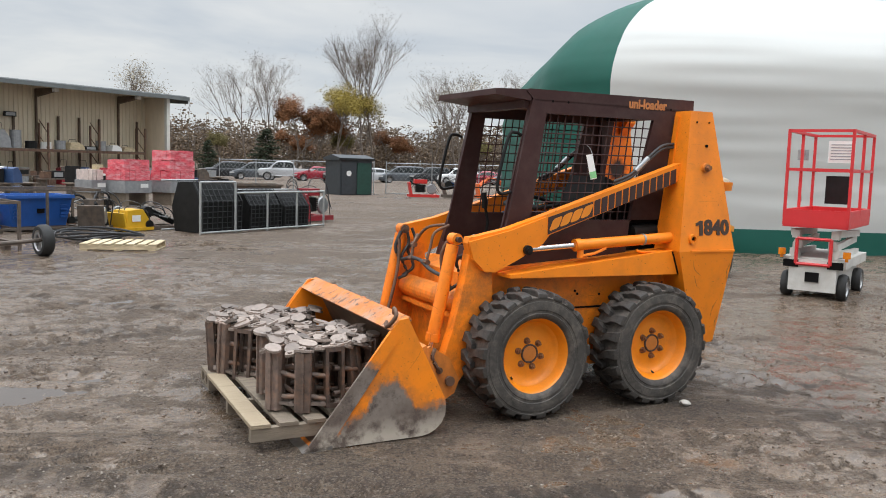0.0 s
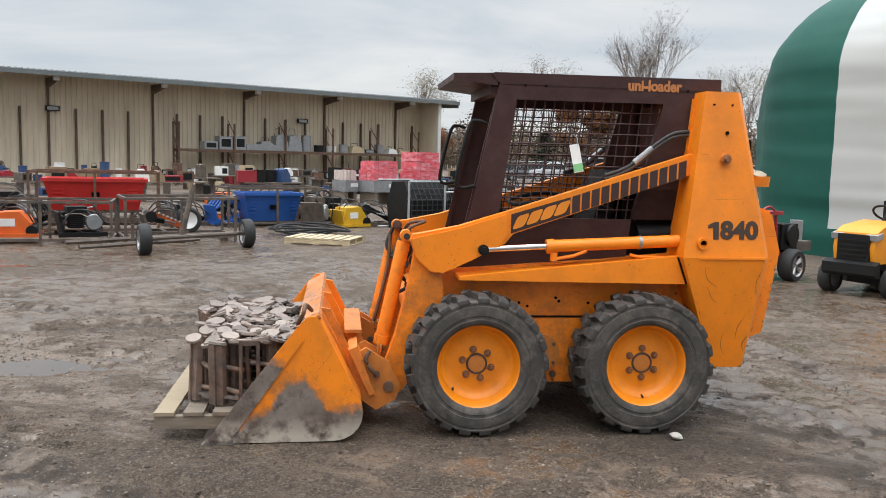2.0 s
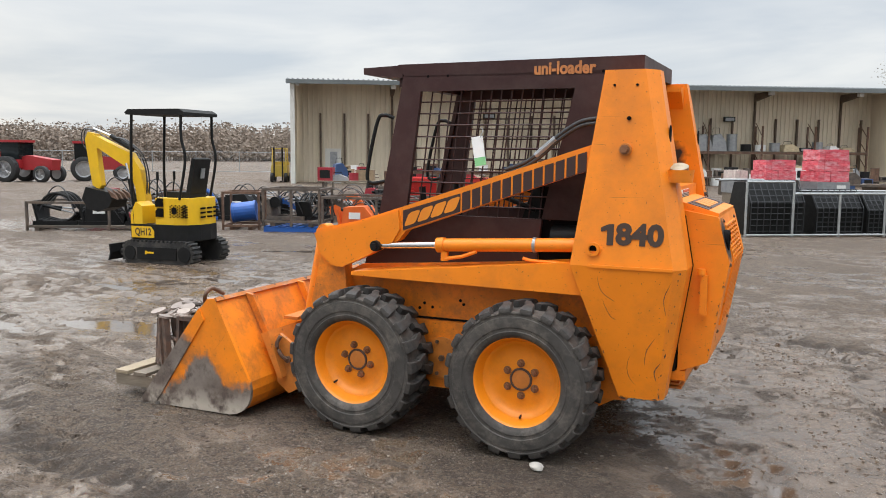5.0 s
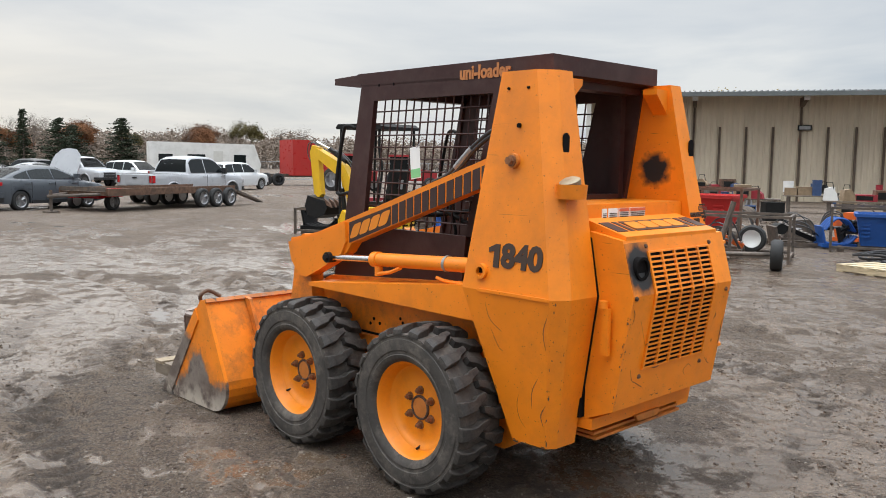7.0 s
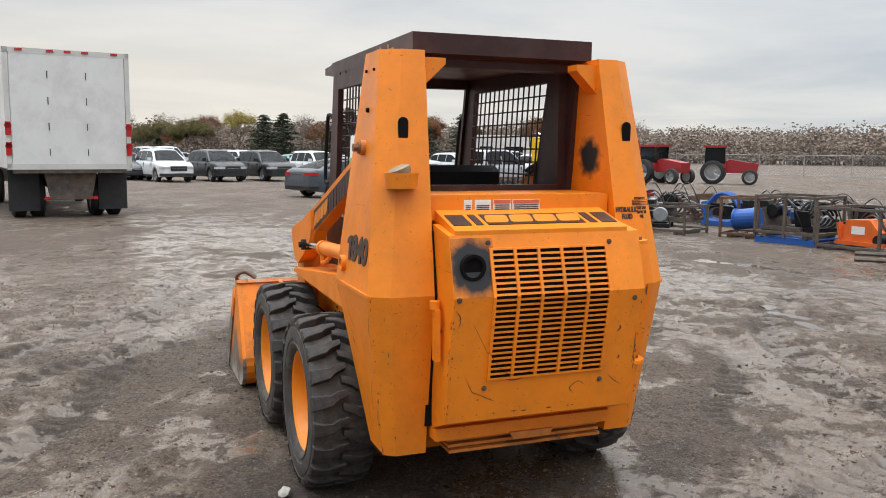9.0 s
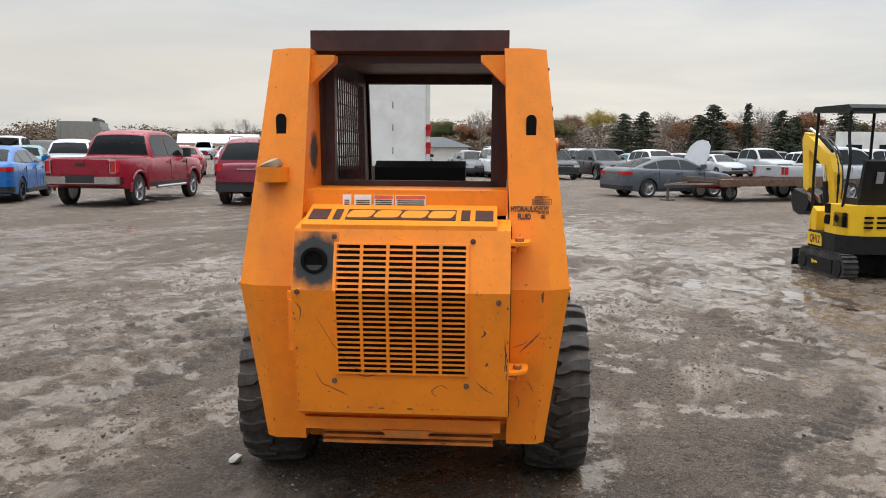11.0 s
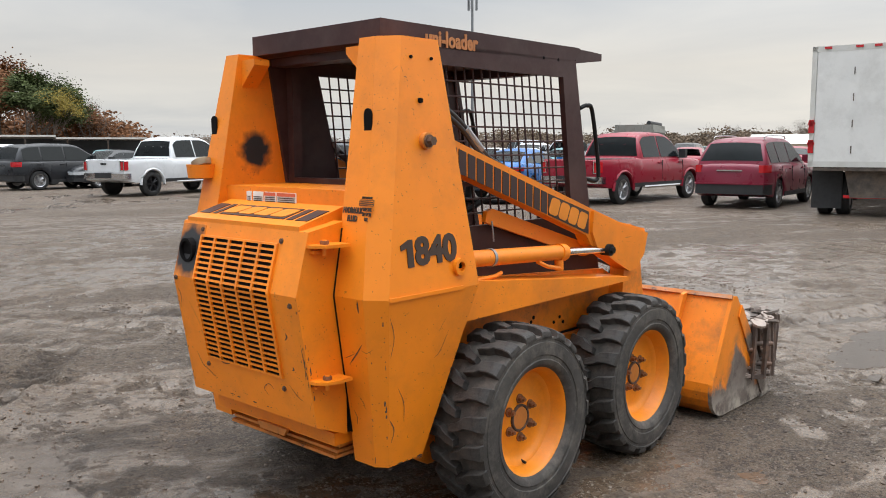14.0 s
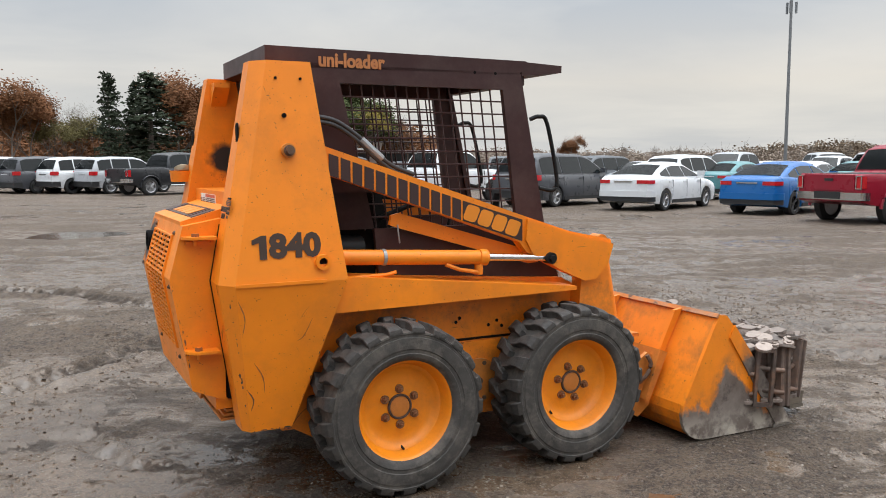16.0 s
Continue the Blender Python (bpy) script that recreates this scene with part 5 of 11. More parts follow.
def arm(s):
    bm, done = lp("lift_arm", M_ORANGE, "orange boom arm", 0.006)
    prism(bm, ARM, s * 0.475, s * 0.545)
    la = done()
    bm, done = lp("arm_plate", M_ORANGE, "", 0.006, seg=2)
    prism(bm, [(0.31, 1.19), (0.30, 1.085), (0.345, 1.010), (0.51, 0.922), (0.67, 0.850), (0.745, 0.858), (0.822, 0.933), (0.855, 1.04), (0.576, 1.105)], s * 0.545, s * 0.562)
    done(la)
    # brown stripe with orange ribs, and the block mark
    d = Vector((-0.77 - 0.29, 1.487 - 1.135)).normalized()

    def on(u, v):  # u back along the arm from the front of the stripe, v across
        return (0.285 + d.x * u + d.y * v * 0, 1.130 - 0.0 + d.y * u + v)
    L_ = 1.10
    bm = bm_new()
    mk = 0.36
    prism(bm, [on(0.0, -0.052), on(mk, -0.050), on(mk, 0.048), on(0.0, 0.058)], s * 0.545, s * 0.5485)
    u = mk + 0.012
    while u < L_ - 0.03:
        prism(bm, [on(u, -0.050), on(u + 0.048, -0.050), on(u + 0.048, 0.048), on(u, 0.048)], s * 0.545, s * 0.5485)
        u += 0.060
    part("stripe", bm, M_DECALB, la, "dark brown decal stripe")
    bm = bm_new()
    mark(bm, 0.325, 0.080, 0.10, 0.009)
    c = on(0.185, 0.0)
    a = math.atan2(-d.y, -d.x)
    if s > 0:
        r = Matrix(((-math.cos(a), -math.sin(a) * -1, 0, c[0]), (0, 0, 1, s * 0.5475), (-math.sin(a), math.cos(a), 0, c[1]), (0, 0, 0, 1)))
    else:
        r = Matrix(((math.cos(a), -math.sin(a), 0, c[0]), (0, 0, -1, s * 0.5475), (math.sin(a), math.cos(a), 0, c[1]), (0, 0, 0, 1)))
    turned(bm, r)
    part("mark", bm, M_DECALO, la, "plain orange block mark")
    bm = bm_new()
    cyl(bm, (0.445, s * 0.53, 0.985), (0.445, s * 0.585, 0.985), 0.030, 16)
    cyl(bm, (0.445, s * 0.58, 0.985), (0.445, s * 0.60, 0.985), 0.018, 6)
    part("arm_pin", bm, M_BLACK, la)
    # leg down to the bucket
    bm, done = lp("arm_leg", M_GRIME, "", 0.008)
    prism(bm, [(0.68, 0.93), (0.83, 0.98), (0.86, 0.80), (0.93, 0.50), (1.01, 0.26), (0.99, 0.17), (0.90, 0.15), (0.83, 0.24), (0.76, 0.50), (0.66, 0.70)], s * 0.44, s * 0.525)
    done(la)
    # lift cylinder
    bm, done = lp("lift_cylinder", M_ORANGE, "", 0.004, 40)
    cyl(bm, (0.055, s * 0.545, 1.008), (-0.72, s * 0.545, 1.048), 0.036, 20)
    cyl(bm, (0.075, s * 0.545, 1.006), (0.03, s * 0.545, 1.010), 0.041, 20)
    cyl(bm, (0.03, s * 0.55, 0.975), (0.03, s * 0.55, 0.925), 0.022, 12)
    tube(bm, [(0.03, s * 0.56, 0.935), (-0.08, s * 0.565, 0.955), (-0.16, s * 0.565, 0.985)], 0.010, 8)
    tube(bm, [(-0.42, s * 0.56, 0.965), (-0.47, s * 0.56, 0.955), (-0.74, s * 0.56, 0.95)], 0.009, 8)
    lc = done(la)
    bm = bm_new()
    cyl(bm, (0.06, s * 0.545, 1.008), (0.44, s * 0.545, 0.986), 0.019, 16)
    part("rod", bm, M_CHROME, lc, "bright polished rod", smooth=40)
    bm = bm_new()
    lathe(bm, [(0.037, -0.008), (0.040, -0.008), (0.040, 0.008), (0.037, 0.008)], 20, closed=True)
    turned(bm, Matrix.Translation((-0.48, s * 0.545, 1.036)) @ pose(0, 0, 0, 0, 0, 90))
    part("clamp", bm, M_GREY, lc)
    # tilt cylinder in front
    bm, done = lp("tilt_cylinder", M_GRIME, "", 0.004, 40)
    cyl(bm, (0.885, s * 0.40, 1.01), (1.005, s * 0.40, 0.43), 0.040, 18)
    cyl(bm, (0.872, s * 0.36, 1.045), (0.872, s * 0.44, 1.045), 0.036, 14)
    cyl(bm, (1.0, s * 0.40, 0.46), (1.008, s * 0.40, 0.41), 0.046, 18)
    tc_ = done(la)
    bm = bm_new()
    cyl(bm, (1.005, s * 0.40, 0.43), (1.035, s * 0.40, 0.27), 0.018, 14)
    part("rod", bm, M_CHROME, tc_, smooth=40)
    bm = bm_new()
    cyl(bm, (0.872, s * 0.34, 1.045), (0.872, s * 0.47, 1.045), 0.018, 10)
    tube(bm, arc_pts([(0.86, s * 0.37, 1.06), (0.84, s * 0.36, 0.95), (0.90, s * 0.34, 0.85), (0.86, s * 0.33, 0.74), (0.92, s * 0.35, 0.70)], 6), 0.011, 7)
    tube(bm, arc_pts([(0.80, s * 0.40, 1.05), (0.78, s * 0.38, 0.96), (0.84, s * 0.37, 0.90), (0.80, s * 0.36, 0.78), (0.88, s * 0.36, 0.72)], 6), 0.011, 7)
    part("hose", bm, M_HOSE, tc_, smooth=60)
    # hose from the tower along the arm
    bm = bm_new()
    for q in (0.0, 0.022):
        tube(bm, arc_pts([(-0.80, s * 0.455, 1.69 - q), (-0.68, s * 0.46, 1.67 - q), (-0.57, s * 0.47, 1.60 - q), (-0.50, s * 0.47, 1.535 - q), (-0.44, s * 0.47, 1.49 - q), (-0.38, s * 0.465, 1.455 - q), (-0.28, s * 0.46, 1.42 - q)], 6), 0.011, 8)
    hs = part("hose", bm, M_HOSE, la, smooth=60)
    bm = bm_new()
    cyl(bm, (-0.555, s * 0.47, 1.585), (-0.45, s * 0.47, 1.495), 0.018, 10)
    part("fitting", bm, M_GREY, hs)


both(arm)
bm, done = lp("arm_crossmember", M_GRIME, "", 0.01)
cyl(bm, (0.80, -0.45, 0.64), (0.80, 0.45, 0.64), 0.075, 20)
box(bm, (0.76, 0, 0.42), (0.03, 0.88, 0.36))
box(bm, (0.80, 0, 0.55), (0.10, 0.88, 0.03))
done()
# steel lines and hoses between the knees of the arms, with a tee
for pts, r_ in (([(0.90, -0.36, 1.03), (0.94, -0.36, 0.92), (0.91, -0.33, 0.84), (0.89, -0.22, 0.86), (0.89, -0.05, 0.86), (0.90, 0.12, 0.82), (0.90, 0.30, 0.80)], 0.013),
                ([(0.89, -0.20, 0.86), (0.86, -0.23, 0.95), (0.80, -0.30, 1.01)], 0.012), ([(0.86, -0.23, 0.95), (0.82, -0.12, 1.07), (0.72, -0.04, 1.10)], 0.010),
                ([(0.72, 0.02, 1.10), (0.83, 0.03, 1.05), (0.86, 0.03, 0.95), (0.89, 0.04, 0.86)], 0.010), ([(0.90, 0.36, 1.03), (0.93, 0.34, 0.94), (0.92, 0.33, 0.80), (0.96, 0.33, 0.62), (1.00, 0.34, 0.42)], 0.012),
                ([(0.92, -0.34, 0.98), (0.93, -0.33, 0.80), (0.97, -0.33, 0.60), (1.02, -0.34, 0.40)], 0.012)):
    bm = bm_new()
    tube(bm, arc_pts(pts, 5), r_, 8)
    part("hydraulic_line", bm, M_HOSE if r_ > 0.0125 else M_RUST, loader, smooth=60)
for c_ in ((0.89, -0.20, 0.86), (0.86, -0.23, 0.95), (0.89, 0.04, 0.86)):
    bm = bm_new()
    cyl(bm, (c_[0], c_[1] - 0.024, c_[2]), (c_[0], c_[1] + 0.024, c_[2]), 0.019, 6)
    part("line_fitting", bm, M_RUST, loader)
for s in (1, -1):
    bm = bm_new()
    cyl(bm, (0.872, s * 0.345, 1.045), (0.872, s * 0.358, 1.045), 0.030, 14)
    cyl(bm, (0.872, s * 0.335, 1.045), (0.872, s * 0.347, 1.045), 0.019, 6)
    part("knee_pin", bm, M_RUST, loader)
    # dark strip that paints the shadow in the slit where side cover meets tower
    bm = bm_new()
    prism(bm, [(-0.688, 0.958), (-0.700, 0.958), (-0.764, 0.80), (-0.748, 0.80)], s * 0.600, s * 0.6075)
    part("cover_gap", bm, M_DARK, loader)
bm, done = lp("level_link", M_ORANGE, "orange levelling link", 0.006)
prism(bm, [(-0.40, 1.225), (-0.36, 1.235), (0.40, 1.015), (0.44, 0.955), (0.38, 0.95), (-0.37, 1.165), (-0.41, 1.18)], -0.462, -0.440)
done()
bm = bm_new()
tube(bm, [(-0.37, -0.465, 1.18), (-0.365, -0.47, 1.12), (-0.36, -0.468, 1.09)], 0.004, 6)
part("cotter", bm, M_GREY, loader)

# bucket
BW = 0.825
BUCK = [(1.93, -0.030), (1.275, -0.024), (1.225, -0.014), (1.182, 0.008), (1.148, 0.042), (1.128, 0.085), (1.122, 0.132), (1.130, 0.180), (1.37, 0.655)]
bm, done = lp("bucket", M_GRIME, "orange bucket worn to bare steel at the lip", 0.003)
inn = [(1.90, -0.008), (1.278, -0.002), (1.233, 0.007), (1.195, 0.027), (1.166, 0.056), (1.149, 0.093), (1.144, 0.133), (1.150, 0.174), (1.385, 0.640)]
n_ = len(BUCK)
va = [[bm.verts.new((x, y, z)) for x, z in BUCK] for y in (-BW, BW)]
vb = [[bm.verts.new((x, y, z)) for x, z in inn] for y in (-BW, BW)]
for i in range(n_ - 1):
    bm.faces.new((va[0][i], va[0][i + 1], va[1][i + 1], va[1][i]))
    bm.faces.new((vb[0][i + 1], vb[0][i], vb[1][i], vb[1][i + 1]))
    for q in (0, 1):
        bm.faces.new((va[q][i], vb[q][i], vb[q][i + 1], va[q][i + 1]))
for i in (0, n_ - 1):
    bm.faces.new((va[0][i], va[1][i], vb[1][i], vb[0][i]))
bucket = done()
bm, done = lp("liner", mat("rusty_liner", (0.15, 0.095, 0.065), 0.6, metal=0.2, var=0.35, scale=5, bump=0.2, dirt=(0.08, 0.05, 0.04), dirt_amt=0.6), "dull worn steel lining", 0.0)
for i in range(n_ - 1):
    a, b = inn[i], inn[i + 1]
    nrm = Vector((b[1] - a[1], -(b[0] - a[0]))).normalized() * 0.004
    if nrm.y < 0 and i == 0:
        nrm = -nrm
    verts_faces(bm, [(a[0] + abs(nrm.x), -BW + 0.03, a[1] + abs(nrm.y)), (a[0] + abs(nrm.x), BW - 0.03, a[1] + abs(nrm.y)), (b[0] + abs(nrm.x), BW - 0.03, b[1] + abs(nrm.y)), (b[0] + abs(nrm.x), -BW + 0.03, b[1] + abs(nrm.y))], [(0, 1, 2, 3)])
done(bucket)
bm, done = lp("top_lip", M_LIP, "scuffed pale top lip", 0.006)
prism(bm, [(1.36, 0.660), (1.345, 0.640), (1.455, 0.575), (1.475, 0.592)], -BW - 0.008, BW + 0.008)
done(bucket)


def worn_material(name, stops, x0, x1, zmax):
    """Orange paint worn to grey-brown steel below a ragged line; stops give the line's height along x."""
    m = M_ORANGE.copy()
    m.name = name
    nt, ln = m.node_tree.nodes, m.node_tree.links
    b = nt["Principled BSDF"]
    src = b.inputs["Base Color"].links[0].from_socket
    tc = nt.new("ShaderNodeTexCoord")
    sp = nt.new("ShaderNodeSeparateXYZ")
    ln.new(tc.outputs["Object"], sp.inputs[0])

    def rng_(v, a, c, lo=0.0, hi=1.0):
        r = nt.new("ShaderNodeMapRange")
        for k, q in (("From Min", a), ("From Max", c), ("To Min", lo), ("To Max", hi)):
            r.inputs[k].default_value = q
        ln.new(v, r.inputs["Value"])
        return r.outputs["Result"]

    def nz(scale, detail=6.0, st=(1, 1, 1), rg=0.65):
        mp = nt.new("ShaderNodeMapping")
        mp.inputs["Scale"].default_value = st
        ln.new(tc.outputs["Object"], mp.inputs[0])
        n = nt.new("ShaderNodeTexNoise")
        n.inputs["Scale"].default_value, n.inputs["Detail"].default_value, n.inputs["Roughness"].default_value = scale, detail, rg
        ln.new(mp.outputs[0], n.inputs["Vector"])
        return n.outputs["Fac"]

    def ma(op, a, c, d=None):
        n = nt.new("ShaderNodeMath")
        n.operation = op
        for i, q in enumerate((a, c, d)):
            if q is None:
                continue
            if isinstance(q, float):
                n.inputs[i].default_value = q
            else:
                ln.new(q, n.inputs[i])
        return n.outputs[0]

    def mx(f, a, c):
        x = nt.new("ShaderNodeMixRGB")
        ln.new(f, x.inputs[0])
        for k, q in ((1, a), (2, c)):
            if isinstance(q, tuple):
                x.inputs[k].default_value = (*q, 1)
            else:
                ln.new(q, x.inputs[k])
        return x.outputs[0]
    cr = nt.new("ShaderNodeValToRGB")
    els = cr.color_ramp.elements
    while len(els) < len(stops):
        els.new(0.5)
    for e, (x, z) in zip(els, sorted(((x - x0) / (x1 - x0), z / zmax) for x, z in stops)):
        e.position, e.color = x, (z, z, z, 1)
    ln.new(rng_(sp.outputs["X"], x0, x1), cr.inputs[0])
    line = ma("MULTIPLY", cr.outputs[0], zmax)
    over = ma("SUBTRACT", sp.outputs["Z"], line)
    over = ma("MULTIPLY_ADD", nz(5.0), 0.30, ma("SUBTRACT", over, 0.15))
    over = ma("MULTIPLY_ADD", nz(26.0, 5.0, (1, 1, 0.35)), 0.07, ma("SUBTRACT", over, 0.035))
    bare = rng_(over, 0.024, -0.020)
    scuff = ma("MULTIPLY", rng_(over, 0.14, -0.02), rng_(nz(9.0, 7.0), 0.44, 0.60))
    steel = mx(rng_(nz(4.0), 0.35, 0.65), (0.125, 0.092, 0.076), (0.245, 0.208, 0.178))
    steel = mx(rng_(nz(11.0, 8.0, (1, 1, 1), 0.75), 0.50, 0.66), steel, (0.060, 0.043, 0.036))
    steel = mx(ma("MULTIPLY", rng_(sp.outputs["Z"], 0.12, 0.0), rng_(nz(8.0), 0.40, 0.54)), steel, (0.47, 0.41, 0.34))
    col = mx(ma("MULTIPLY", scuff, 0.75), src, (0.20, 0.105, 0.055))
    col = mx(bare, col, steel)
    ln.new(col, b.inputs["Base Color"])
    return m


M_CHEEK = worn_material("worn_bucket_cheek", ((1.12, 0.16), (1.22, 0.15), (1.31, 0.12), (1.36, 0.21), (1.43, 0.33), (1.54, 0.25), (1.66, 0.14), (1.82, 0.02)), 1.10, 1.96, 0.6)
M_CUTTER = worn_material("worn_cutter", ((1.40, 0.34), (1.6, 0.42), (1.96, 0.60)), 1.10, 1.96, 0.6)
for s in (1, -1):
    bm, done = lp("side_plate", M_CHEEK, "orange bucket cheek, scuffed bare below", 0.004)
    prism(bm, [(1.93, -0.032)] + [(x - 0.003, z - 0.003) for x, z in BUCK[1:]] + [(1.42, 0.645), (1.475, 0.58)], s * (BW - 0.012), s * (BW + 0.010))
    sp = done(bucket)
    bm, done = lp("side_cutter", M_CUTTER, "worn steel cutting edge", 0.003)
    prism(bm, [(1.955, -0.034), (1.83, -0.034), (1.44, 0.52), (1.475, 0.588)], s * (BW + 0.006), s * (BW + 0.020))
    done(bucket)
bm, done = lp("cutting_edge", M_STEEL, "worn steel lip", 0.004)
prism(bm, [(1.97, -0.036), (1.80, -0.036), (1.80, -0.016), (1.90, -0.014)], -BW - 0.02, BW + 0.02)
done(bucket)
for y in (-0.55, 0.0, 0.55):
    bm, done = lp("rib", M_GRIME, "", 0.005)
    prism(bm, [(1.355, 0.65), (1.12, 0.20), (1.085, 0.20), (1.30, 0.64)], y - 0.012, y + 0.012)
    done(bucket)
for s in (1, -1):
    bm, done = lp("bucket_ear", M_DORANGE, "", 0.006)
    prism(bm, [(1.21, 0.36), (1.12, 0.12), (1.04, 0.06), (0.93, 0.12), (0.90, 0.20), (0.97, 0.34), (1.10, 0.42)], s * 0.36, s * 0.385)
    prism(bm, [(1.21, 0.36), (1.12, 0.12), (1.04, 0.06), (0.93, 0.12), (0.90, 0.20), (0.97, 0.34), (1.10, 0.42)], s * 0.545, s * 0.57)
    done(bucket)
    bm = bm_new()
    cyl(bm, (0.97, s * 0.33, 0.20), (0.97, s * 0.585, 0.20), 0.020, 12)
    cyl(bm, (0.97, s * 0.57, 0.20), (0.97, s * 0.592, 0.20), 0.030, 14)
    cyl(bm, (1.04, s * 0.34, 0.27), (1.04, s * 0.585, 0.27), 0.020, 12)
    tube(bm, arc_pts([(1.04, s * 0.585, 0.27), (1.07, s * 0.60, 0.30), (1.10, s * 0.60, 0.36), (1.08, s * 0.59, 0.41)], 4), 0.012, 7)
    part("bucket_pin", bm, M_RUST, bucket)
bm, done = lp("attach_plate", M_DORANGE, "", 0.006)
prism(bm, [(1.20, 0.42), (1.08, 0.16), (1.05, 0.17), (1.15, 0.44)], -0.62, 0.62)
box(bm, (1.17, 0, 0.47), (0.10, 0.70, 0.02))
done(bucket)
bm = bm_new()
tube(bm, arc_pts([(1.40, BW - 0.12, 0.66), (1.43, BW - 0.05, 0.70), (1.44, BW + 0.0, 0.665), (1.47, BW - 0.05, 0.60), (1.44, BW - 0.13, 0.61)], 5), 0.012, 8)
part("shackle", bm, M_RUST, bucket, "bent steel shackle on the lip", smooth=60)

# writing
for s in (1, -1):
    if s > 0:
        side = lambda x, y, z: Matrix(((-1, 0, 0, x), (0, 0, 1, y), (0, 1, 0, z), (0, 0, 0, 1)))
    else:
        side = lambda x, y, z: Matrix(((1, 0, 0, x), (0, 0, -1, y), (0, 1, 0, z), (0, 0, 0, 1)))
    words("lettering", "uni-loader", 0.088, side(-0.575, s * 0.4165, 1.945), M_DECALU, roof, 0.002, 0.0, 0.0030, 0.90)
    tilt = math.atan2(0.668 - 0.565, 1.915 - 0.962)
    mnum = side(-0.985, s * (0.668 - (1.115 - 0.962) * math.tan(tilt) + 0.001), 1.118) @ pose(0, 0, 0, -math.degrees(tilt), 0, 0)
    words("number_mark", "840", 0.140, mnum @ Matrix.Translation((0.050, 0, 0)), M_DECALK, loader, 0.003, 0.0, 0.0062, 1.08)
    bm = bm_new()
    prism(bm, [(-0.075, -0.050), (-0.075, 0.052), (-0.098, 0.052), (-0.138, 0.034), (-0.138, 0.014), (-0.107, 0.022), (-0.107, -0.050)], 0.0, 0.003, "z")
    turned(bm, mnum)
    part("number_mark", bm, M_DECALK, loader)
rtilt = math.degrees(math.atan2(0.18, 0.953))
rear = lambda y, z: Matrix(((0, 0, -1, -1.0755 - (1.915 - z) / 0.953 * 0.18 - 0.001), (-1, 0, 0, y), (0, 1, 0, z), (0, 0, 0, 1))) @ pose(0, 0, 0, -rtilt, 0, 0)
words("lettering", "HYDRAULIC\nFLUID", 0.030, rear(-0.482, 1.262), M_DECALK, loader, 0.002, 0.0, 0.0010, 0.66)
words("lettering", "USE SAE\n10 W 30\nOIL", 0.018, rear(-0.556, 1.265), M_DECALK, loader, 0.002, 0.0, 0.0004, 0.70)
words("lettering", "IMPORTANT", 0.012, rear(-0.55, 1.325), M_DECALK, loader, 0.002, 0, 0, 0.8)
bm = bm_new()
for dx, dy, w, h in ((0, 0.010, 0.075, 0.002), (0, -0.010, 0.075, 0.002), (-0.0375, 0, 0.002, 0.02), (0.0375, 0, 0.002, 0.02), (0, 0.003, 0.065, 0.003), (0, -0.004, 0.065, 0.003)):
    box(bm, (dx, dy, 0.001), (w, h, 0.002))
turned(bm, rear(-0.55, 1.307))
part("label_bar", bm, M_DECALK, loader)
for y0, w, mt in ((0.235, 0.035, M_WHITE), (0.17, 0.07, M_WHITE), (0.085, 0.08, M_WHITE), (-0.025, 0.125, M_WHITE)):
    bm = bm_new()
    box(bm, (-1.1515, y0, 1.297), (0.004, w, 0.055))
    lab = part("warning_label", bm, mt, loader, "small white warning label")
    bm = bm_new()
    if w > 0.075:
        box(bm, (-1.155, y0, 1.316), (0.003, w - 0.006, 0.014))
        part("label_head", bm, M_REDLABEL, lab)
        bm = bm_new()
    for k in range(4):
        box(bm, (-1.155, y0, 1.278 + k * 0.008), (0.003, w - 0.014, 0.003))
    part("label_bar", bm, M_DECALK, lab)
# paper ticket hanging on the left screen, wire at the top
bm = bm_new()
box(bm, (0, 0, 0), (0.062, 0.002, 0.165))
turned(bm, Matrix.Translation((-0.115, 0.432, 1.515)) @ pose(0, 0, 0, 8, 10, 12))
tk = part("ticket", bm, M_WHITE, loader, "white and green paper ticket")
bm = bm_new()
box(bm, (0, 0.001, -0.055), (0.060, 0.003, 0.045))
turned(bm, Matrix.Translation((-0.115, 0.432, 1.515)) @ pose(0, 0, 0, 8, 10, 12))
part("ticket_band", bm, M_GREEN_L, tk)
bm = bm_new()
tube(bm, [(-0.12, 0.43, 1.59), (-0.125, 0.40, 1.63), (-0.10, 0.385, 1.66)], 0.002, 5)
part("wire", bm, M_GREY, tk)
# notice on the front of the cab, at the foot of the opening
nm_ = Matrix(((0, 0, 1, 0.580), (1, 0, 0, 0.20), (0, 1, 0, 0.985), (0, 0, 0, 1)))
bm = bm_new()
box(bm, (0, 0, 0), (0.20, 0.12, 0.004))
turned(bm, nm_)
nb_ = part("notice", bm, M_WHITE, loader, "white printed notice on the cab front")
words("lettering", "IMPORTANT", 0.022, nm_ @ Matrix.Translation((0, 0.045, 0.003)), M_DECALK, nb_, 0.001, 0, 0.0006, 0.9)
for k in range(6):
    bm = bm_new()
    box(bm, (0, 0.022 - 0.015 * k, 0.003), (0.17 - 0.02 * (k % 3), 0.005, 0.002))
    turned(bm, nm_)
    part("label_bar", bm, M_DECALK, nb_)

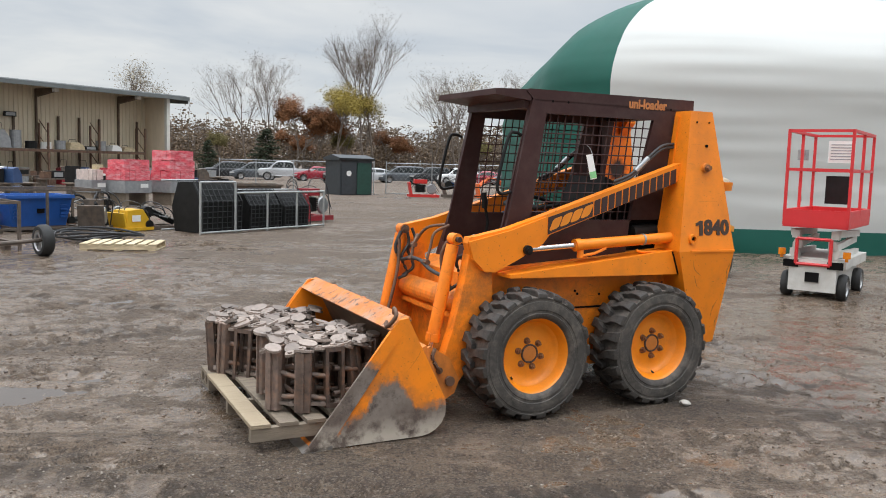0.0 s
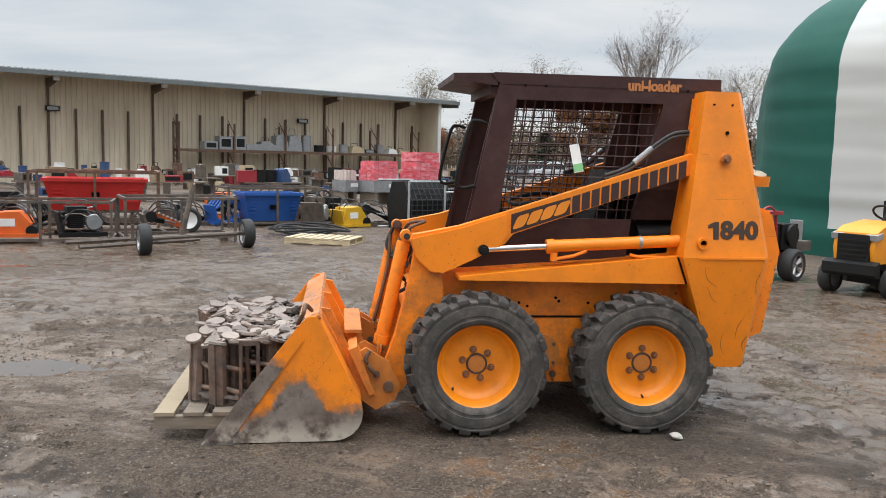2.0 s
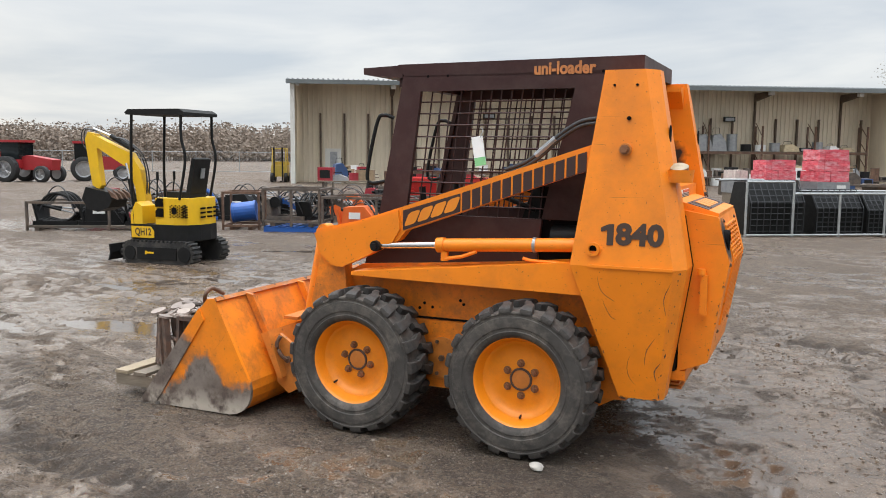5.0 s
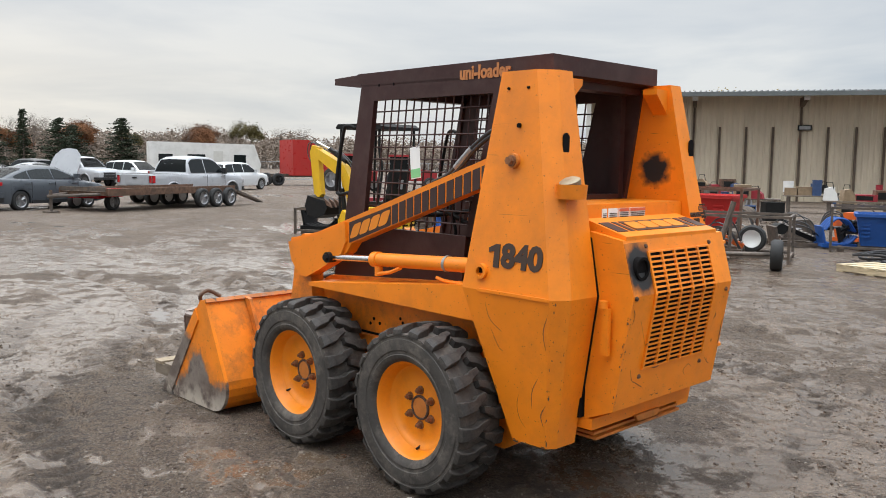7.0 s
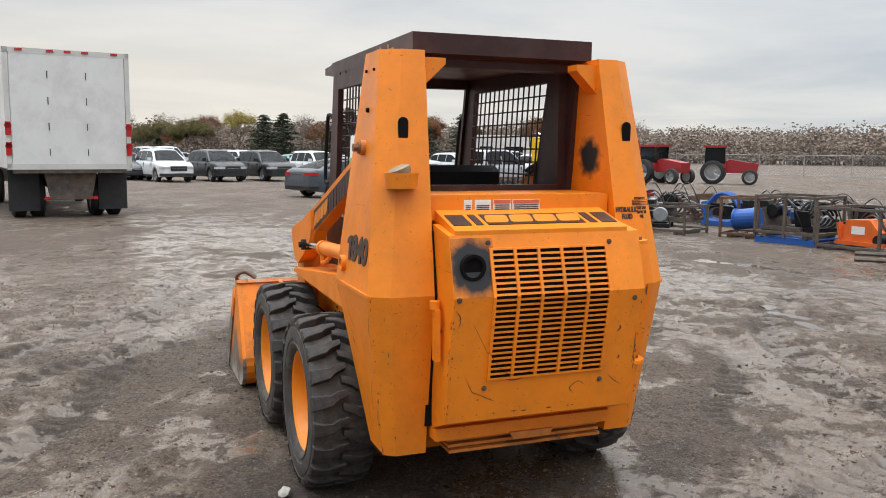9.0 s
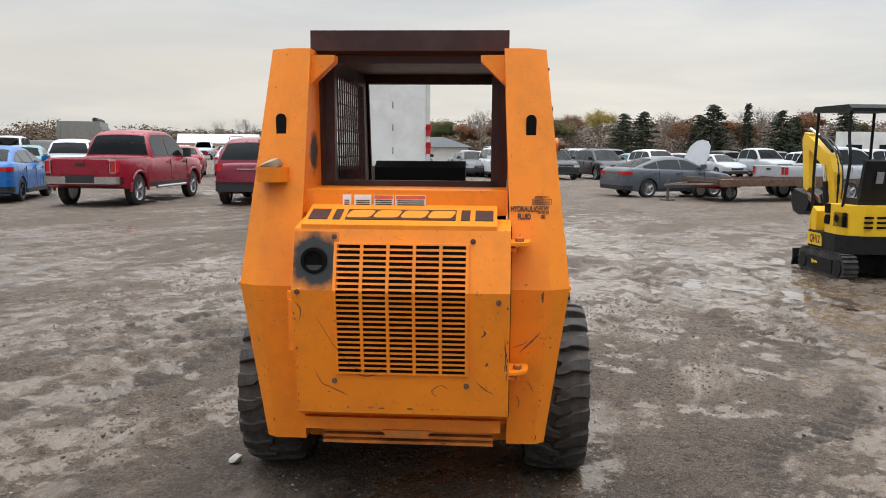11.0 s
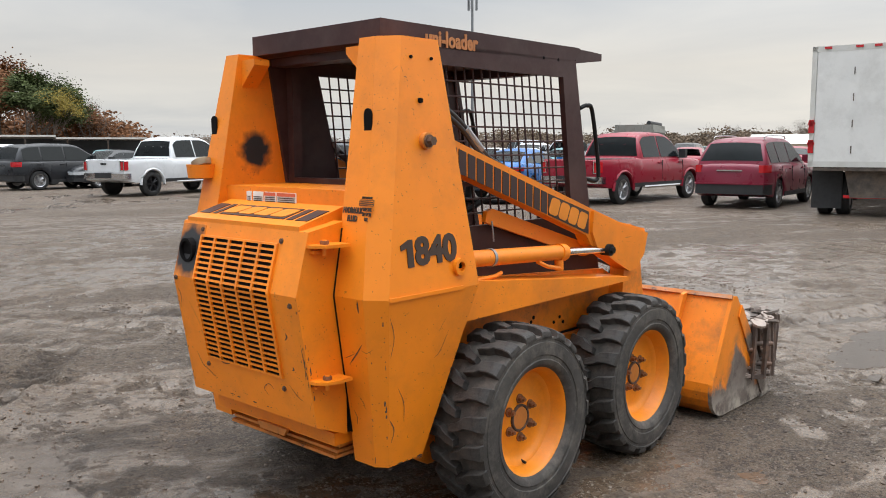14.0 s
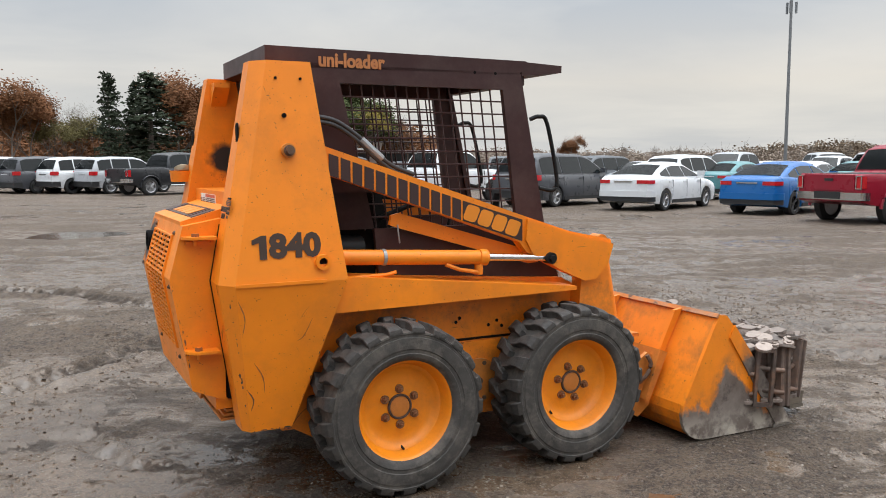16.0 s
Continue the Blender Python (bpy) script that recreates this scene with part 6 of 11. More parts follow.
# ---- vehicles ----
M_GLASSD = mat("dark_car_glass", (0.010, 0.013, 0.014), 0.08, var=0.1, bump=0.0, spec=0.28)
M_CTYRE = mat("car_tyre", (0.022, 0.022, 0.022), 0.75, var=0.2, bump=0.1)
M_ALLOY = mat("alloy_wheel", (0.42, 0.42, 0.43), 0.32, metal=0.8, var=0.1, bump=0.0)
M_ALLOYB = mat("black_wheel", (0.02, 0.02, 0.022), 0.35, metal=0.5, var=0.1, bump=0.0)
M_TAIL = mat("tail_light_red", (0.50, 0.015, 0.02), 0.15, var=0.1, bump=0.0, spec=0.6)
M_HEAD = mat("head_light_clear", (0.62, 0.64, 0.66), 0.10, metal=0.3, var=0.1, bump=0.0)
M_PLASTIC = mat("black_trim", (0.020, 0.020, 0.021), 0.6, var=0.2, bump=0.1)
M_CHR = mat("chrome_trim", (0.62, 0.63, 0.64), 0.15, metal=1.0, var=0.05, bump=0.0)
PAINTS = {}


def paint(key, col):
    if key not in PAINTS:
        PAINTS[key] = mat(key + "_car_paint", col, 0.30, var=0.05, scale=1.5, bump=0.0, coat=0.2, spec=0.35, dirt=tuple(0.7 * c + 0.025 for c in col), dirt_amt=0.3, dscale=1.2)
    return PAINTS[key]


P_RED = paint("dark_red", (0.27, 0.010, 0.026))
P_MAROON = paint("maroon", (0.19, 0.010, 0.030))
P_BLUE = paint("bright_blue", (0.006, 0.120, 0.37))
P_WHITE = paint("white", (0.68, 0.69, 0.70))
P_GREY = paint("dark_grey", (0.060, 0.062, 0.070))
P_SLATE = paint("slate_grey", (0.075, 0.085, 0.098))
P_BLACK = paint("black", (0.014, 0.015, 0.018))
P_SILVER = paint("silver", (0.42, 0.43, 0.45))
P_TEAL = paint("teal", (0.10, 0.26, 0.28))
P_YEL = paint("yellow", (0.75, 0.60, 0.02))
WHEELM = {}


def wheel_meshes(r, w, dark):
    k = (r, w, dark)
    if k in WHEELM:
        return WHEELM[k]
    bm = bm_new()
    ri = r * 0.66
    lathe(bm, [(ri, -w / 2), (r * 0.88, -w / 2), (r, -w / 2 + 0.04), (r, w / 2 - 0.04), (r * 0.88, w / 2), (ri, w / 2)], 28, closed=True)
    t = bpy.data.meshes.new("tyre")
    finish(bm, t, 40)
    t.materials.append(M_CTYRE)
    bm = bm_new()
    lathe(bm, [(0, 0.0), (ri * 0.82, 0.0), (ri * 0.90, w / 2 - 0.02), (ri, w / 2 - 0.005), (ri + 0.004, w / 2 - 0.02), (ri + 0.004, -w / 2 + 0.02), (0, -w / 2 + 0.02)], 28)
    for q in range(5):
        a = q * 2 * math.pi / 5
        for da in (-0.16, 0.16):
            c0 = Vector((math.cos(a + da * 0.5) * ri * 0.16, w / 2 - 0.045, math.sin(a + da * 0.5) * ri * 0.16))
            c1 = Vector((math.cos(a + da) * ri * 0.92, w / 2 - 0.030, math.sin(a + da) * ri * 0.92))
            tube(bm, [c0, c1], 0.017, 5)
    lathe(bm, [(0, w / 2 - 0.03), (ri * 0.2, w / 2 - 0.03), (ri * 0.22, w / 2 - 0.06), (0, w / 2 - 0.06)], 12)
    a_ = bpy.data.meshes.new("rim")
    finish(bm, a_, 35)
    a_.materials.append(M_ALLOYB if dark else M_ALLOY)
    WHEELM[k] = (t, a_)
    return WHEELM[k]


def add_wheel(parent, x, y, r, w, dark=False, name="wheel"):
    t, a_ = wheel_meshes(r, w, dark)
    o = new(name, t)
    o.parent = parent
    o.matrix_basis = pose(x, y, r - 0.01) @ (Matrix.Identity(4) if y > 0 else pose(0, 0, 0, 0, 0, 180))
    q = new("rim", a_)
    q.parent = o


CARS = {
    # length, width, wheelbase, wheel radius, deck line, glasshouse, side window cuts, tumblehome
    "sedan": dict(L=4.85, W=1.85, wb=2.82, r=0.335, deck=[(-2.42, 0.93), (-2.36, 1.01), (-2.15, 1.06), (-1.6, 1.06), (0.95, 0.99), (1.6, 0.92), (2.10, 0.82), (2.34, 0.70), (2.42, 0.58)],
                  house=[(-2.08, 1.05), (-1.55, 1.24), (-1.02, 1.39), (-0.5, 1.46), (0.0, 1.465), (0.32, 1.42), (0.8, 1.20), (1.30, 0.97)], cuts=[-1.62, -0.98, -0.02, 0.95], tumble=0.30, sill=0.22, rear=1, front=2),
    "suv": dict(L=4.75, W=1.90, wb=2.85, r=0.37, deck=[(-2.38, 0.98), (-2.32, 1.05), (-2.2, 1.10), (0.95, 1.08), (1.65, 1.04), (2.10, 0.95), (2.32, 0.80), (2.38, 0.66)],
                house=[(-2.30, 1.08), (-2.15, 1.36), (-1.98, 1.60), (-1.75, 1.68), (-0.9, 1.73), (0.05, 1.71), (0.36, 1.64), (0.8, 1.36), (1.22, 1.06)], cuts=[-2.0, -1.26, -0.32, 0.88], tumble=0.24, sill=0.27, rear=2, front=2),
    "van": dict(L=5.15, W=2.0, wb=3.0, r=0.35, deck=[(-2.57, 0.96), (-2.50, 1.05), (-2.4, 1.09), (1.25, 1.06), (1.85, 0.98), (2.30, 0.84), (2.50, 0.70), (2.57, 0.58)],
                house=[(-2.48, 1.07), (-2.34, 1.40), (-2.22, 1.62), (-1.98, 1.71), (-1.0, 1.75), (0.3, 1.72), (0.66, 1.64), (1.15, 1.36), (1.66, 1.04)], cuts=[-2.22, -1.10, 0.05, 1.28], tumble=0.24, sill=0.22, rear=2, front=2),
    "pickup": dict(L=5.90, W=2.02, wb=3.68, r=0.41, deck=[(-2.95, 1.16), (-2.90, 1.20), (-1.02, 1.20), (-0.98, 1.22), (1.25, 1.22), (1.45, 1.22), (2.55, 1.14), (2.82, 1.04), (2.95, 0.86)],
                   house=[(-0.98, 1.18), (-0.84, 1.58), (-0.72, 1.80), (-0.5, 1.89), (0.1, 1.925), (0.68, 1.90), (0.94, 1.82), (1.35, 1.48), (1.68, 1.20)], cuts=[-0.78, 0.18, 1.36], tumble=0.24, sill=0.44, rear=2, front=2),
}


def along_line(line, x):
    for (xa, za), (xb, zb) in zip(line, line[1:]):
        if x <= xb:
            return za + (zb - za) * (max(x, xa) - xa) / (xb - xa)
    return line[-1][1]


def loft(name, secs, material, parent, smooth=42):
    """Skins half sections (y, z), mirrored, placed along x, and closes the ends."""
    bm = bm_new()
    rows = []
    for x, pts in secs:
        full = [(y, z) for y, z in pts] + [(-y, z) for y, z in reversed(pts[1:-1])]
        rows.append([bm.verts.new((x, y, z)) for y, z in full])
    n = len(rows[0])
    for a, b in zip(rows, rows[1:]):
        for i in range(n):
            j = (i + 1) % n
            bm.faces.new((a[i], a[j], b[j], b[i]))
    bm.faces.new(rows[0])
    bm.faces.new(rows[-1][::-1])
    return part(name, bm, material, parent, smooth=smooth)


def vehicle(kind, m, material, name, label, category, group="", dark_rims=False, roof_rails=False, detail=True, hood_open=False):
    C = CARS[kind]
    L, W, wb, r, hp, cuts = C["L"], C["W"], C["wb"], C["r"], C["house"], C["cuts"]
    H = max(p[1] for p in hp)
    belt = along_line(C["deck"], 0.2) - 0.005
    sill = C["sill"]
    root = thing(name, m, label, category, group)
    xr, xf = -wb / 2 - (0.05 if kind == "pickup" else 0.0), wb / 2
    ra = r * 1.16

    def plan(x):
        e = max(0.0, (abs(x) - (L / 2 - 0.65)) / 0.65)
        return W / 2 * (1 - (0.20 if x > 0 else 0.12) * e ** 2.2)

    def under(x):
        z = sill + 0.10 * max(0.0, (abs(x) - (L / 2 - 0.5)) / 0.5)
        for xc in (xr, xf):
            d = abs(x - xc)
            if d < ra:
                z = max(z, r * 0.92 + math.sqrt(ra * ra - d * d))
        return z
    xs = {round(x, 3) for x, z in C["deck"]}
    for xc in (xr, xf):
        xs |= {round(xc + ra * math.cos(k * math.pi / 12), 3) for k in range(13)} | {round(xc - ra - 0.01, 3), round(xc + ra + 0.01, 3)}
    xs |= {round(-L / 2 + k * L / 14, 3) for k in range(15)}
    xs = sorted(x for x in xs if -L / 2 <= x <= L / 2)
    secs = []
    for x in xs:
        zb, zt, w = under(x), along_line(C["deck"], x), plan(x)
        end = 0.5 if x in (xs[0], xs[-1]) else 0.0
        zt -= 0.02 * end
        h = zt - zb
        if kind == "pickup" and x < -0.99:
            top = [(w * 0.985, zt - 0.05), (w * 0.95, zt), (w * 0.5, zt), (0, zt)]
        else:
            top = [(w * 0.955, zt - 0.05), (w * 0.885, zt + 0.005), (w * 0.55, zt + 0.028), (0, zt + 0.036)]
        lo = 0.97 if zb < sill + 0.15 else 0.995
        secs.append((x, [(0, zb), (w * lo, zb), (w * (lo + 0.02), zb + min(0.12, h * 0.2)), (w, zb + h * 0.45), (w * 0.99, zb + h * 0.72)] + top))
    body = loft("body", secs, material, root)

    # glasshouse: leaning sides, rounded cant rail, slightly crowned roof
    def yh(z):
        t = min(1.0, max(0.0, (z - belt) / (H - belt)))
        return W / 2 * 0.925 - C["tumble"] * t

    def crown(x, y):
        return 0.035 * (1 - (y / yh(H)) ** 2) * min(1.0, max(0.0, (along_line(hp, x) - belt) / 0.3))
    x0, x1 = hp[0][0], hp[-1][0]
    hx = sorted({p[0] for p in hp} | {round(x0 + (x1 - x0) * k / 18, 3) for k in range(19)})
    secs = []
    for x in hx:
        z = along_line(hp, x)
        zc = max(belt - 0.02, z - 0.07)
        q = 0.93 if x in (hx[0], hx[-1]) else 1.0
        secs.append((x, [(0, belt - 0.08), (yh(belt) * q, belt - 0.08), (yh(belt) * q, belt - 0.02), (yh(zc) * q, zc), ((yh(z) - 0.025) * q, z - 0.02), ((yh(z) - 0.09) * q, z + crown(x, yh(z) - 0.09)), (yh(z) * 0.45, z + crown(x, yh(z) * 0.45)), (0, z + crown(x, 0))]))
    cabin = loft("cabin", secs, material, root, 50)
    zb0 = belt + 0.035
    for s in (1, -1):
        for a, b in zip(cuts, cuts[1:]):
            a2, b2 = a + 0.03, b - 0.03
            tops = []
            for k in range(8):
                x = a2 + (b2 - a2) * k / 7
                tops.append((x, max(zb0 + 0.01, min(along_line(hp, x) - 0.085, H - 0.10))))
            poly = [(a2, zb0), (b2, zb0)] + tops[::-1]
            bm = bm_new()
            va = [bm.verts.new((x, s * (yh(z) - 0.004), z)) for x, z in poly]
            vb = [bm.verts.new((x, s * (yh(z) + 0.006), z)) for x, z in poly]
            bm.faces.new(vb)
            for i in range(len(poly)):
                j = (i + 1) % len(poly)
                bm.faces.new((va[i], va[j], vb[j], vb[i]))
            part("window", bm, M_GLASSD, cabin)

    def screen(nm, line):
        """A curved pane over the sloping part of the glasshouse."""
        bm = bm_new()
        rows = []
        for x, z in line:
            yw = yh(z) - 0.085
            rows.append([bm.verts.new((x, yw * k / 4, z + 0.010 + crown(x, yw * k / 4))) for k in range(-4, 5)])
        for a, b in zip(rows, rows[1:]):
            for i in range(8):
                bm.faces.new((a[i], a[i + 1], b[i + 1], b[i]))
        bmesh.ops.solidify(bm, geom=bm.faces[:], thickness=0.006)
        part(nm, bm, M_GLASSD, cabin, smooth=50)

    def cut_line(pts, f0, f1):
        (xa, _), (xb, _) = pts[0], pts[-1]
        out = []
        for k in range(6):
            x = xa + (xb - xa) * (f0 + (f1 - f0) * k / 5)
            out.append((x, along_line(hp, x)))
        return out
    screen("windscreen", cut_line(hp[-1 - C["front"]:], 0.02, 0.92))
    screen("rear_window", cut_line(hp[:C["rear"] + (2 if kind == "sedan" else 1)], 0.12, 0.93))
    for x in (xr, xf):
        for s in (1, -1):
            add_wheel(root, x, s * (W / 2 - 0.135), r, 0.24, dark_rims)
    # dark wells behind the wheels and the floor between them
    bm = bm_new()
    box(bm, (0, 0, sill + 0.16), (wb + 1.9 * ra, W - 0.62, 0.30))
    part("underbody", bm, M_PLASTIC, root)

    def wrap(nm, mt, end, y_in, reach, z0, z1, proud=0.012, s=0):
        """A strip round a corner (s = side) or across a whole end (s = 0) that follows the plan."""
        xe = end * (L / 2)
        half = [(xe + end * proud, y_in if s else 0.0)]
        for k in range(7):
            x = xe - end * reach * k / 6
            half.append((x + end * proud * (1 - k / 6), plan(x) + proud * min(1, k / 2) - (0.02 if k == 0 else 0)))
        line = [(x, s * y) for x, y in half] if s else [(x, y) for x, y in half[::-1]] + [(x, -y) for x, y in half[1:]]
        bm = bm_new()
        va = [[bm.verts.new((x, y, z)) for x, y in line] for z in (z0, z1)]
        vb = [[bm.verts.new((x - end * 0.05, y * 0.97, z)) for x, y in line] for z in (z0, z1)]
        n = len(line)
        for i in range(n - 1):
            bm.faces.new((va[0][i], va[0][i + 1], va[1][i + 1], va[1][i]))
            bm.faces.new((va[1][i], va[1][i + 1], vb[1][i + 1], vb[1][i]))
            bm.faces.new((va[0][i + 1], va[0][i], vb[0][i], vb[0][i + 1]))
        for i in (0, n - 1):
            bm.faces.new((va[0][i], va[1][i], vb[1][i], vb[0][i]))
        return part(nm, bm, mt, body, smooth=40)
    for s in (1, -1):
        if kind == "pickup":
            lens = wrap("tail_light", M_TAIL, -1, W / 2 - 0.24, 0.10, 0.86, 1.14, 0.020, s)
            bm = bm_new()
            yo, yi = W / 2 - 0.115, W / 2 - 0.255
            for c_, sz in (((-2.975, s * (yo + yi) / 2, 1.145), (0.02, 0.17, 0.022)), ((-2.975, s * (yo + yi) / 2, 0.855), (0.02, 0.17, 0.022)), ((-2.975, s * yo, 1.0), (0.02, 0.022, 0.30)), ((-2.975, s * yi, 1.0), (0.02, 0.022, 0.30))):
                box(bm, c_, sz)
            part("light_bezel", bm, M_CHR, lens)
        elif kind == "sedan":
            wrap("tail_light", M_TAIL, -1, W / 2 - 0.46, 0.30, 0.84, 0.945, 0.014, s)
        else:
            wrap("tail_light", M_TAIL, -1, W / 2 - 0.24, 0.26, 0.88, 1.06, 0.014, s)
        hz = {"sedan": 0.60, "suv": 0.76, "van": 0.68, "pickup": 0.86}[kind]
        wrap("head_light", M_HEAD, 1, W / 2 - 0.55, 0.34, hz - 0.06, hz + 0.07, 0.012, s)
        bm = bm_new()
        box(bm, (cuts[-1] - 0.10, s * (W / 2 + 0.05), belt + 0.12), (0.13, 0.20, 0.16 if kind != "pickup" else 0.26))
        bevel(bm, 0.04, 2)
        part("mirror", bm, material if kind != "pickup" else M_PLASTIC, body, smooth=40)
        if detail:
            for x in cuts[1:-1] + [cuts[-1]]:
                bm = bm_new()
                box(bm, (x - 0.16, s * (W / 2 - 0.004), belt - 0.13), (0.20, 0.03, 0.03))
                bevel(bm, 0.008)
                part("door_handle", bm, material, body)
            for x in cuts[1:]:
                bm = bm_new()
                box(bm, (x, s * (W / 2 - 0.010), (belt + sill + 0.12) / 2), (0.008, 0.024, belt - sill - 0.25))
                part("door_gap", bm, M_PLASTIC, body)
            bm = bm_new()
            box(bm, (0, s * (W / 2 - 0.02), sill + 0.06), (wb - 2.5 * r, 0.06, 0.11))
            bevel(bm, 0.02)
            part("sill_trim", bm, M_PLASTIC, body)
    gz_ = {"sedan": 0.56, "suv": 0.72, "van": 0.62, "pickup": 0.80}[kind]
    bm = bm_new()
    box(bm, (L / 2 - 0.005, 0, gz_), (0.05, W * 0.46, {"sedan": 0.14, "suv": 0.26, "van": 0.20, "pickup": 0.30}[kind]))
    bevel(bm, 0.02)
    gr = part("front_grille", bm, M_PLASTIC, body)
    bm = bm_new()
    box(bm, (L / 2 + 0.015, 0, gz_ + 0.02), (0.02, W * 0.40, 0.025))
    part("grille_bar", bm, M_CHR, gr)
    wrap("front_valance", M_PLASTIC, 1, 0, 0.30, sill + 0.06, sill + 0.20)
    if kind == "pickup":
        bp = wrap("rear_bumper", M_CHR, -1, 0, 0.16, 0.58, 0.76, 0.06)
        bm = bm_new()
        box(bm, (-3.015, 0, 0.69), (0.04, 0.72, 0.17))
        bevel(bm, 0.01)
        part("bumper_step", bm, M_PLASTIC, bp)
        for s in (1, -1):
            bm = bm_new()
            tube(bm, [(-0.9, s * (W / 2 + 0.03), 0.44), (1.1, s * (W / 2 + 0.03), 0.44)], 0.045, 8)
            part("step_bar", bm, M_CHR, root)
            for xc in (xr, xf):
                bm = bm_new()
                tube(bm, [(xc + (ra + 0.03) * math.cos(a), s * (W / 2 - 0.006), r * 0.92 + (ra + 0.03) * math.sin(a)) for a in [k * math.pi / 14 for k in range(15)]], 0.045, 6)
                part("wheel_arch", bm, material, root, smooth=60)
        bm = bm_new()
        box(bm, (-2.955, 0, 0.995), (0.03, W - 0.62, 0.37))
        bevel(bm, 0.012, 2)
        tg = part("tailgate", bm, material, root)
        bm = bm_new()
        box(bm, (-2.975, 0, 1.06), (0.02, 0.24, 0.06))
        bevel(bm, 0.008)
        part("tailgate_handle", bm, M_PLASTIC, tg)
        # added dark slab on the closed deck, in place of the shaded open bed
        bm = bm_new()
        box(bm, (-1.97, 0, 1.203), (1.78, W - 0.26, 0.012))
        part("bed_liner", bm, M_PLASTIC, root)
    else:
        rb = wrap("rear_valance", M_PLASTIC, -1, 0, 0.34, sill + 0.08, sill + (0.22 if kind == "sedan" else 0.32))
        wrap("bumper_cover", material, -1, 0, 0.34, sill + (0.22 if kind == "sedan" else 0.32), 0.62, 0.035)
        bm = bm_new()
        box(bm, (-L / 2 - 0.012, 0, 0.90 if kind == "sedan" else 0.93), (0.02, 0.62, 0.035))
        part("rear_strip", bm, M_CHR, body)
    if roof_rails:
        for s in (1, -1):
            bm = bm_new()
            tube(bm, arc_pts([(-1.75, s * 0.62, H - 0.04), (-1.6, s * 0.62, H + 0.04), (-0.2, s * 0.62, H + 0.05), (0.05, s * 0.62, H - 0.02)], 4), 0.018, 6)
            part("roof_rail", bm, M_CHR, cabin, smooth=60)
    if hood_open:
        bm = bm_new()
        prism(bm, [(0, -0.70), (0.5, -0.72), (0.9, -0.62), (1.12, -0.35), (1.17, 0), (1.12, 0.35), (0.9, 0.62), (0.5, 0.72), (0, 0.70)], 0.0, 0.035, "z")
        bevel(bm, 0.012)
        turned(bm, Matrix.Translation((1.05, 0, 1.02)) @ pose(0, 0, 0, 0, -68, 0))
        part("raised_hood", bm, P_SILVER, root, "raised grey hood")
    return root


def at(x, y, heading):
    return pose(x, y, gz(x, y), 0, 0, heading)


vehicle("pickup", at(-11.45, -11.06, 206), P_RED, "pickup_truck", "dark red crew-cab pickup truck with a closed tailgate", "truck")
vehicle("suv", at(-13.66, -8.19, 212), P_MAROON, "suv", "maroon suv with a chrome tailgate strip", "car", roof_rails=True)
vehicle("sedan", at(-9.74, -14.5, 222), P_BLUE, "sedan", "bright blue sedan with black wheels", "car", dark_rims=True)
vehicle("sedan", at(-6.6, -16.9, 228), P_WHITE, "sedan", "white sedan with red tail lights parked on gravel", "car")
vehicle("van", at(-3.58, -19.0, 226), P_GREY, "minivan", "dark grey minivan with alloy wheels", "van")
vehicle("sedan", at(-27.2, -0.4, 139), P_SLATE, "sedan", "slate grey sedan with its hood raised", "car", hood_open=True)
vehicle("suv", at(-39.0, -13.2, 43), P_WHITE, "suv", "white suv facing the yard", "car", roof_rails=True)
vehicle("suv", at(-41.0, -11.0, 43), P_BLACK, "suv", "black suv facing the yard", "car")
vehicle("suv", at(-42.9, -8.7, 43), P_BLACK, "suv", "glossy black suv with a chrome grille", "car")
vehicle("suv", at(-46.2, -6.4, 43), P_WHITE, "suv", "white suv parked in the back row", "car")
vehicle("pickup", at(-32.6, 4.6, 139), P_SILVER, "pickup_truck", "silver pickup truck behind the flatbed trailer", "truck")
vehicle("sedan", at(-43.6, -17.6, 215), P_WHITE, "sedan", "white sedan seen from behind", "car")
vehicle("sedan", at(-40.4, -16.0, 43), P_GREY, "sedan", "dark grey sedan facing the yard", "car")
vehicle("sedan", at(-38.6, -19.0, 43), P_BLACK, "sedan", "black sedan facing the yard", "car")
# row on the south side
for x, y, k, p, nm, lb in ((22.2, -32.1, "van", P_WHITE, "minivan", "white minivan with red tail lights"), (19.7, -31.6, "van", P_GREY, "minivan", "dark grey minivan in the south row"),
                           (17.9, -31.2, "suv", P_WHITE, "suv", "white suv with black wheels"), (16.0, -31.0, "suv", P_SILVER, "suv", "silver suv in the south row"),
                           (13.2, -29.4, "pickup", P_BLACK, "pickup_truck", "black pickup truck in the south row"), (11.6, -35.7, "suv", P_BLACK, "suv", "black boxy suv in the south row")):
    vehicle(k, at(x, y, 232), p, nm, lb, "truck" if k == "pickup" else ("van" if k == "van" else "car"), "south row of cars", dark_rims=(lb.startswith("white suv")))
vehicle("suv", at(6.7, -30.0, 218), P_WHITE, "suv", "pearl white suv with chrome wheels", "car", "south row of cars")
vehicle("suv", at(4.5, -26.8, 214), P_BLACK, "suv", "black suv with silver wheels", "car", "south row of cars")
vehicle("sedan", at(2.6, -27.6, 40), P_BLACK, "sedan", "black sedan beside the black suv", "car", "south row of cars")
vehicle("pickup", at(0.6, -21.2, 222), P_WHITE, "pickup_truck", "large white crew-cab pickup truck with black wheels", "truck", "south row of cars", dark_rims=True)

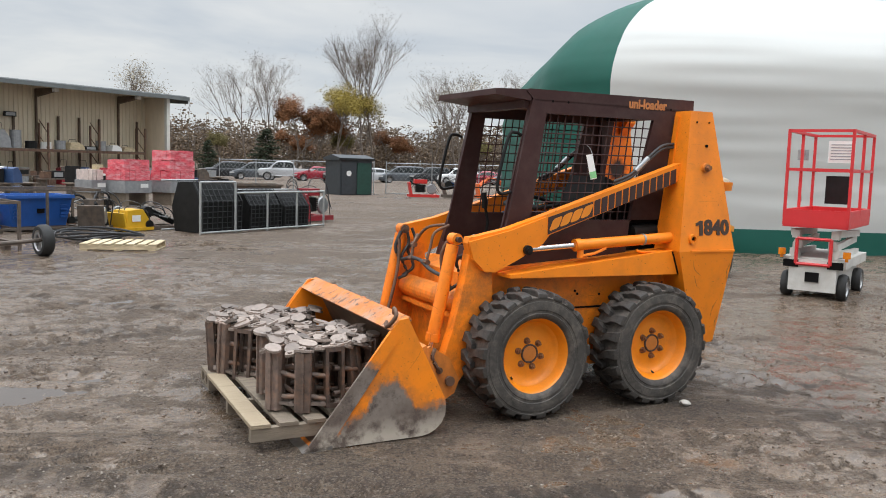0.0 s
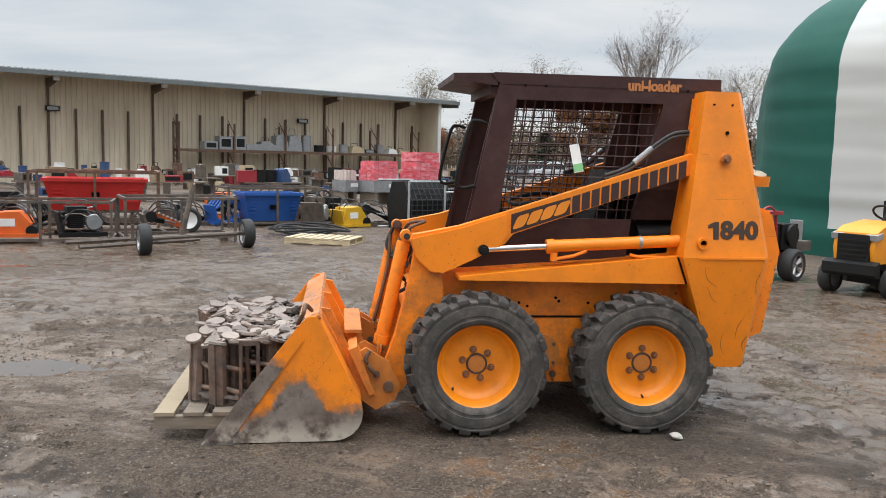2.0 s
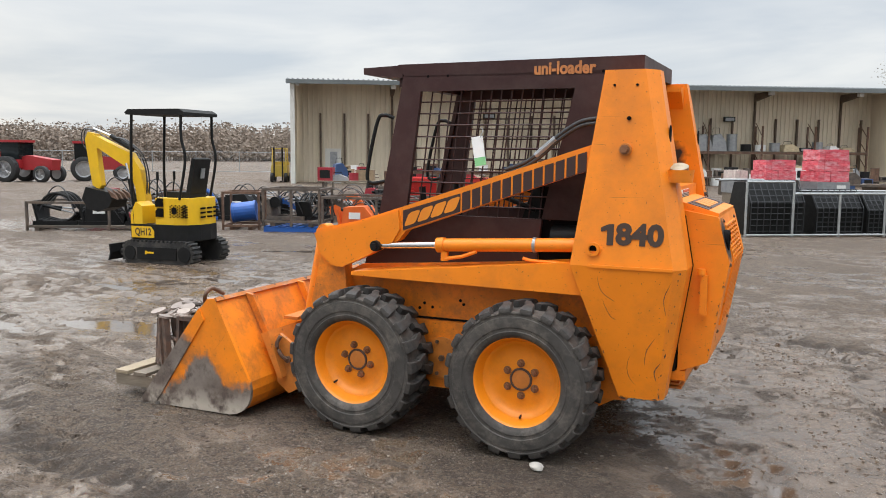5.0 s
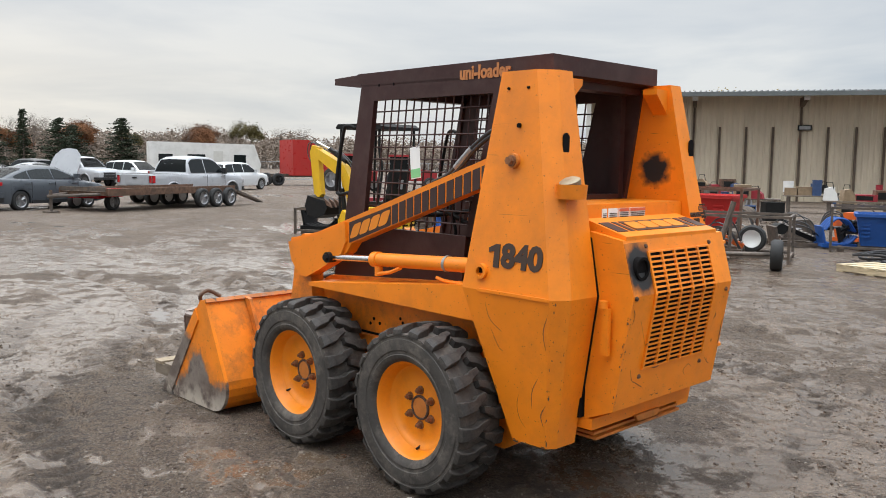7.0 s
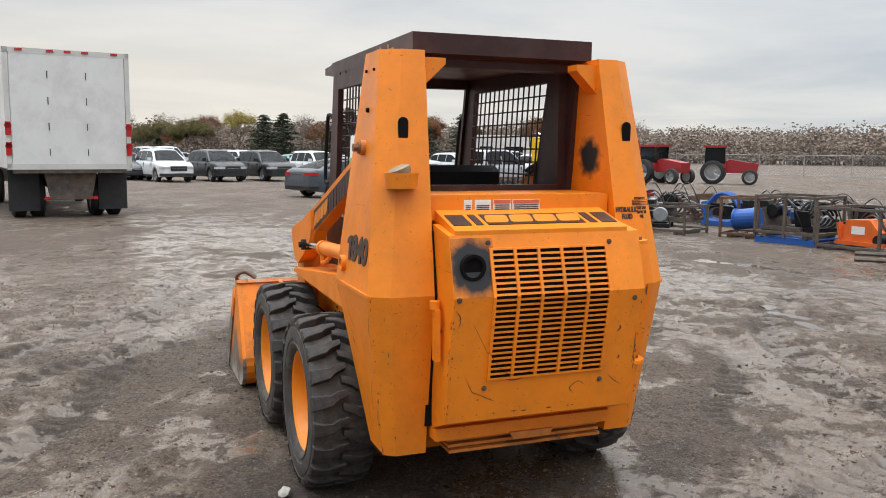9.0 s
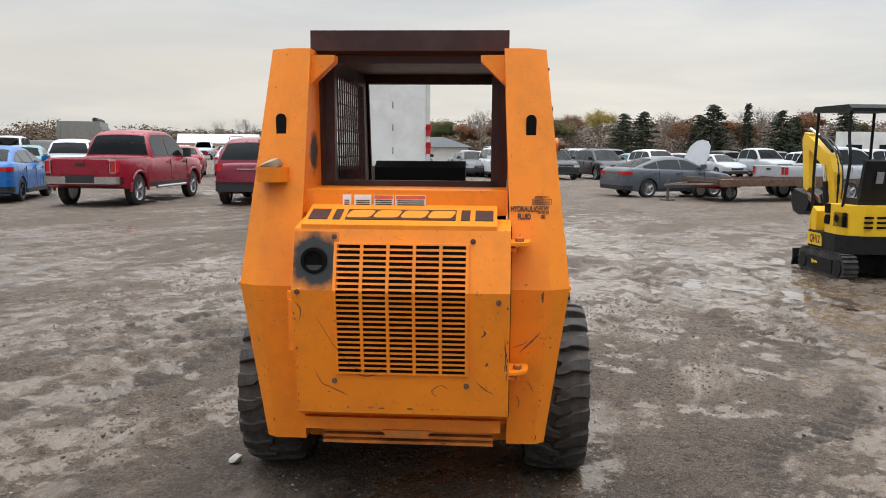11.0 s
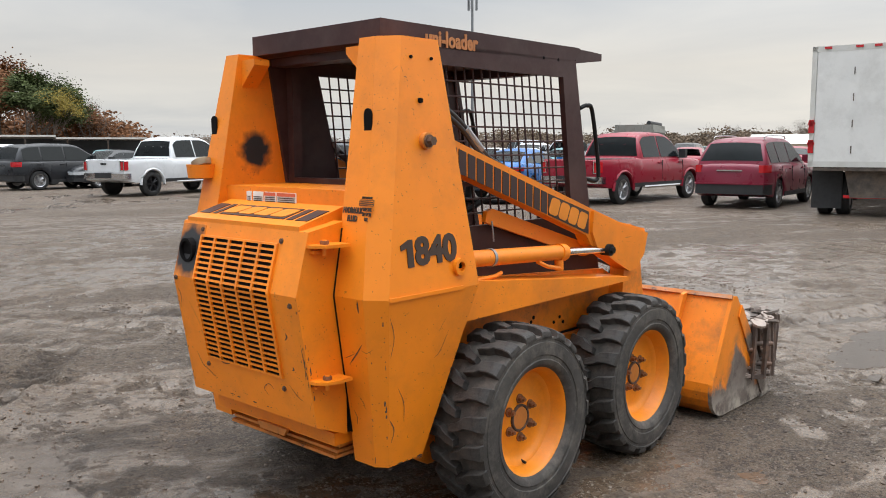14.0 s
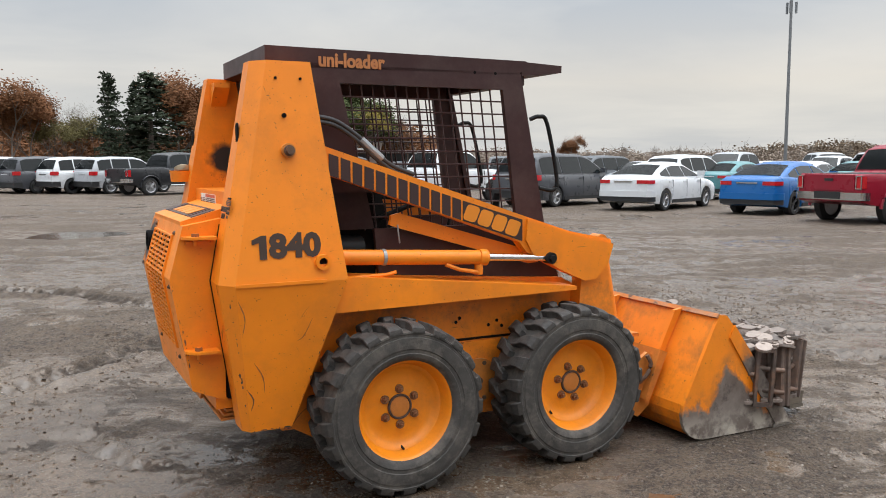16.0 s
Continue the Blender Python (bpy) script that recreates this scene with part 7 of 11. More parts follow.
# far rows: one of each made once, then copied
rng = random.Random(12)
far = []
for k, p, nm, lb in (("sedan", P_SILVER, "sedan", "silver sedan in a far row"), ("suv", P_BLACK, "suv", "black suv in a far row"), ("suv", P_WHITE, "suv", "white suv in a far row"),
                     ("sedan", P_TEAL, "sedan", "pale teal sedan in a far row"), ("van", P_SLATE, "minivan", "slate minivan in a far row"), ("sedan", P_WHITE, "sedan", "white sedan in a far row"),
                     ("pickup", P_SILVER, "pickup_truck", "silver pickup truck in a far row"), ("sedan", P_RED, "sedan", "dark red sedan in a far row")):
    far.append(vehicle(k, at(-44 - len(far) * 2.9, -60, 40), p, nm, lb, "truck" if k == "pickup" else "car", "far rows of cars", detail=False))
spots = []
for i in range(9):
    spots.append((-52 - 0.4 * i, -22 + 2.9 * i, 45))
for i in range(11):
    spots.append((-62 - 0.3 * i, -28 + 3.1 * i, 225))
for i in range(10):
    spots.append((-9.5 - 2.3 * i, -23.5 + 1.1 * i * 0.6 - 0.7 * i, 225))
for i in range(12):
    spots.append((-4 - 2.6 * i, -29.5 - 0.6 * i, 45))
for i in range(8):
    spots.append((26 + 2.8 * i, -33 + 0.5 * i, 262))
for i in range(9):
    spots.append((3 - 2.9 * i, -37 + 0.2 * i, 90))
for i in range(2):
    spots.append((-50 - 0.2 * i, 5 + 3.0 * i, 140))
for x, y, h in spots:
    copy_thing(far[rng.randrange(len(far))], at(x + rng.uniform(-0.3, 0.3), y + rng.uniform(-0.4, 0.4), h + rng.uniform(-4, 4)))
# far east lot behind the fence
for i in range(14):
    copy_thing(far[(1, 4, 6, 7, 1, 0, 4, 1, 2, 7, 4, 6, 1, 4)[i]], at(-22 + 2.9 * i, 84 + 0.7 * i, 200 + rng.uniform(-6, 6)))

# box truck
M_BOXW = mat("white_truck_panel", (0.74, 0.73, 0.70), 0.5, var=0.06, scale=1.2, bump=0.03, dirt=(0.36, 0.34, 0.30), dirt_amt=0.35, dscale=1.5)
M_FLAP = mat("black_mud_flap", (0.025, 0.025, 0.026), 0.7, var=0.2, bump=0.1)
truck = thing("box_truck", at(-13.1, -3.95, 217), "white box truck seen from behind with black mud flaps", "truck")
bm = bm_new()
box(bm, (2.5, 0, 2.37), (6.6, 2.52, 2.54))
bevel(bm, 0.03)
bx = part("cargo_box", bm, M_BOXW, truck)
bm = bm_new()
for y in (-1.21, 1.21):
    box(bm, (-0.81, y, 2.37), (0.06, 0.10, 2.54))
for z in (1.14, 3.58):
    box(bm, (-0.81, 0, z), (0.06, 2.52, 0.12))
bevel(bm, 0.01)
part("door_frame", bm, M_TRIMW, bx)
bm = bm_new()
box(bm, (-0.822, 0, 1.20 + 1.16), (0.03, 2.30, 2.32))
bevel(bm, 0.006)
part("roller_door", bm, M_BOXW, bx)
for y in (-0.35, 0.42):
    for k in range(4):
        bm = bm_new()
        box(bm, (-0.842, y, 1.45 + 0.55 * k), (0.012, 0.02, 0.16))
        part("rivet_line", bm, M_RACK, bx)
for y in (-0.95, -0.35, 0.0, 0.35, 0.95):
    bm = bm_new()
    box(bm, (-0.845, y, 3.60), (0.02, 0.14, 0.05))
    part("marker_light", bm, M_TAIL, bx)
for s in (1, -1):
    for z in (1.95, 1.52):
        bm = bm_new()
        cyl(bm, (-0.83, s * 1.215, z + 0.06), (-0.86, s * 1.215, z + 0.06), 0.07, 12)
        box(bm, (-0.845, s * 1.215, z), (0.03, 0.11, 0.28))
        part("marker_light", bm, M_TAIL, bx)
    bm = bm_new()
    box(bm, (-0.30, s * 0.92, 0.62), (0.03, 0.62, 0.92))
    bevel(bm, 0.01)
    part("mud_flap", bm, M_FLAP, truck)
    for q in (0.62, 1.0):
        add_wheel(truck, 0.2, s * q, 0.48, 0.28, True)
    add_wheel(truck, 5.9, s * 1.05, 0.48, 0.28, True)
bm = bm_new()
prism(bm, [(-0.55, 1.05), (0.55, 1.05), (0.42, 0.42), (-0.42, 0.42)], -0.62, -0.50, "x")
box(bm, (-0.70, 0, 1.06), (0.24, 2.3, 0.12))
bevel(bm, 0.01)
part("lift_gate", bm, M_RACK, truck, "dark folded lift gate")
bm = bm_new()
box(bm, (-0.55, 0, 0.44), (0.10, 1.1, 0.07))
part("bumper_bar", bm, M_TAIL, truck)
bm = bm_new()
box(bm, (3.0, 0, 0.80), (7.2, 0.9, 0.24))
part("chassis", bm, M_RACK, truck)
bm = bm_new()
prism(bm, [(5.9, 0.6), (7.6, 0.6), (7.7, 1.5), (7.2, 2.5), (5.9, 2.6)], -1.1, 1.1)
bevel(bm, 0.06, 2)
cb = part("cab", bm, M_BOXW, truck)
for s in (1, -1):
    bm = bm_new()
    box(bm, (6.9, s * 1.42, 1.95), (0.10, 0.22, 0.55))
    bevel(bm, 0.02)
    tube(bm, [(7.0, s * 1.1, 1.6), (6.9, s * 1.42, 1.65)], 0.02, 6)
    part("mirror", bm, M_PLASTIC, cb)

# flatbed trailer
trl = thing("flatbed_trailer", at(-27.3, 3.2, 139), "rusty brown flatbed car trailer with three axles", "trailer")
bm = bm_new()
box(bm, (0.4, 0, 0.62), (6.6, 2.1, 0.12))
for y in (-1.05, 1.05):
    box(bm, (0.4, y, 0.66), (6.6, 0.10, 0.24))
bevel(bm, 0.01)
part("deck", bm, M_RUST, trl)
bm = bm_new()
tube(bm, [(-2.8, 0.8, 0.6), (-4.3, 0, 0.55), (-2.8, -0.8, 0.6)], 0.06, 6)
tube(bm, [(-4.2, 0, 0.05), (-4.2, 0, 0.75)], 0.05, 8)
box(bm, (-4.2, 0, 0.05), (0.35, 0.35, 0.06))
box(bm, (-2.9, 0, 0.76), (0.08, 2.0, 0.14))
part("drawbar", bm, M_RACK, trl)
for x in (1.6, 2.4, 3.2):
    for s in (1, -1):
        add_wheel(trl, x, s * 1.2, 0.36, 0.22)
for s in (1, -1):
    bm = bm_new()
    prism(bm, [(3.7, 0.66), (5.6, 0.08), (5.6, 0.02), (3.7, 0.56)], s * 0.75, s * 1.05)
    part("ramp", bm, M_RACK, trl)

# small red trailer dolly
dol = thing("tow_dolly", at(-26.3, 1.5, 139), "small red tow dolly with white wheels", "trailer")
bm = bm_new()
box(bm, (0, 0, 0.45), (0.9, 1.4, 0.10))
prism(bm, [(-0.4, 0.45), (0.4, 0.45), (0.3, 0.75), (-0.3, 0.75)], -0.95, -0.75)
bevel(bm, 0.02)
part("frame", bm, M_TAIL, dol)
for s in (1, -1):
    add_wheel(dol, 0, s * 0.85, 0.30, 0.2)

# travel trailer and red tractor unit, far off
rv = thing("travel_trailer", at(-62, 6, 95), "white travel trailer with windows and an awning", "trailer")
bm = bm_new()
prism(bm, [(-4.0, 0.5), (4.0, 0.5), (4.2, 1.6), (3.7, 3.1), (-4.0, 3.2)], -1.2, 1.2)
bevel(bm, 0.08, 2)
rvb = part("body", bm, M_BOXW, rv)
for x, w in ((-2.8, 1.0), (-0.6, 1.3), (2.6, 0.9)):
    for s in (1, -1):
        bm = bm_new()
        box(bm, (x, s * 1.21, 2.0), (w, 0.03, 0.6))
        part("window", bm, M_GLASSD, rvb)
for s in (1, -1):
    bm = bm_new()
    box(bm, (1.0, s * 1.215, 1.6), (0.7, 0.04, 1.9))
    part("door", bm, M_TRIMW, rvb)
    for x in (-0.5, 0.4):
        add_wheel(rv, x, s * 1.1, 0.36, 0.22)
semi = thing("tractor_unit", at(-63, 13.5, 110), "red road tractor with a tall sleeper cab", "truck")
bm = bm_new()
prism(bm, [(-1.2, 0.8), (3.2, 0.8), (3.3, 1.7), (1.7, 1.9), (1.4, 2.9), (0.2, 3.6), (-1.2, 3.6)], -1.15, 1.15)
bevel(bm, 0.08, 2)
part("cab", bm, paint("signal_red", (0.42, 0.02, 0.02)), semi)
bm = bm_new()
box(bm, (-1.5, 0, 0.8), (5.5, 0.9, 0.25))
part("chassis", bm, M_RACK, semi)
for x in (2.4, -2.4, -3.5):
    for s in (1, -1):
        add_wheel(semi, x, s * 1.0, 0.5, 0.3, True)
# grey ribbed roll-off container far behind the pickups
skip = thing("roll_off_container", at(-30.2, -38.2, 47), "grey-green ribbed steel roll-off container with a rolled tarp", "container")
M_DUMP = mat("grey_dump_paint", (0.25, 0.25, 0.22), 0.6, var=0.15, dirt=(0.14, 0.12, 0.10))
bm = bm_new()
box(bm, (0, 0, 1.6), (5.6, 2.4, 2.6))
bevel(bm, 0.02)
bn_ = part("bin", bm, M_DUMP, skip)
for k, (c_, sz) in enumerate([((0, s * 1.24, z), (5.6, 0.09, 0.16)) for s in (1, -1) for z in (0.6, 1.1, 1.6, 2.1, 2.5)] + [((2.84, -1.05 + q * 0.52, 1.6), (0.08, 0.10, 2.6)) for q in range(5)] + [((-2.84, 0, 0.6 + q * 0.5), (0.08, 2.4, 0.12)) for q in range(5)]):
    bm = bm_new()
    box(bm, c_, sz)
    part("rib", bm, M_DUMP, bn_)
bm = bm_new()
for s in (1, -1):
    box(bm, (0, s * 0.5, 0.18), (5.8, 0.14, 0.36))
part("skid_rail", bm, M_RACK, skip)
bm = bm_new()
cyl(bm, (-2.6, 0.9, 3.0), (2.6, 0.9, 3.0), 0.14, 10)
part("rolled_tarp", bm, M_FLAP, skip)

# ---- coiled steel tracks on a pallet in the bucket ----
def on_loader(x, y, z=0.0, rz=0.0):
    return LOADER @ pose(x, y, z, 0, 0, rz)


def pallet(m, lx, ly, material, label, h=0.125, boards=7, name="pallet", group="", first=None, broken=False):
    p = thing(name, m, label, "pallet", group)
    bw = lx / (boards * 1.38)
    for k in range(boards):
        x = -lx / 2 + bw / 2 + k * (lx - bw) / (boards - 1)
        bm = bm_new()
        box(bm, (x, 0, h - 0.010), (bw, ly, 0.020))
        bevel(bm, 0.003)
        part("board", bm, material if k in (0, boards - 1) or first is None else first, p)
    for y in (-ly / 2 + 0.03, 0, ly / 2 - 0.03):
        bm = bm_new()
        box(bm, (0, y, h / 2), (lx, 0.045, h - 0.045))
        bevel(bm, 0.004)
        part("bearer", bm, first if broken else material, p)
    for k in range(0 if broken else 3):
        bm = bm_new()
        box(bm, (-lx / 2 + bw / 2 + k * (lx - bw) / 2, 0, 0.010), (bw, ly, 0.020))
        part("bottom_board", bm, material, p)
    return p


pallet(on_loader(1.79, 0.19, 0.005), 0.86, 1.16, M_WOODP, "weathered wooden pallet under the coiled tracks", h=0.115, boards=6, first=M_WOODG, broken=True)
pallet(on_loader(1.80, -0.56, 0.0), 0.80, 0.30, M_WOODG, "grey broken pallet under the far coil", h=0.10, boards=5)

def track_mesh(name, build, material, worn=0.003):
    bm = bm_new()
    build(bm)
    bevel(bm, worn)
    me = bpy.data.meshes.new(name)
    finish(bm, me)
    me.materials.append(material)
    return me


def grouser(bm):  # a folded shoe: flat web with two lips turned in
    prism(bm, [(-0.046, -0.034), (-0.038, -0.034), (-0.034, -0.008), (0.034, -0.008), (0.038, -0.034), (0.046, -0.034), (0.044, 0.000), (0.036, 0.006), (-0.036, 0.006), (-0.044, 0.000)], 0.0, 0.335, "z")
    box(bm, (0, 0.012, 0.168), (0.016, 0.016, 0.335))


def open_shoe(bm):  # a shoe that has lost its web: two legs and end bars
    for x in (-0.046, 0.046):
        box(bm, (x, -0.004, 0.168), (0.018, 0.026, 0.335))
    for z in (0.012, 0.322):
        box(bm, (0, -0.004, z), (0.10, 0.022, 0.024))


def side_link(bm):  # waisted chain link with two pin bosses
    prism(bm, [(0.066 * math.cos(a) * (1.0 if abs(math.cos(a)) > 0.5 else 0.9), (0.034 if abs(math.cos(a)) > 0.45 else 0.023) * math.sin(a)) for a in [k * math.pi / 9 for k in range(18)]], 0.0, 0.016, "z")
    for x in (-0.036, 0.036):
        cyl(bm, (x, 0, 0.010), (x, 0, 0.024), 0.013, 8)


def pad(bm):  # broad worn end of a shoe seen on edge
    prism(bm, [(0.062 * math.cos(a) * (1.0 if math.cos(a) > 0 else 0.85), 0.043 * math.sin(a)) for a in [k * math.pi / 6 for k in range(12)]], 0.0, 0.014, "z")


PLATE = track_mesh("plate", grouser, M_TRACK)
OPEN = track_mesh("plate", open_shoe, M_TRACK)
LINK = track_mesh("link", side_link, M_TRACKTOP)
PAD = track_mesh("link", pad, M_TRACKTOP, 0.005)
bm = bm_new()
cyl(bm, (0, -0.07, 0), (0, 0.07, 0), 0.014, 10)
PIN = bpy.data.meshes.new("pin")
finish(bm, PIN, 40)
PIN.materials.append(M_TRACK)


def coil(m, label, seed):
    rng = random.Random(seed)
    c = thing("track_coil", m, label, "track", "coiled tracks")

    def put(nm, md, pm):
        o = new(nm, md)
        o.parent = c
        o.matrix_basis = pm
    turn, r, k = 0.0, 0.415, 0
    while r > 0.07:
        zj = rng.uniform(-0.010, 0.014)
        a = math.degrees(turn) + 90
        x, y = r * math.cos(turn), r * math.sin(turn)
        put("plate", OPEN if k % 6 == 2 else PLATE, pose(x, y, zj, rng.uniform(-5, 5), rng.uniform(-5, 5), a + 180 + rng.uniform(-12, 12)))
        for q, zz, off, md in ((0.0, 0.338, -0.012, PAD), (0.33, 0.322, -0.045, LINK), (-0.30, 0.318, -0.04, LINK), (0.62, 0.334, -0.075, PAD)):
            if rng.random() < 0.12:
                continue
            t2, rr = turn + q * 0.16 / r, max(0.03, r + off)
            put("link", md, pose(rr * math.cos(t2), rr * math.sin(t2), zz + zj + rng.uniform(-0.012, 0.012), rng.uniform(-20, 20), rng.uniform(-20, 20), a + rng.uniform(-40, 40)))
        t2 = turn + 0.5 * 0.16 / r
        for zz in (0.075, 0.20):
            put("pin", PIN, pose((r - 0.035) * math.cos(t2), (r - 0.035) * math.sin(t2), zz + zj, rng.uniform(-8, 8), 0, a + 90 + rng.uniform(-15, 15)))
        put("link", LINK, pose((r - 0.03) * math.cos(t2), (r - 0.03) * math.sin(t2), 0.025, rng.uniform(-6, 6), 0, a))
        step = rng.uniform(0.160, 0.205)
        turn += step / r
        r -= step / r * 0.0190
        k += 1
    return c


coil(on_loader(1.74, 0.29, 0.138, 40), "heavy coiled steel track of worn grouser plates", 1)
coil(on_loader(1.80, -0.50, 0.105, 200), "heavy coiled steel track lying beside another", 2)

# pale stone by the left rear wheel
bm = bm_new()
bmesh.ops.create_icosphere(bm, subdivisions=2, radius=0.035)
for v in bm.verts:
    v.co = v.co * (0.8 + 0.35 * noise.noise(v.co * 30)) * 1.0
    v.co.x *= 1.35
    v.co.z *= 0.7
tagged(part("stone", bm, M_CONC, None, smooth=40), "pale stone lying in the mud", "stone")
bpy.data.objects["stone"].matrix_basis = pose(1.624, 5.408, -0.01)

# ---- small excavator ----
M_YEL = mat("yellow_paint", (0.80, 0.47, 0.010), 0.4, var=0.06, scale=4, bump=0.03, dirt=(0.4, 0.28, 0.06), dirt_amt=0.25)
M_LAWN = mat("golden_yellow_paint", (0.78, 0.29, 0.010), 0.4, var=0.06, scale=4, bump=0.03, dirt=(0.4, 0.24, 0.06), dirt_amt=0.25)
M_TRKR = mat("rubber_track", (0.026, 0.025, 0.024), 0.75, var=0.3, bump=0.2, dirt=(0.14, 0.12, 0.10), dirt_amt=0.5, dscale=6)
exc = thing("mini_excavator", at(-7.95, 7.42, 213) @ Matrix.Diagonal((0.93, 0.93, 1.05, 1)), "small yellow and black tracked excavator with a canopy", "excavator")
for s in (1, -1):
    bm = bm_new()
    prof = []
    for k in range(9):
        a = -math.pi / 2 - math.pi * k / 8
        prof.append((-0.50 + 0.15 * math.cos(a), 0.15 + 0.15 * math.sin(a)))
    for k in range(9):
        a = math.pi / 2 - math.pi * k / 8
        prof.append((0.50 + 0.15 * math.cos(a), 0.15 + 0.15 * math.sin(a)))
    prism(bm, prof, s * 0.30, s * 0.50)
    tr = part("track", bm, M_TRKR, exc, "muddy rubber crawler track")
    bm = bm_new()
    n = len(prof)
    tot = [(Vector(prof[i]), Vector(prof[(i + 1) % n])) for i in range(n)]
    for a, b in tot:
        ln_ = (b - a).length
        cnt = max(1, round(ln_ / 0.075))
        for k in range(cnt):
            p = a + (b - a) * (k + 0.5) / cnt
            d = (b - a).normalized()
            box(bm, (p.x - d.y * 0.012, s * 0.40, p.y + d.x * 0.012), (0.035, 0.21, 0.035), Matrix.Rotation(-math.atan2(d.y, d.x), 3, "Y"))
    lg = part("track_lug", bm, M_TRKR, tr)
    lg["kind"] = "stuff"
    bm = bm_new()
    box(bm, (0.0, s * 0.505, 0.15), (0.72, 0.03, 0.17))
    cyl(bm, (0.50, s * 0.48, 0.15), (0.50, s * 0.52, 0.15), 0.10, 16)
    cyl(bm, (-0.50, s * 0.48, 0.15), (-0.50, s * 0.52, 0.15), 0.11, 16)
    bevel(bm, 0.01)
    tf = part("track_frame", bm, M_BLACK, exc)
    bm = bm_new()
    box(bm, (0.12, s * 0.522, 0.16), (0.14, 0.006, 0.025))
    box(bm, (0.19, s * 0.522, 0.16), (0.04, 0.006, 0.05))
    part("arrow_mark", bm, M_YEL, tf)
bm = bm_new()
box(bm, (0, 0, 0.18), (0.5, 0.6, 0.14))
cyl(bm, (0, 0, 0.24), (0, 0, 0.33), 0.26, 20)
part("undercarriage", bm, M_BLACK, exc)
bm = bm_new()
prism(bm, [(0.92, 0.02), (0.95, 0.02), (0.91, 0.13), (0.93, 0.25), (0.90, 0.25), (0.88, 0.13)], -0.48, 0.48)
for y in (-0.25, 0.25):
    box(bm, (0.62, y, 0.13), (0.55, 0.06, 0.06))
part("dozer_blade", bm, M_BLACK, exc)
ca = lambda r, x0=0.0, n=20: [(x0 + r * math.cos(k * 2 * math.pi / n), r * math.sin(k * 2 * math.pi / n)) for k in range(n)]
house_plan = [(0.52, -0.44), (0.52, 0.44), (-0.30, 0.46), (-0.50, 0.40), (-0.62, 0.22), (-0.65, 0.0), (-0.62, -0.22), (-0.50, -0.40), (-0.30, -0.46)]
bm = bm_new()
prism(bm, house_plan, 0.33, 0.55, "z")
bevel(bm, 0.02, 2)
tb = part("turntable", bm, M_BLACK, exc, "black slewing base")
bm = bm_new()
prism(bm, [(x * 0.985 if x < 0.3 else 0.06, y * 0.985) for x, y in house_plan], 0.552, 0.92, "z")
bevel(bm, 0.03, 2)
eh = part("engine_cover", bm, M_YEL, exc, "yellow engine cover with vent holes")
for s in (1, -1):
    bm = bm_new()
    cyl(bm, (-0.30, s * 0.452, 0.75), (-0.30, s * 0.462, 0.75), 0.048, 16)
    for i in range(9):
        for j in range(5):
            cyl(bm, (-0.40 + 0.034 * i - 0.10, s * 0.40 if i < 3 else s * 0.449, 0.66 + 0.036 * j + 0.018 * (i % 2)), (-0.40 + 0.034 * i - 0.10, s * 0.459, 0.66 + 0.036 * j + 0.018 * (i % 2)), 0.011, 6)
    part("vent", bm, M_DARK, eh)["kind"] = "stuff"
    bm = bm_new()
    for z in (0.66, 0.80):
        prism(bm, [(0.04, z), (-0.10, z), (-0.10, z + 0.12), (0.0, z + 0.12), (0.04, z + 0.08)], s * 0.445, s * 0.459)
    part("window_slot", bm, M_DARK, eh)
    bm = bm_new()
    prism(bm, [(0.50, 0.36), (0.08, 0.36), (0.08, 0.46), (0.14, 0.52), (0.50, 0.52)], s * 0.445, s * 0.458)
    nb = part("side_badge", bm, M_YEL, tb)
    side_m = Matrix(((-1, 0, 0, 0.28), (0, 0, 1, 0.459), (0, 1, 0, 0.44), (0, 0, 0, 1))) if s > 0 else Matrix(((1, 0, 0, 0.28), (0, 0, -1, -0.459), (0, 1, 0, 0.44), (0, 0, 0, 1)))
    words("lettering", "QH12", 0.14, side_m, M_DECALK, tb, 0.002, 0, 0.003, 0.85)
bm = bm_new()
for y in (-0.18, 0.0, 0.18):
    for z in (0.66, 0.72, 0.78):
        box(bm, (-0.640, y, z), (0.02, 0.12, 0.025))
part("rear_vent", bm, M_DARK, eh)
bm = bm_new()
prism(bm, [(0.52, 0.55), (0.30, 0.55), (0.30, 0.80), (0.42, 0.86), (0.52, 0.70)], 0.10, 0.44)
bevel(bm, 0.02)
part("front_cowl", bm, M_YEL, exc)
bm = bm_new()
box(bm, (-0.22, 0.0, 0.96), (0.42, 0.46, 0.08))
prism(bm, [(-0.36, 0.98), (-0.44, 0.98), (-0.54, 1.46), (-0.48, 1.48)], -0.22, 0.22)
bevel(bm, 0.03, 2)
est = part("seat", bm, M_BLACK, exc, "black seat")
bm = bm_new()
box(bm, (-0.53, 0, 1.26), (0.012, 0.10, 0.14), Matrix.Rotation(radians(-11), 3, "Y"))
part("seat_label", bm, M_GREY, est)
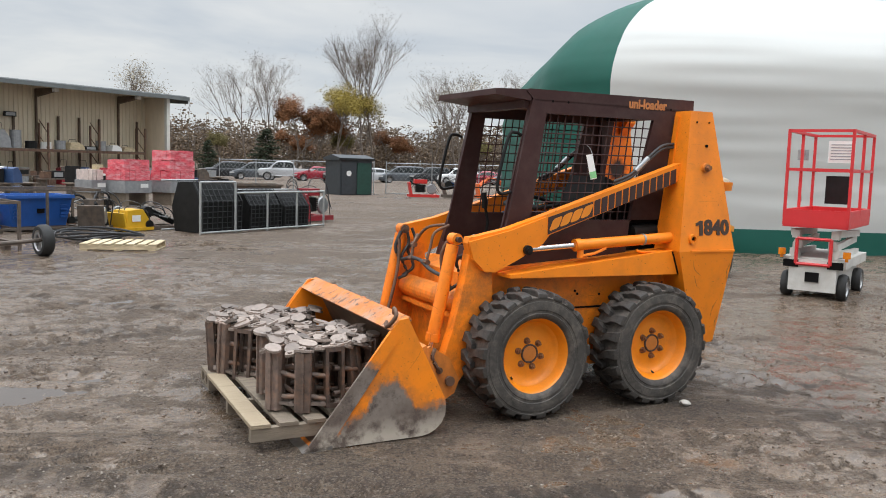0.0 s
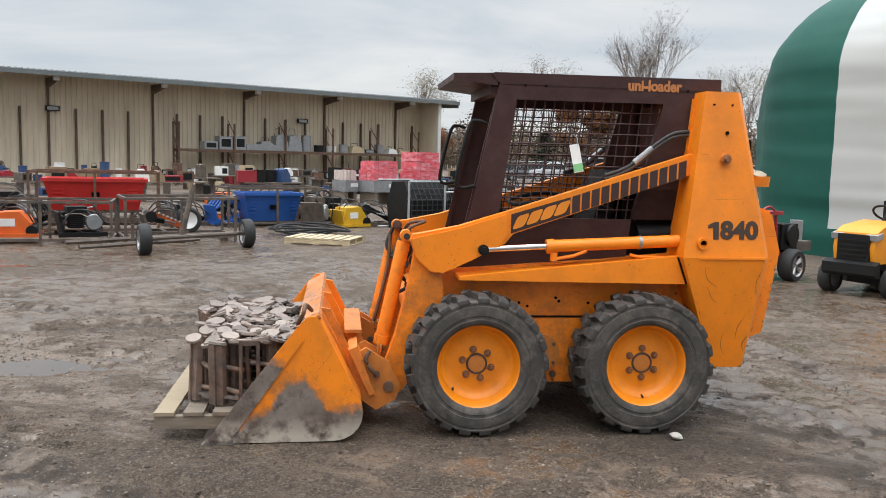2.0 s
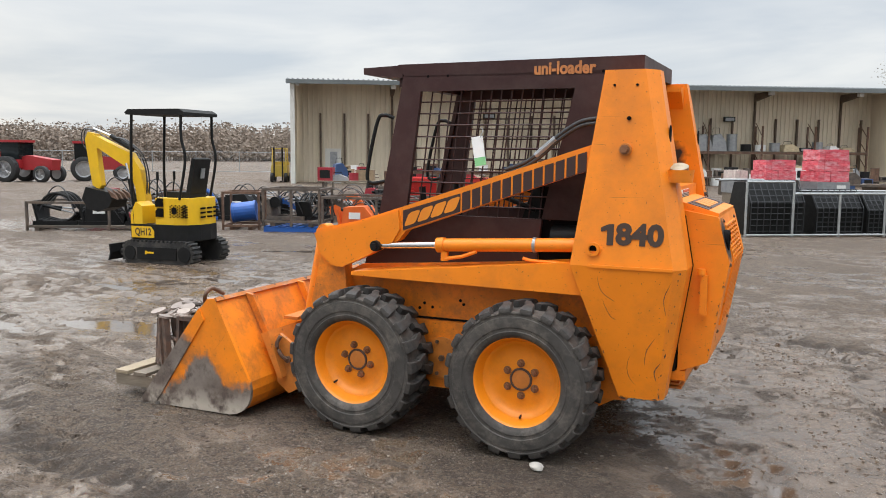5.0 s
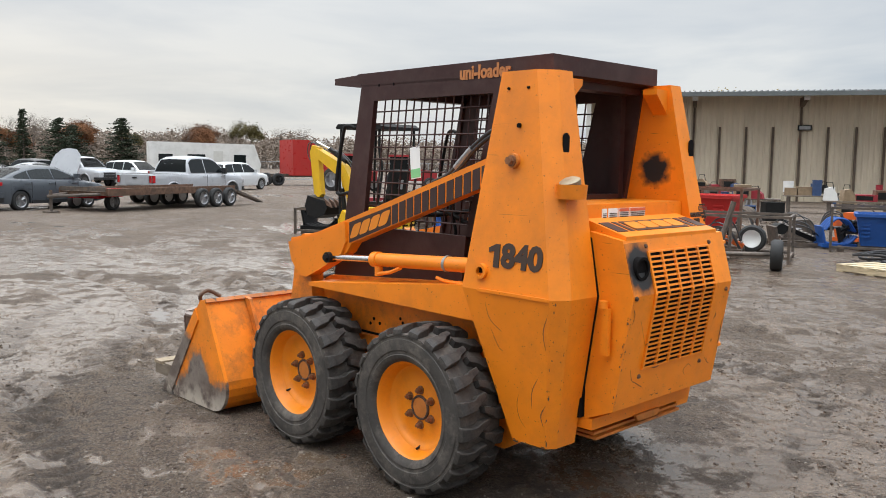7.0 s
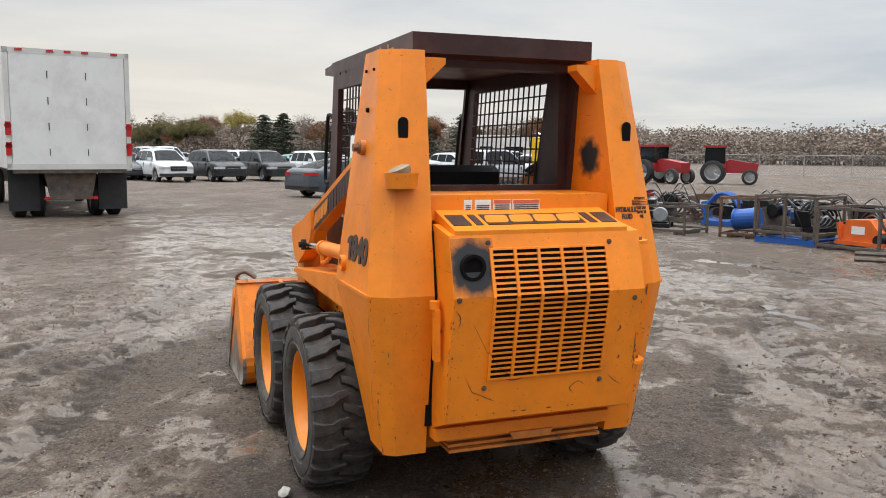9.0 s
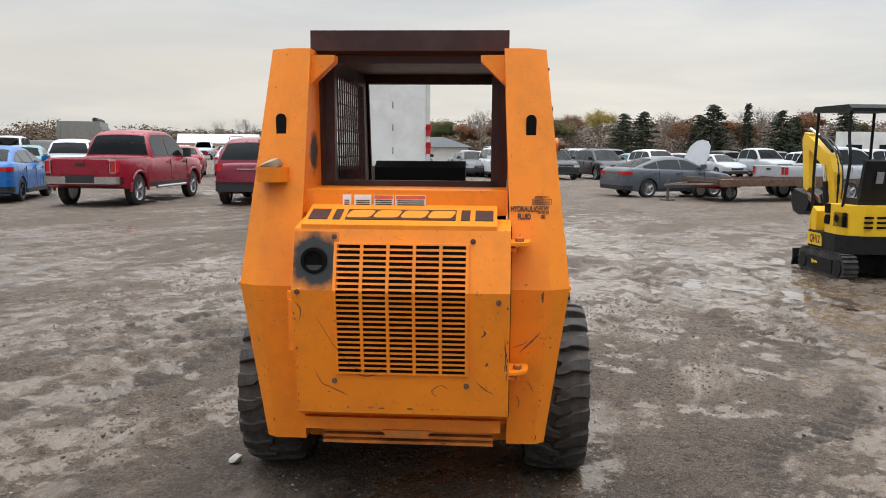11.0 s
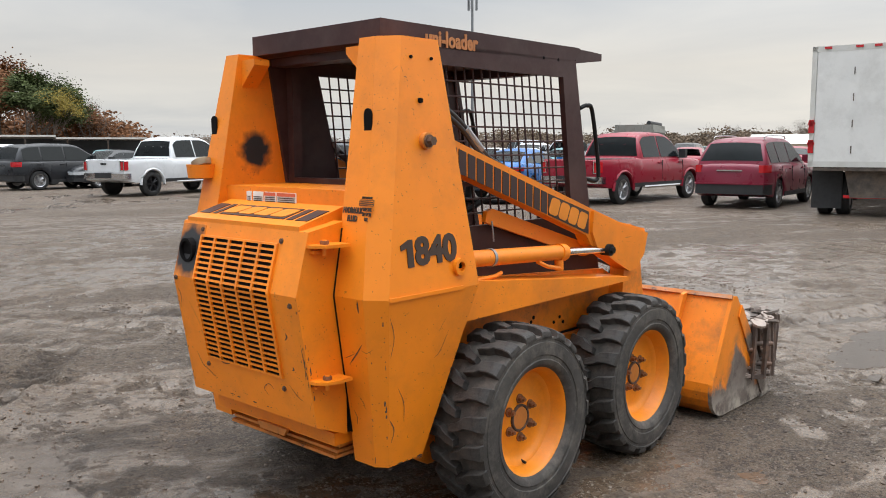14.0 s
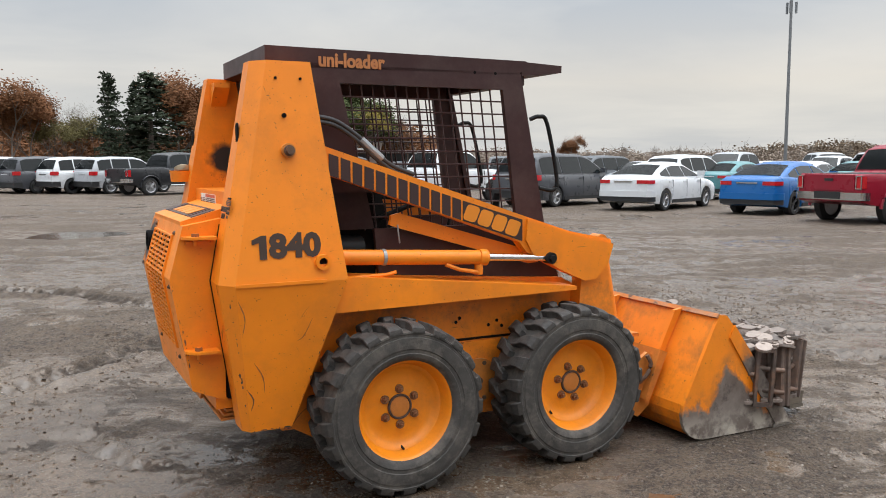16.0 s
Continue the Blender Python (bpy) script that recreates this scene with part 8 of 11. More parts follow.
for s in (1, -1):
    bm = bm_new()
    tube(bm, arc_pts([(0.46, s * 0.42, 0.55), (0.50, s * 0.42, 1.2), (0.46, s * 0.42, 2.08)], 5), 0.022, 8)
    part("canopy_post", bm, M_BLACK, exc, smooth=60)
    bm = bm_new()
    tube(bm, arc_pts([(-0.38, s * 0.42, 0.90), (-0.50, s * 0.42, 1.45), (-0.44, s * 0.42, 1.75), (-0.44, s * 0.42, 2.08)], 5), 0.022, 8)
    part("canopy_post", bm, M_BLACK, exc, smooth=60)
    bm = bm_new()
    tube(bm, [(0.20, s * 0.20, 0.85), (0.16, s * 0.22, 1.18)], 0.012, 6)
    cyl(bm, (0.16, s * 0.22, 1.16), (0.16, s * 0.22, 1.28), 0.022, 8)
    part("control_lever", bm, M_BLACK, exc)
bm = bm_new()
prism(bm, [(0.54, 2.07), (0.56, 2.10), (0.50, 2.145), (-0.44, 2.145), (-0.52, 2.10), (-0.52, 2.06)], -0.46, 0.46)
bevel(bm, 0.02, 2)
part("canopy", bm, M_BLACK, exc, "black sheet canopy")
# boom, stick, bucket
def squash(bm, z0, z1, f):
    """Sets heights over z0 to start at z1 and grow by f."""
    for v in bm.verts:
        v.co.z = z1 + (v.co.z - z0) * f


bm = bm_new()
prism(bm, [(0.46, 0.50), (0.64, 0.50), (0.70, 1.10), (0.84, 1.42), (1.52, 1.80), (1.60, 1.92), (1.50, 1.96), (0.78, 1.66), (0.60, 1.40), (0.50, 0.95)], -0.07, 0.07)
bevel(bm, 0.012)
squash(bm, 0.5, 0.5, 0.89)
part("boom", bm, M_YEL, exc, "yellow bent boom")
bm = bm_new()
prism(bm, [(1.46, 1.98), (1.62, 2.02), (1.68, 1.88), (1.56, 0.98), (1.44, 0.90), (1.38, 0.98), (1.44, 1.60)], -0.055, 0.055)
bevel(bm, 0.010)
squash(bm, 0.9, 1.00, 0.75)
part("dipper", bm, M_YEL, exc)
bm = bm_new()
prism(bm, [(1.58, 0.96), (1.42, 0.92), (1.12, 0.86), (1.06, 0.70), (1.14, 0.55), (1.36, 0.46), (1.56, 0.52), (1.66, 0.72)], -0.20, 0.20)
bevel(bm, 0.02)
squash(bm, 0.46, 0.68, 0.72)
eb = part("digging_bucket", bm, M_BLACK, exc, "black digging bucket with rusty teeth")
for k in range(4):
    bm = bm_new()
    prism(bm, [(1.16, 0.88), (1.02, 0.80), (0.96, 0.70), (1.08, 0.74)], -0.19 + k * 0.115, -0.15 + k * 0.115)
    squash(bm, 0.46, 0.68, 0.78)
    part("tooth", bm, M_RUST, eb)
for pa, pb, pc in (((0.78, 0, 1.72), (1.20, 0, 1.94), (1.54, 0, 2.06)), ((0.66, 0.10, 0.62), (0.78, 0.10, 1.25), (0.84, 0.10, 1.50))):
    bm = bm_new()
    cyl(bm, pa, pb, 0.040, 12)
    squash(bm, 0.5, 0.5, 0.89)
    rm_ = part("ram", bm, M_BLACK, exc)
    bm = bm_new()
    cyl(bm, pb, pc, 0.022, 10)
    squash(bm, 0.5, 0.5, 0.89)
    part("ram_rod", bm, M_CHROME, rm_)
bm = bm_new()
for k, yy in enumerate((-0.03, 0.03)):
    tube(bm, arc_pts([(0.58, yy, 0.70), (0.50, yy, 1.2), (0.60, yy, 1.62), (0.90, yy, 1.86), (1.10, yy, 1.92)], 5), 0.012, 6)
    tube(bm, arc_pts([(1.45, yy, 2.02), (1.72, yy, 2.05), (1.76, yy, 1.85), (1.66, yy, 1.70)], 5), 0.010, 6)
squash(bm, 0.5, 0.5, 0.89)
part("hose", bm, M_HOSE, exc, smooth=60)

# ---- scissor lift ----
M_LRED = mat("red_paint", (0.62, 0.030, 0.035), 0.4, var=0.06, bump=0.03, dirt=(0.4, 0.06, 0.06), dirt_amt=0.2)
M_LWHT = mat("lift_white_paint", (0.58, 0.57, 0.54), 0.5, var=0.08, scale=4, bump=0.04, dirt=(0.30, 0.27, 0.23), dirt_amt=0.4)
M_AMB = mat("amber_lens", (0.75, 0.22, 0.01), 0.2, bump=0.0)
lift = thing("scissor_lift", at(5.05, 11.06, 235), "red and white scissor lift with a lowered platform", "lift")
bm = bm_new()
box(bm, (0, 0, 0.30), (1.45, 0.56, 0.40))
box(bm, (-0.1, 0, 0.46), (1.5, 0.74, 0.12))
bevel(bm, 0.015)
base = part("base", bm, M_LWHT, lift, "scuffed white base")
for x in (0.52, -0.52):
    for s in (1, -1):
        add_wheel(lift, x, s * 0.33, 0.17, 0.11)
bm = bm_new()
for y in (-0.26, 0.26):
    box(bm, (0.72, y, 0.44), (0.04, 0.18, 0.09))
box(bm, (0.735, 0.0, 0.28), (0.02, 0.16, 0.12))
part("recess", bm, M_DARK, base)
for k in range(3):
    z = 0.56 + 0.125 * k
    for s in (1, -1):
        bm = bm_new()
        y = s * (0.27 - 0.03 * (k % 2))
        box(bm, (0, y, z), (1.35, 0.05, 0.085), Matrix.Rotation(radians(2.0 * (1 if k % 2 else -1)), 3, "Y"))
        box(bm, (0.62, y - s * 0.04, z), (0.14, 0.09, 0.10))
        bevel(bm, 0.012)
        part("scissor_arm", bm, M_LWHT, lift)
bm = bm_new()
for a, b in (((0.74, 0.20, 0.44), (0.74, 0.20, 0.76)), ((0.74, 0.20, 0.76), (0.74, -0.20, 0.76)), ((0.74, -0.20, 0.76), (0.74, -0.20, 0.44)), ((0.74, -0.20, 0.44), (0.74, 0.20, 0.44))):
    tube(bm, [a, b], 0.022, 6)
part("step_frame", bm, M_LRED, lift)
bm = bm_new()
box(bm, (0, 0, 0.93), (1.55, 0.76, 0.06))
for s in (1, -1):
    box(bm, (0, s * 0.37, 1.02), (1.55, 0.03, 0.20))
for x in (0.765, -0.765):
    box(bm, (x, 0, 1.02), (0.03, 0.74, 0.20))
bevel(bm, 0.01)
plat = part("platform", bm, M_LRED, lift, "red platform with toe boards")
for x in (0.76, 0.0, -0.76):
    for s in (1, -1):
        bm = bm_new()
        box(bm, (x, s * 0.37, 1.57), (0.035, 0.035, 1.10))
        part("rail_post", bm, M_LRED, plat)
for z in (1.62, 2.10):
    for s in (1, -1):
        bm = bm_new()
        box(bm, (0, s * 0.37, z), (1.55, 0.035, 0.035))
        part("rail", bm, M_LRED, plat)
    for x in (0.76, -0.76):
        bm = bm_new()
        box(bm, (x, 0, z), (0.035, 0.74, 0.035))
        part("rail", bm, M_LRED, plat)
bm = bm_new()
box(bm, (-0.55, 0.0, 1.36), (0.10, 0.30, 0.38))
bevel(bm, 0.02)
part("tool_box", bm, M_BLACK, plat)
bm = bm_new()
box(bm, (-0.74, -0.02, 1.88), (0.012, 0.34, 0.30))
sg = part("notice_board", bm, M_WHITE, plat, "white notice board with small print")
bm = bm_new()
for k in range(6):
    box(bm, (-0.732, -0.02, 1.78 + 0.04 * k), (0.004, 0.28, 0.012))
part("print_bar", bm, M_GREY, sg)
bm = bm_new()
box(bm, (-0.2, -0.40, 1.82), (0.20, 0.10, 0.14))
tube(bm, arc_pts([(-0.2, -0.40, 1.75), (-0.1, -0.40, 1.5), (-0.25, -0.40, 1.2)], 5), 0.008, 6)
part("control_box", bm, M_GREY, plat)
for s in (1, -1):
    bm = bm_new()
    cyl(bm, (0.70, s * 0.38, 0.50), (0.70, s * 0.38, 0.54), 0.02, 8)
    cyl(bm, (0.70, s * 0.38, 0.54), (0.70, s * 0.38, 0.62), 0.045, 14)
    part("beacon", bm, M_AMB, base)

# ---- lawn tractor ----
lawn = thing("lawn_tractor", pose(3.72, 12.90, gz(3.72, 12.90), 0, 0, 236), "yellow and black ride-on lawn tractor with a high-back seat", "lawn tractor")
bm = bm_new()
prism(bm, [(0.86, 0.42), (0.90, 0.62), (0.86, 0.80), (0.70, 0.87), (0.20, 0.93), (0.08, 0.90), (0.06, 0.52), (0.30, 0.42)], -0.26, 0.26)
bevel(bm, 0.05, 3)
part("hood", bm, M_LAWN, lawn, "rounded yellow hood", smooth=50)
bm = bm_new()
box(bm, (0.885, 0, 0.62), (0.06, 0.40, 0.32))
for k in range(4):
    box(bm, (0.918, 0, 0.52 + 0.06 * k), (0.02, 0.34, 0.02))
prism(bm, [(0.95, 0.26), (1.0, 0.30), (1.0, 0.42), (0.90, 0.46), (0.86, 0.26)], -0.34, 0.34)
bevel(bm, 0.015)
part("front_grille", bm, M_BLACK, lawn)
for s in (1, -1):
    bm = bm_new()
    box(bm, (0.83, s * 0.22, 0.76), (0.16, 0.14, 0.07), Matrix.Rotation(radians(10), 3, "Y"))
    bevel(bm, 0.02)
    part("head_light", bm, M_GREY, lawn)
    bm = bm_new()
    prism(bm, [(0.06, 0.36), (-0.30, 0.36), (-0.40, 0.58), (-0.62, 0.72), (-0.92, 0.66), (-0.95, 0.74), (-0.60, 0.80), (-0.25, 0.72), (0.06, 0.55)], s * 0.22, s * 0.48)
    bevel(bm, 0.02)
    part("fender", bm, M_LAWN, lawn)
    add_wheel(lawn, 0.66, s * 0.40, 0.20, 0.16)
    add_wheel(lawn, -0.60, s * 0.40, 0.27, 0.24)
    bm = bm_new()
    box(bm, (-0.50, s * 0.30, 1.02), (0.10, 0.06, 0.28))
    bevel(bm, 0.025, 2)
    part("armrest", bm, M_BLACK, lawn)
bm = bm_new()
box(bm, (-0.40, 0, 0.80), (0.44, 0.46, 0.12))
prism(bm, [(-0.54, 0.82), (-0.64, 0.82), (-0.74, 1.16), (-0.66, 1.18)], -0.22, 0.22)
bevel(bm, 0.035, 3)
part("seat", bm, M_BLACK, lawn, "black moulded seat", smooth=50)
bm = bm_new()
tube(bm, [(0.12 + 0.17 * math.cos(a) * 0.75, 0.17 * math.sin(a), 1.02 + 0.10 * math.cos(a)) for a in [k * math.pi / 10 for k in range(20)]], 0.016, 6, close=True)
tube(bm, [(0.25, 0, 0.86), (0.12, 0, 1.02)], 0.02, 6)
part("steering_wheel", bm, M_BLACK, lawn, smooth=60)
bm = bm_new()
prism(bm, [(x * 1.0, y) for x, y in [(0.42, -0.30), (0.42, 0.30), (0.25, 0.52), (-0.15, 0.54), (-0.32, 0.40), (-0.32, -0.40), (-0.15, -0.54), (0.25, -0.52)]], 0.12, 0.24, "z")
bevel(bm, 0.02)
part("mower_deck", bm, M_BLACK, lawn, "black mower deck")
bm = bm_new()
box(bm, (-0.05, 0, 0.40), (1.6, 0.36, 0.14))
part("frame", bm, M_BLACK, lawn)

# ---- walk-behind tillers ----
M_TRED = mat("tiller_red", (0.30, 0.018, 0.030), 0.45, var=0.1, bump=0.03, dirt=(0.16, 0.07, 0.06), dirt_amt=0.35)


def tiller(m, label):
    t = thing("tiller", m, label, "tiller", "red tillers")
    bm = bm_new()
    prism(bm, [(0.0, 0.42), (0.55, 0.46), (0.62, 0.30), (0.60, 0.16), (0.05, 0.16)], -0.33, 0.33)
    bevel(bm, 0.015)
    hood_ = part("tine_hood", bm, M_TRED, t, "dark red tine hood")
    bm = bm_new()
    prism(bm, [(0.60, 0.20), (0.80, 0.06), (0.80, 0.03), (0.58, 0.12)], -0.32, 0.32)
    part("drag_flap", bm, M_GREY, hood_)
    bm = bm_new()
    box(bm, (0.40, 0.335, 0.34), (0.26, 0.006, 0.10))
    part("maker_plate", bm, M_WHITE, hood_)
    bm = bm_new()
    box(bm, (-0.30, 0, 0.62), (0.50, 0.40, 0.30))
    box(bm, (-0.45, 0, 0.40), (0.40, 0.30, 0.24))
    bevel(bm, 0.03)
    part("engine", bm, M_TRED, t)
    bm = bm_new()
    box(bm, (-0.50, 0.0, 0.70), (0.24, 0.34, 0.22))
    cyl(bm, (-0.30, 0.1, 0.78), (-0.30, 0.1, 0.92), 0.07, 12)
    bevel(bm, 0.02)
    part("motor", bm, M_BLACK, t)
    for s in (1, -1):
        add_wheel(t, -0.25, s * 0.30, 0.24, 0.17)
        bm = bm_new()
        tube(bm, arc_pts([(-0.2, s * 0.20, 0.70), (0.35, s * 0.22, 0.86), (1.00, s * 0.26, 1.06), (1.45, s * 0.28, 1.12)], 5), 0.017, 7)
        hb = part("handlebar", bm, M_TRED, t, smooth=60)
        bm = bm_new()
        cyl(bm, (1.42, s * 0.28, 1.12), (1.60, s * 0.28, 1.13), 0.022, 8)
        tube(bm, [(1.40, s * 0.28, 1.08), (1.50, s * 0.29, 0.95)], 0.008, 5)
        part("grip", bm, M_BLACK, hb)
    bm = bm_new()
    for k in range(4):
        tube(bm, arc_pts([(1.1, -0.2 + 0.1 * k, 1.04), (0.85 - 0.06 * k, -0.15 + 0.1 * k, 0.72), (0.35, -0.1 + 0.08 * k, 0.56 + 0.03 * k), (0.0, 0, 0.62)], 6), 0.011, 6)
    part("cable", bm, M_HOSE, t, smooth=60)
    return t


tl = tiller(at(1.58, 13.86, 228) @ Matrix.Diagonal((0.86, 0.86, 0.86, 1)), "dark red walk-behind tiller with white-rimmed wheels")
# red walk-behind power digger beside it
pd = thing("power_digger", at(2.34, 13.66, 58), "dark red walk-behind digger with a black engine", "digger")
for s in (1, -1):
    add_wheel(pd, 0.0, s * 0.30, 0.235, 0.20)
    bm = bm_new()
    tube(bm, [(-0.30, s * 0.22, 0.35), (-0.36, s * 0.22, 1.00)], 0.024, 8)
    part("upright", bm, M_TRED, pd)
    bm = bm_new()
    tube(bm, arc_pts([(-0.36, s * 0.22, 0.98), (-0.55, s * 0.24, 1.06), (-0.75, s * 0.26, 1.02), (-0.85, s * 0.26, 0.90)], 5), 0.016, 7)
    hb = part("handlebar", bm, M_TRED, pd, smooth=60)
    bm = bm_new()
    cyl(bm, (-0.83, s * 0.26, 0.92), (-0.90, s * 0.26, 0.80), 0.022, 8)
    part("grip", bm, M_BLACK, hb)
for nm, c_, sz, mt in (("control_plate", (-0.42, 0, 0.97), (0.40, 0.52, 0.05), M_TRED), ("chassis", (-0.05, 0, 0.34), (0.85, 0.36, 0.12), M_TRED), ("rear_guard", (-0.40, 0, 0.40), (0.10, 0.50, 0.24), M_TRED),
                       ("engine", (0.08, 0, 0.62), (0.42, 0.40, 0.36), M_BLACK), ("battery_box", (-0.20, 0.0, 0.66), (0.20, 0.34, 0.30), M_BLACK), ("deck", (0.50, 0, 0.46), (0.50, 0.34, 0.14), M_RACK)):
    bm = bm_new()
    box(bm, c_, sz)
    bevel(bm, 0.02, 2)
    part(nm, bm, mt, pd)
bm = bm_new()
cyl(bm, (0.46, -0.08, 0.56), (0.46, -0.08, 0.84), 0.09, 16)
bevel(bm, 0.015)
part("muffler", bm, M_GREY, pd, "silver upright muffler", smooth=40)
bm = bm_new()
lathe(bm, [(0.0, -0.03), (0.15, -0.03), (0.16, 0.0), (0.15, 0.04), (0.0, 0.04)], 20)
turned(bm, Matrix.Translation((0.10, -0.22, 0.64)))
part("recoil_cover", bm, M_BLACK, pd, smooth=40)
# blue and white tank crate behind
tank = thing("chest_cooler", at(2.2, 21.5, 10), "white and blue insulated chest on the ground", "chest")
bm = bm_new()
box(bm, (0, 0, 0.42), (1.25, 0.7, 0.80))
bevel(bm, 0.03, 2)
part("body", bm, P_BLUE, tank)
bm = bm_new()
box(bm, (0, 0, 0.90), (1.30, 0.75, 0.16))
bevel(bm, 0.03, 2)
part("lid", bm, M_WHITE, tank)
bm = bm_new()
box(bm, (0, -0.36, 0.46), (0.75, 0.02, 0.46))
part("front_label", bm, M_WHITE, tank)

# ---- crates, bins and attachments on the west side ----
M_BIN_R = mat("red_plastic", (0.55, 0.028, 0.025), 0.45, var=0.08, bump=0.03)
M_BIN_B = mat("blue_plastic", (0.018, 0.095, 0.36), 0.4, var=0.1, bump=0.03)
M_ORG2 = mat("machine_orange", (0.70, 0.13, 0.02), 0.45, var=0.1, bump=0.03)
M_GOLD = mat("machine_yellow", (0.62, 0.36, 0.02), 0.45, var=0.1, bump=0.03)
M_GALV = mat("galvanised_pipe", (0.45, 0.46, 0.46), 0.45, metal=0.6, var=0.15, bump=0.08)
M_PINK = mat("red_stretch_wrap", (0.72, 0.055, 0.10), 0.25, var=0.15, scale=8, bump=0.3, bscale=25)
M_SACK = mat("pale_sacks", (0.60, 0.50, 0.46), 0.6, var=0.2, scale=8, bump=0.3, bscale=20)


def span(p, q):
    """Pose at the middle of a base line p-q, x along it."""
    p, q = Vector(p), Vector(q)
    c = (p + q) / 2
    return at(c.x, c.y, math.degrees(math.atan2((q - p).y, (q - p).x))), (q - p).length


def crate(m, lx, ly, h, label, material=None, posts=3):
    c = thing("steel_crate", m, label, "crate", "steel crates in the yard")
    material = material or M_RACK
    for x in [-lx / 2 + lx * k / (posts - 1) for k in range(posts)]:
        for y in (-ly / 2, ly / 2):
            bm = bm_new()
            box(bm, (x, y, h / 2), (0.05, 0.05, h))
            part("post", bm, material, c)
    for z in (0.10, h):
        for y in (-ly / 2, ly / 2):
            bm = bm_new()
            box(bm, (0, y, z), (lx + 0.05, 0.05, 0.05))
            part("rail", bm, material, c)
        for x in (-lx / 2, lx / 2):
            bm = bm_new()
            box(bm, (x, 0, z), (0.05, ly, 0.05))
            part("rail", bm, material, c)
    for x in (-lx / 2 + 0.2, lx / 2 - 0.2):
        bm = bm_new()
        box(bm, (x, 0, 0.04), (0.10, ly, 0.08))
        part("skid", bm, material, c)
    return c


def machinery(m, label, col, seed, lx=1.3, ly=0.7, h=0.7, name="attachment"):
    """An implement that moves as one: one of four builds of frame, housing, rams and hoses."""
    rng = random.Random(seed)
    t = thing(name, m, label, "attachment", "attachments in the yard")
    sort = seed % 4
    bm = bm_new()
    for y in (-ly * 0.38, ly * 0.38):
        box(bm, (0, y, h * 0.10), (lx * 0.95, ly * 0.10, h * 0.12))
    for x in (-lx * 0.4, 0.0, lx * 0.4):
        box(bm, (x, 0, h * 0.10), (lx * 0.07, ly * 0.76, h * 0.10))
    box(bm, (-lx * 0.42, 0, h * 0.42), (lx * 0.05, ly * 0.8, h * 0.6), Matrix.Rotation(radians(-12), 3, "Y"))
    bevel(bm, 0.01)
    part("frame", bm, col if sort != 1 else M_RACK, t)
    if sort == 0:  # power unit: engine with cooling fins, tank, round guard
        bm = bm_new()
        for k in range(6):
            box(bm, (-lx * 0.10, 0, h * (0.30 + 0.055 * k)), (lx * 0.32, ly * 0.46, h * 0.03))
        box(bm, (-lx * 0.10, 0, h * 0.44), (lx * 0.26, ly * 0.38, h * 0.36))
        part("engine", bm, M_BLACK, t)
        bm = bm_new()
        box(bm, (-lx * 0.10, 0, h * 0.76), (lx * 0.40, ly * 0.5, h * 0.18))
        bevel(bm, 0.03, 2)
        part("fuel_tank", bm, col, t, smooth=40)
        bm = bm_new()
        lathe(bm, [(0.02, -0.05), (h * 0.20, -0.05), (h * 0.23, 0.0), (h * 0.20, 0.05), (0.02, 0.05)], 20)
        turned(bm, Matrix.Translation((lx * 0.24, -ly * 0.2, h * 0.42)))
        part("flywheel_guard", bm, M_GREY, t, smooth=40)
    elif sort == 1:  # digging boom with a toothed chain
        p0, p1 = Vector((-lx * 0.3, 0, h * 0.75)), Vector((lx * 0.48, 0, h * 0.22))
        bm = bm_new()
        d = p1 - p0
        box(bm, (p0 + p1) / 2, (d.length, ly * 0.14, h * 0.16), d.to_track_quat("X", "Z").to_matrix())
        bevel(bm, 0.02)
        part("boom", bm, col, t)
        for k in range(9):
            bm = bm_new()
            c = p0.lerp(p1, (k + 0.5) / 9) + Vector((0, 0, h * 0.11))
            box(bm, c, (lx * 0.035, ly * 0.30, h * 0.06), Matrix.Rotation(radians(40), 3, "Y"))
            part("tooth", bm, M_STEEL, t)
        bm = bm_new()
        cyl(bm, (-lx * 0.3, -ly * 0.28, h * 0.62), (-lx * 0.3, ly * 0.28, h * 0.62), h * 0.19, 16)
        bevel(bm, 0.015)
        part("motor", bm, M_BLACK, t, smooth=40)
    elif sort == 2:  # grapple with curved tines
        for q in (-0.34, -0.12, 0.12, 0.34):
            bm = bm_new()
            pts = [(-lx * 0.35, q * ly, h * 0.20), (-lx * 0.05, q * ly, h * 0.12), (lx * 0.30, q * ly, h * 0.20), (lx * 0.48, q * ly, h * 0.42)]
            tube(bm, arc_pts(pts, 5), h * 0.045, 6)
            part("tine", bm, col, t, smooth=50)
            bm = bm_new()
            pts = [(-lx * 0.38, q * ly, h * 0.60), (-lx * 0.1, q * ly, h * 0.95), (lx * 0.22, q * ly, h * 0.90), (lx * 0.44, q * ly, h * 0.55)]
            tube(bm, arc_pts(pts, 5), h * 0.04, 6)
            part("jaw", bm, col, t, smooth=50)
    else:  # boxed housing with a drum
        bm = bm_new()
        prism(bm, [(-lx * 0.36, h * 0.16), (lx * 0.30, h * 0.16), (lx * 0.36, h * 0.46), (lx * 0.16, h * 0.84), (-lx * 0.30, h * 0.80)], -ly * 0.36, ly * 0.36)
        bevel(bm, 0.035, 2)
        hs = part("housing", bm, col, t, smooth=40)
        bm = bm_new()
        box(bm, (-lx * 0.05, -ly * 0.365, h * 0.5), (lx * 0.26, 0.012, h * 0.24))
        part("label", bm, M_WHITE if seed % 3 else M_RACK, hs)
        bm = bm_new()
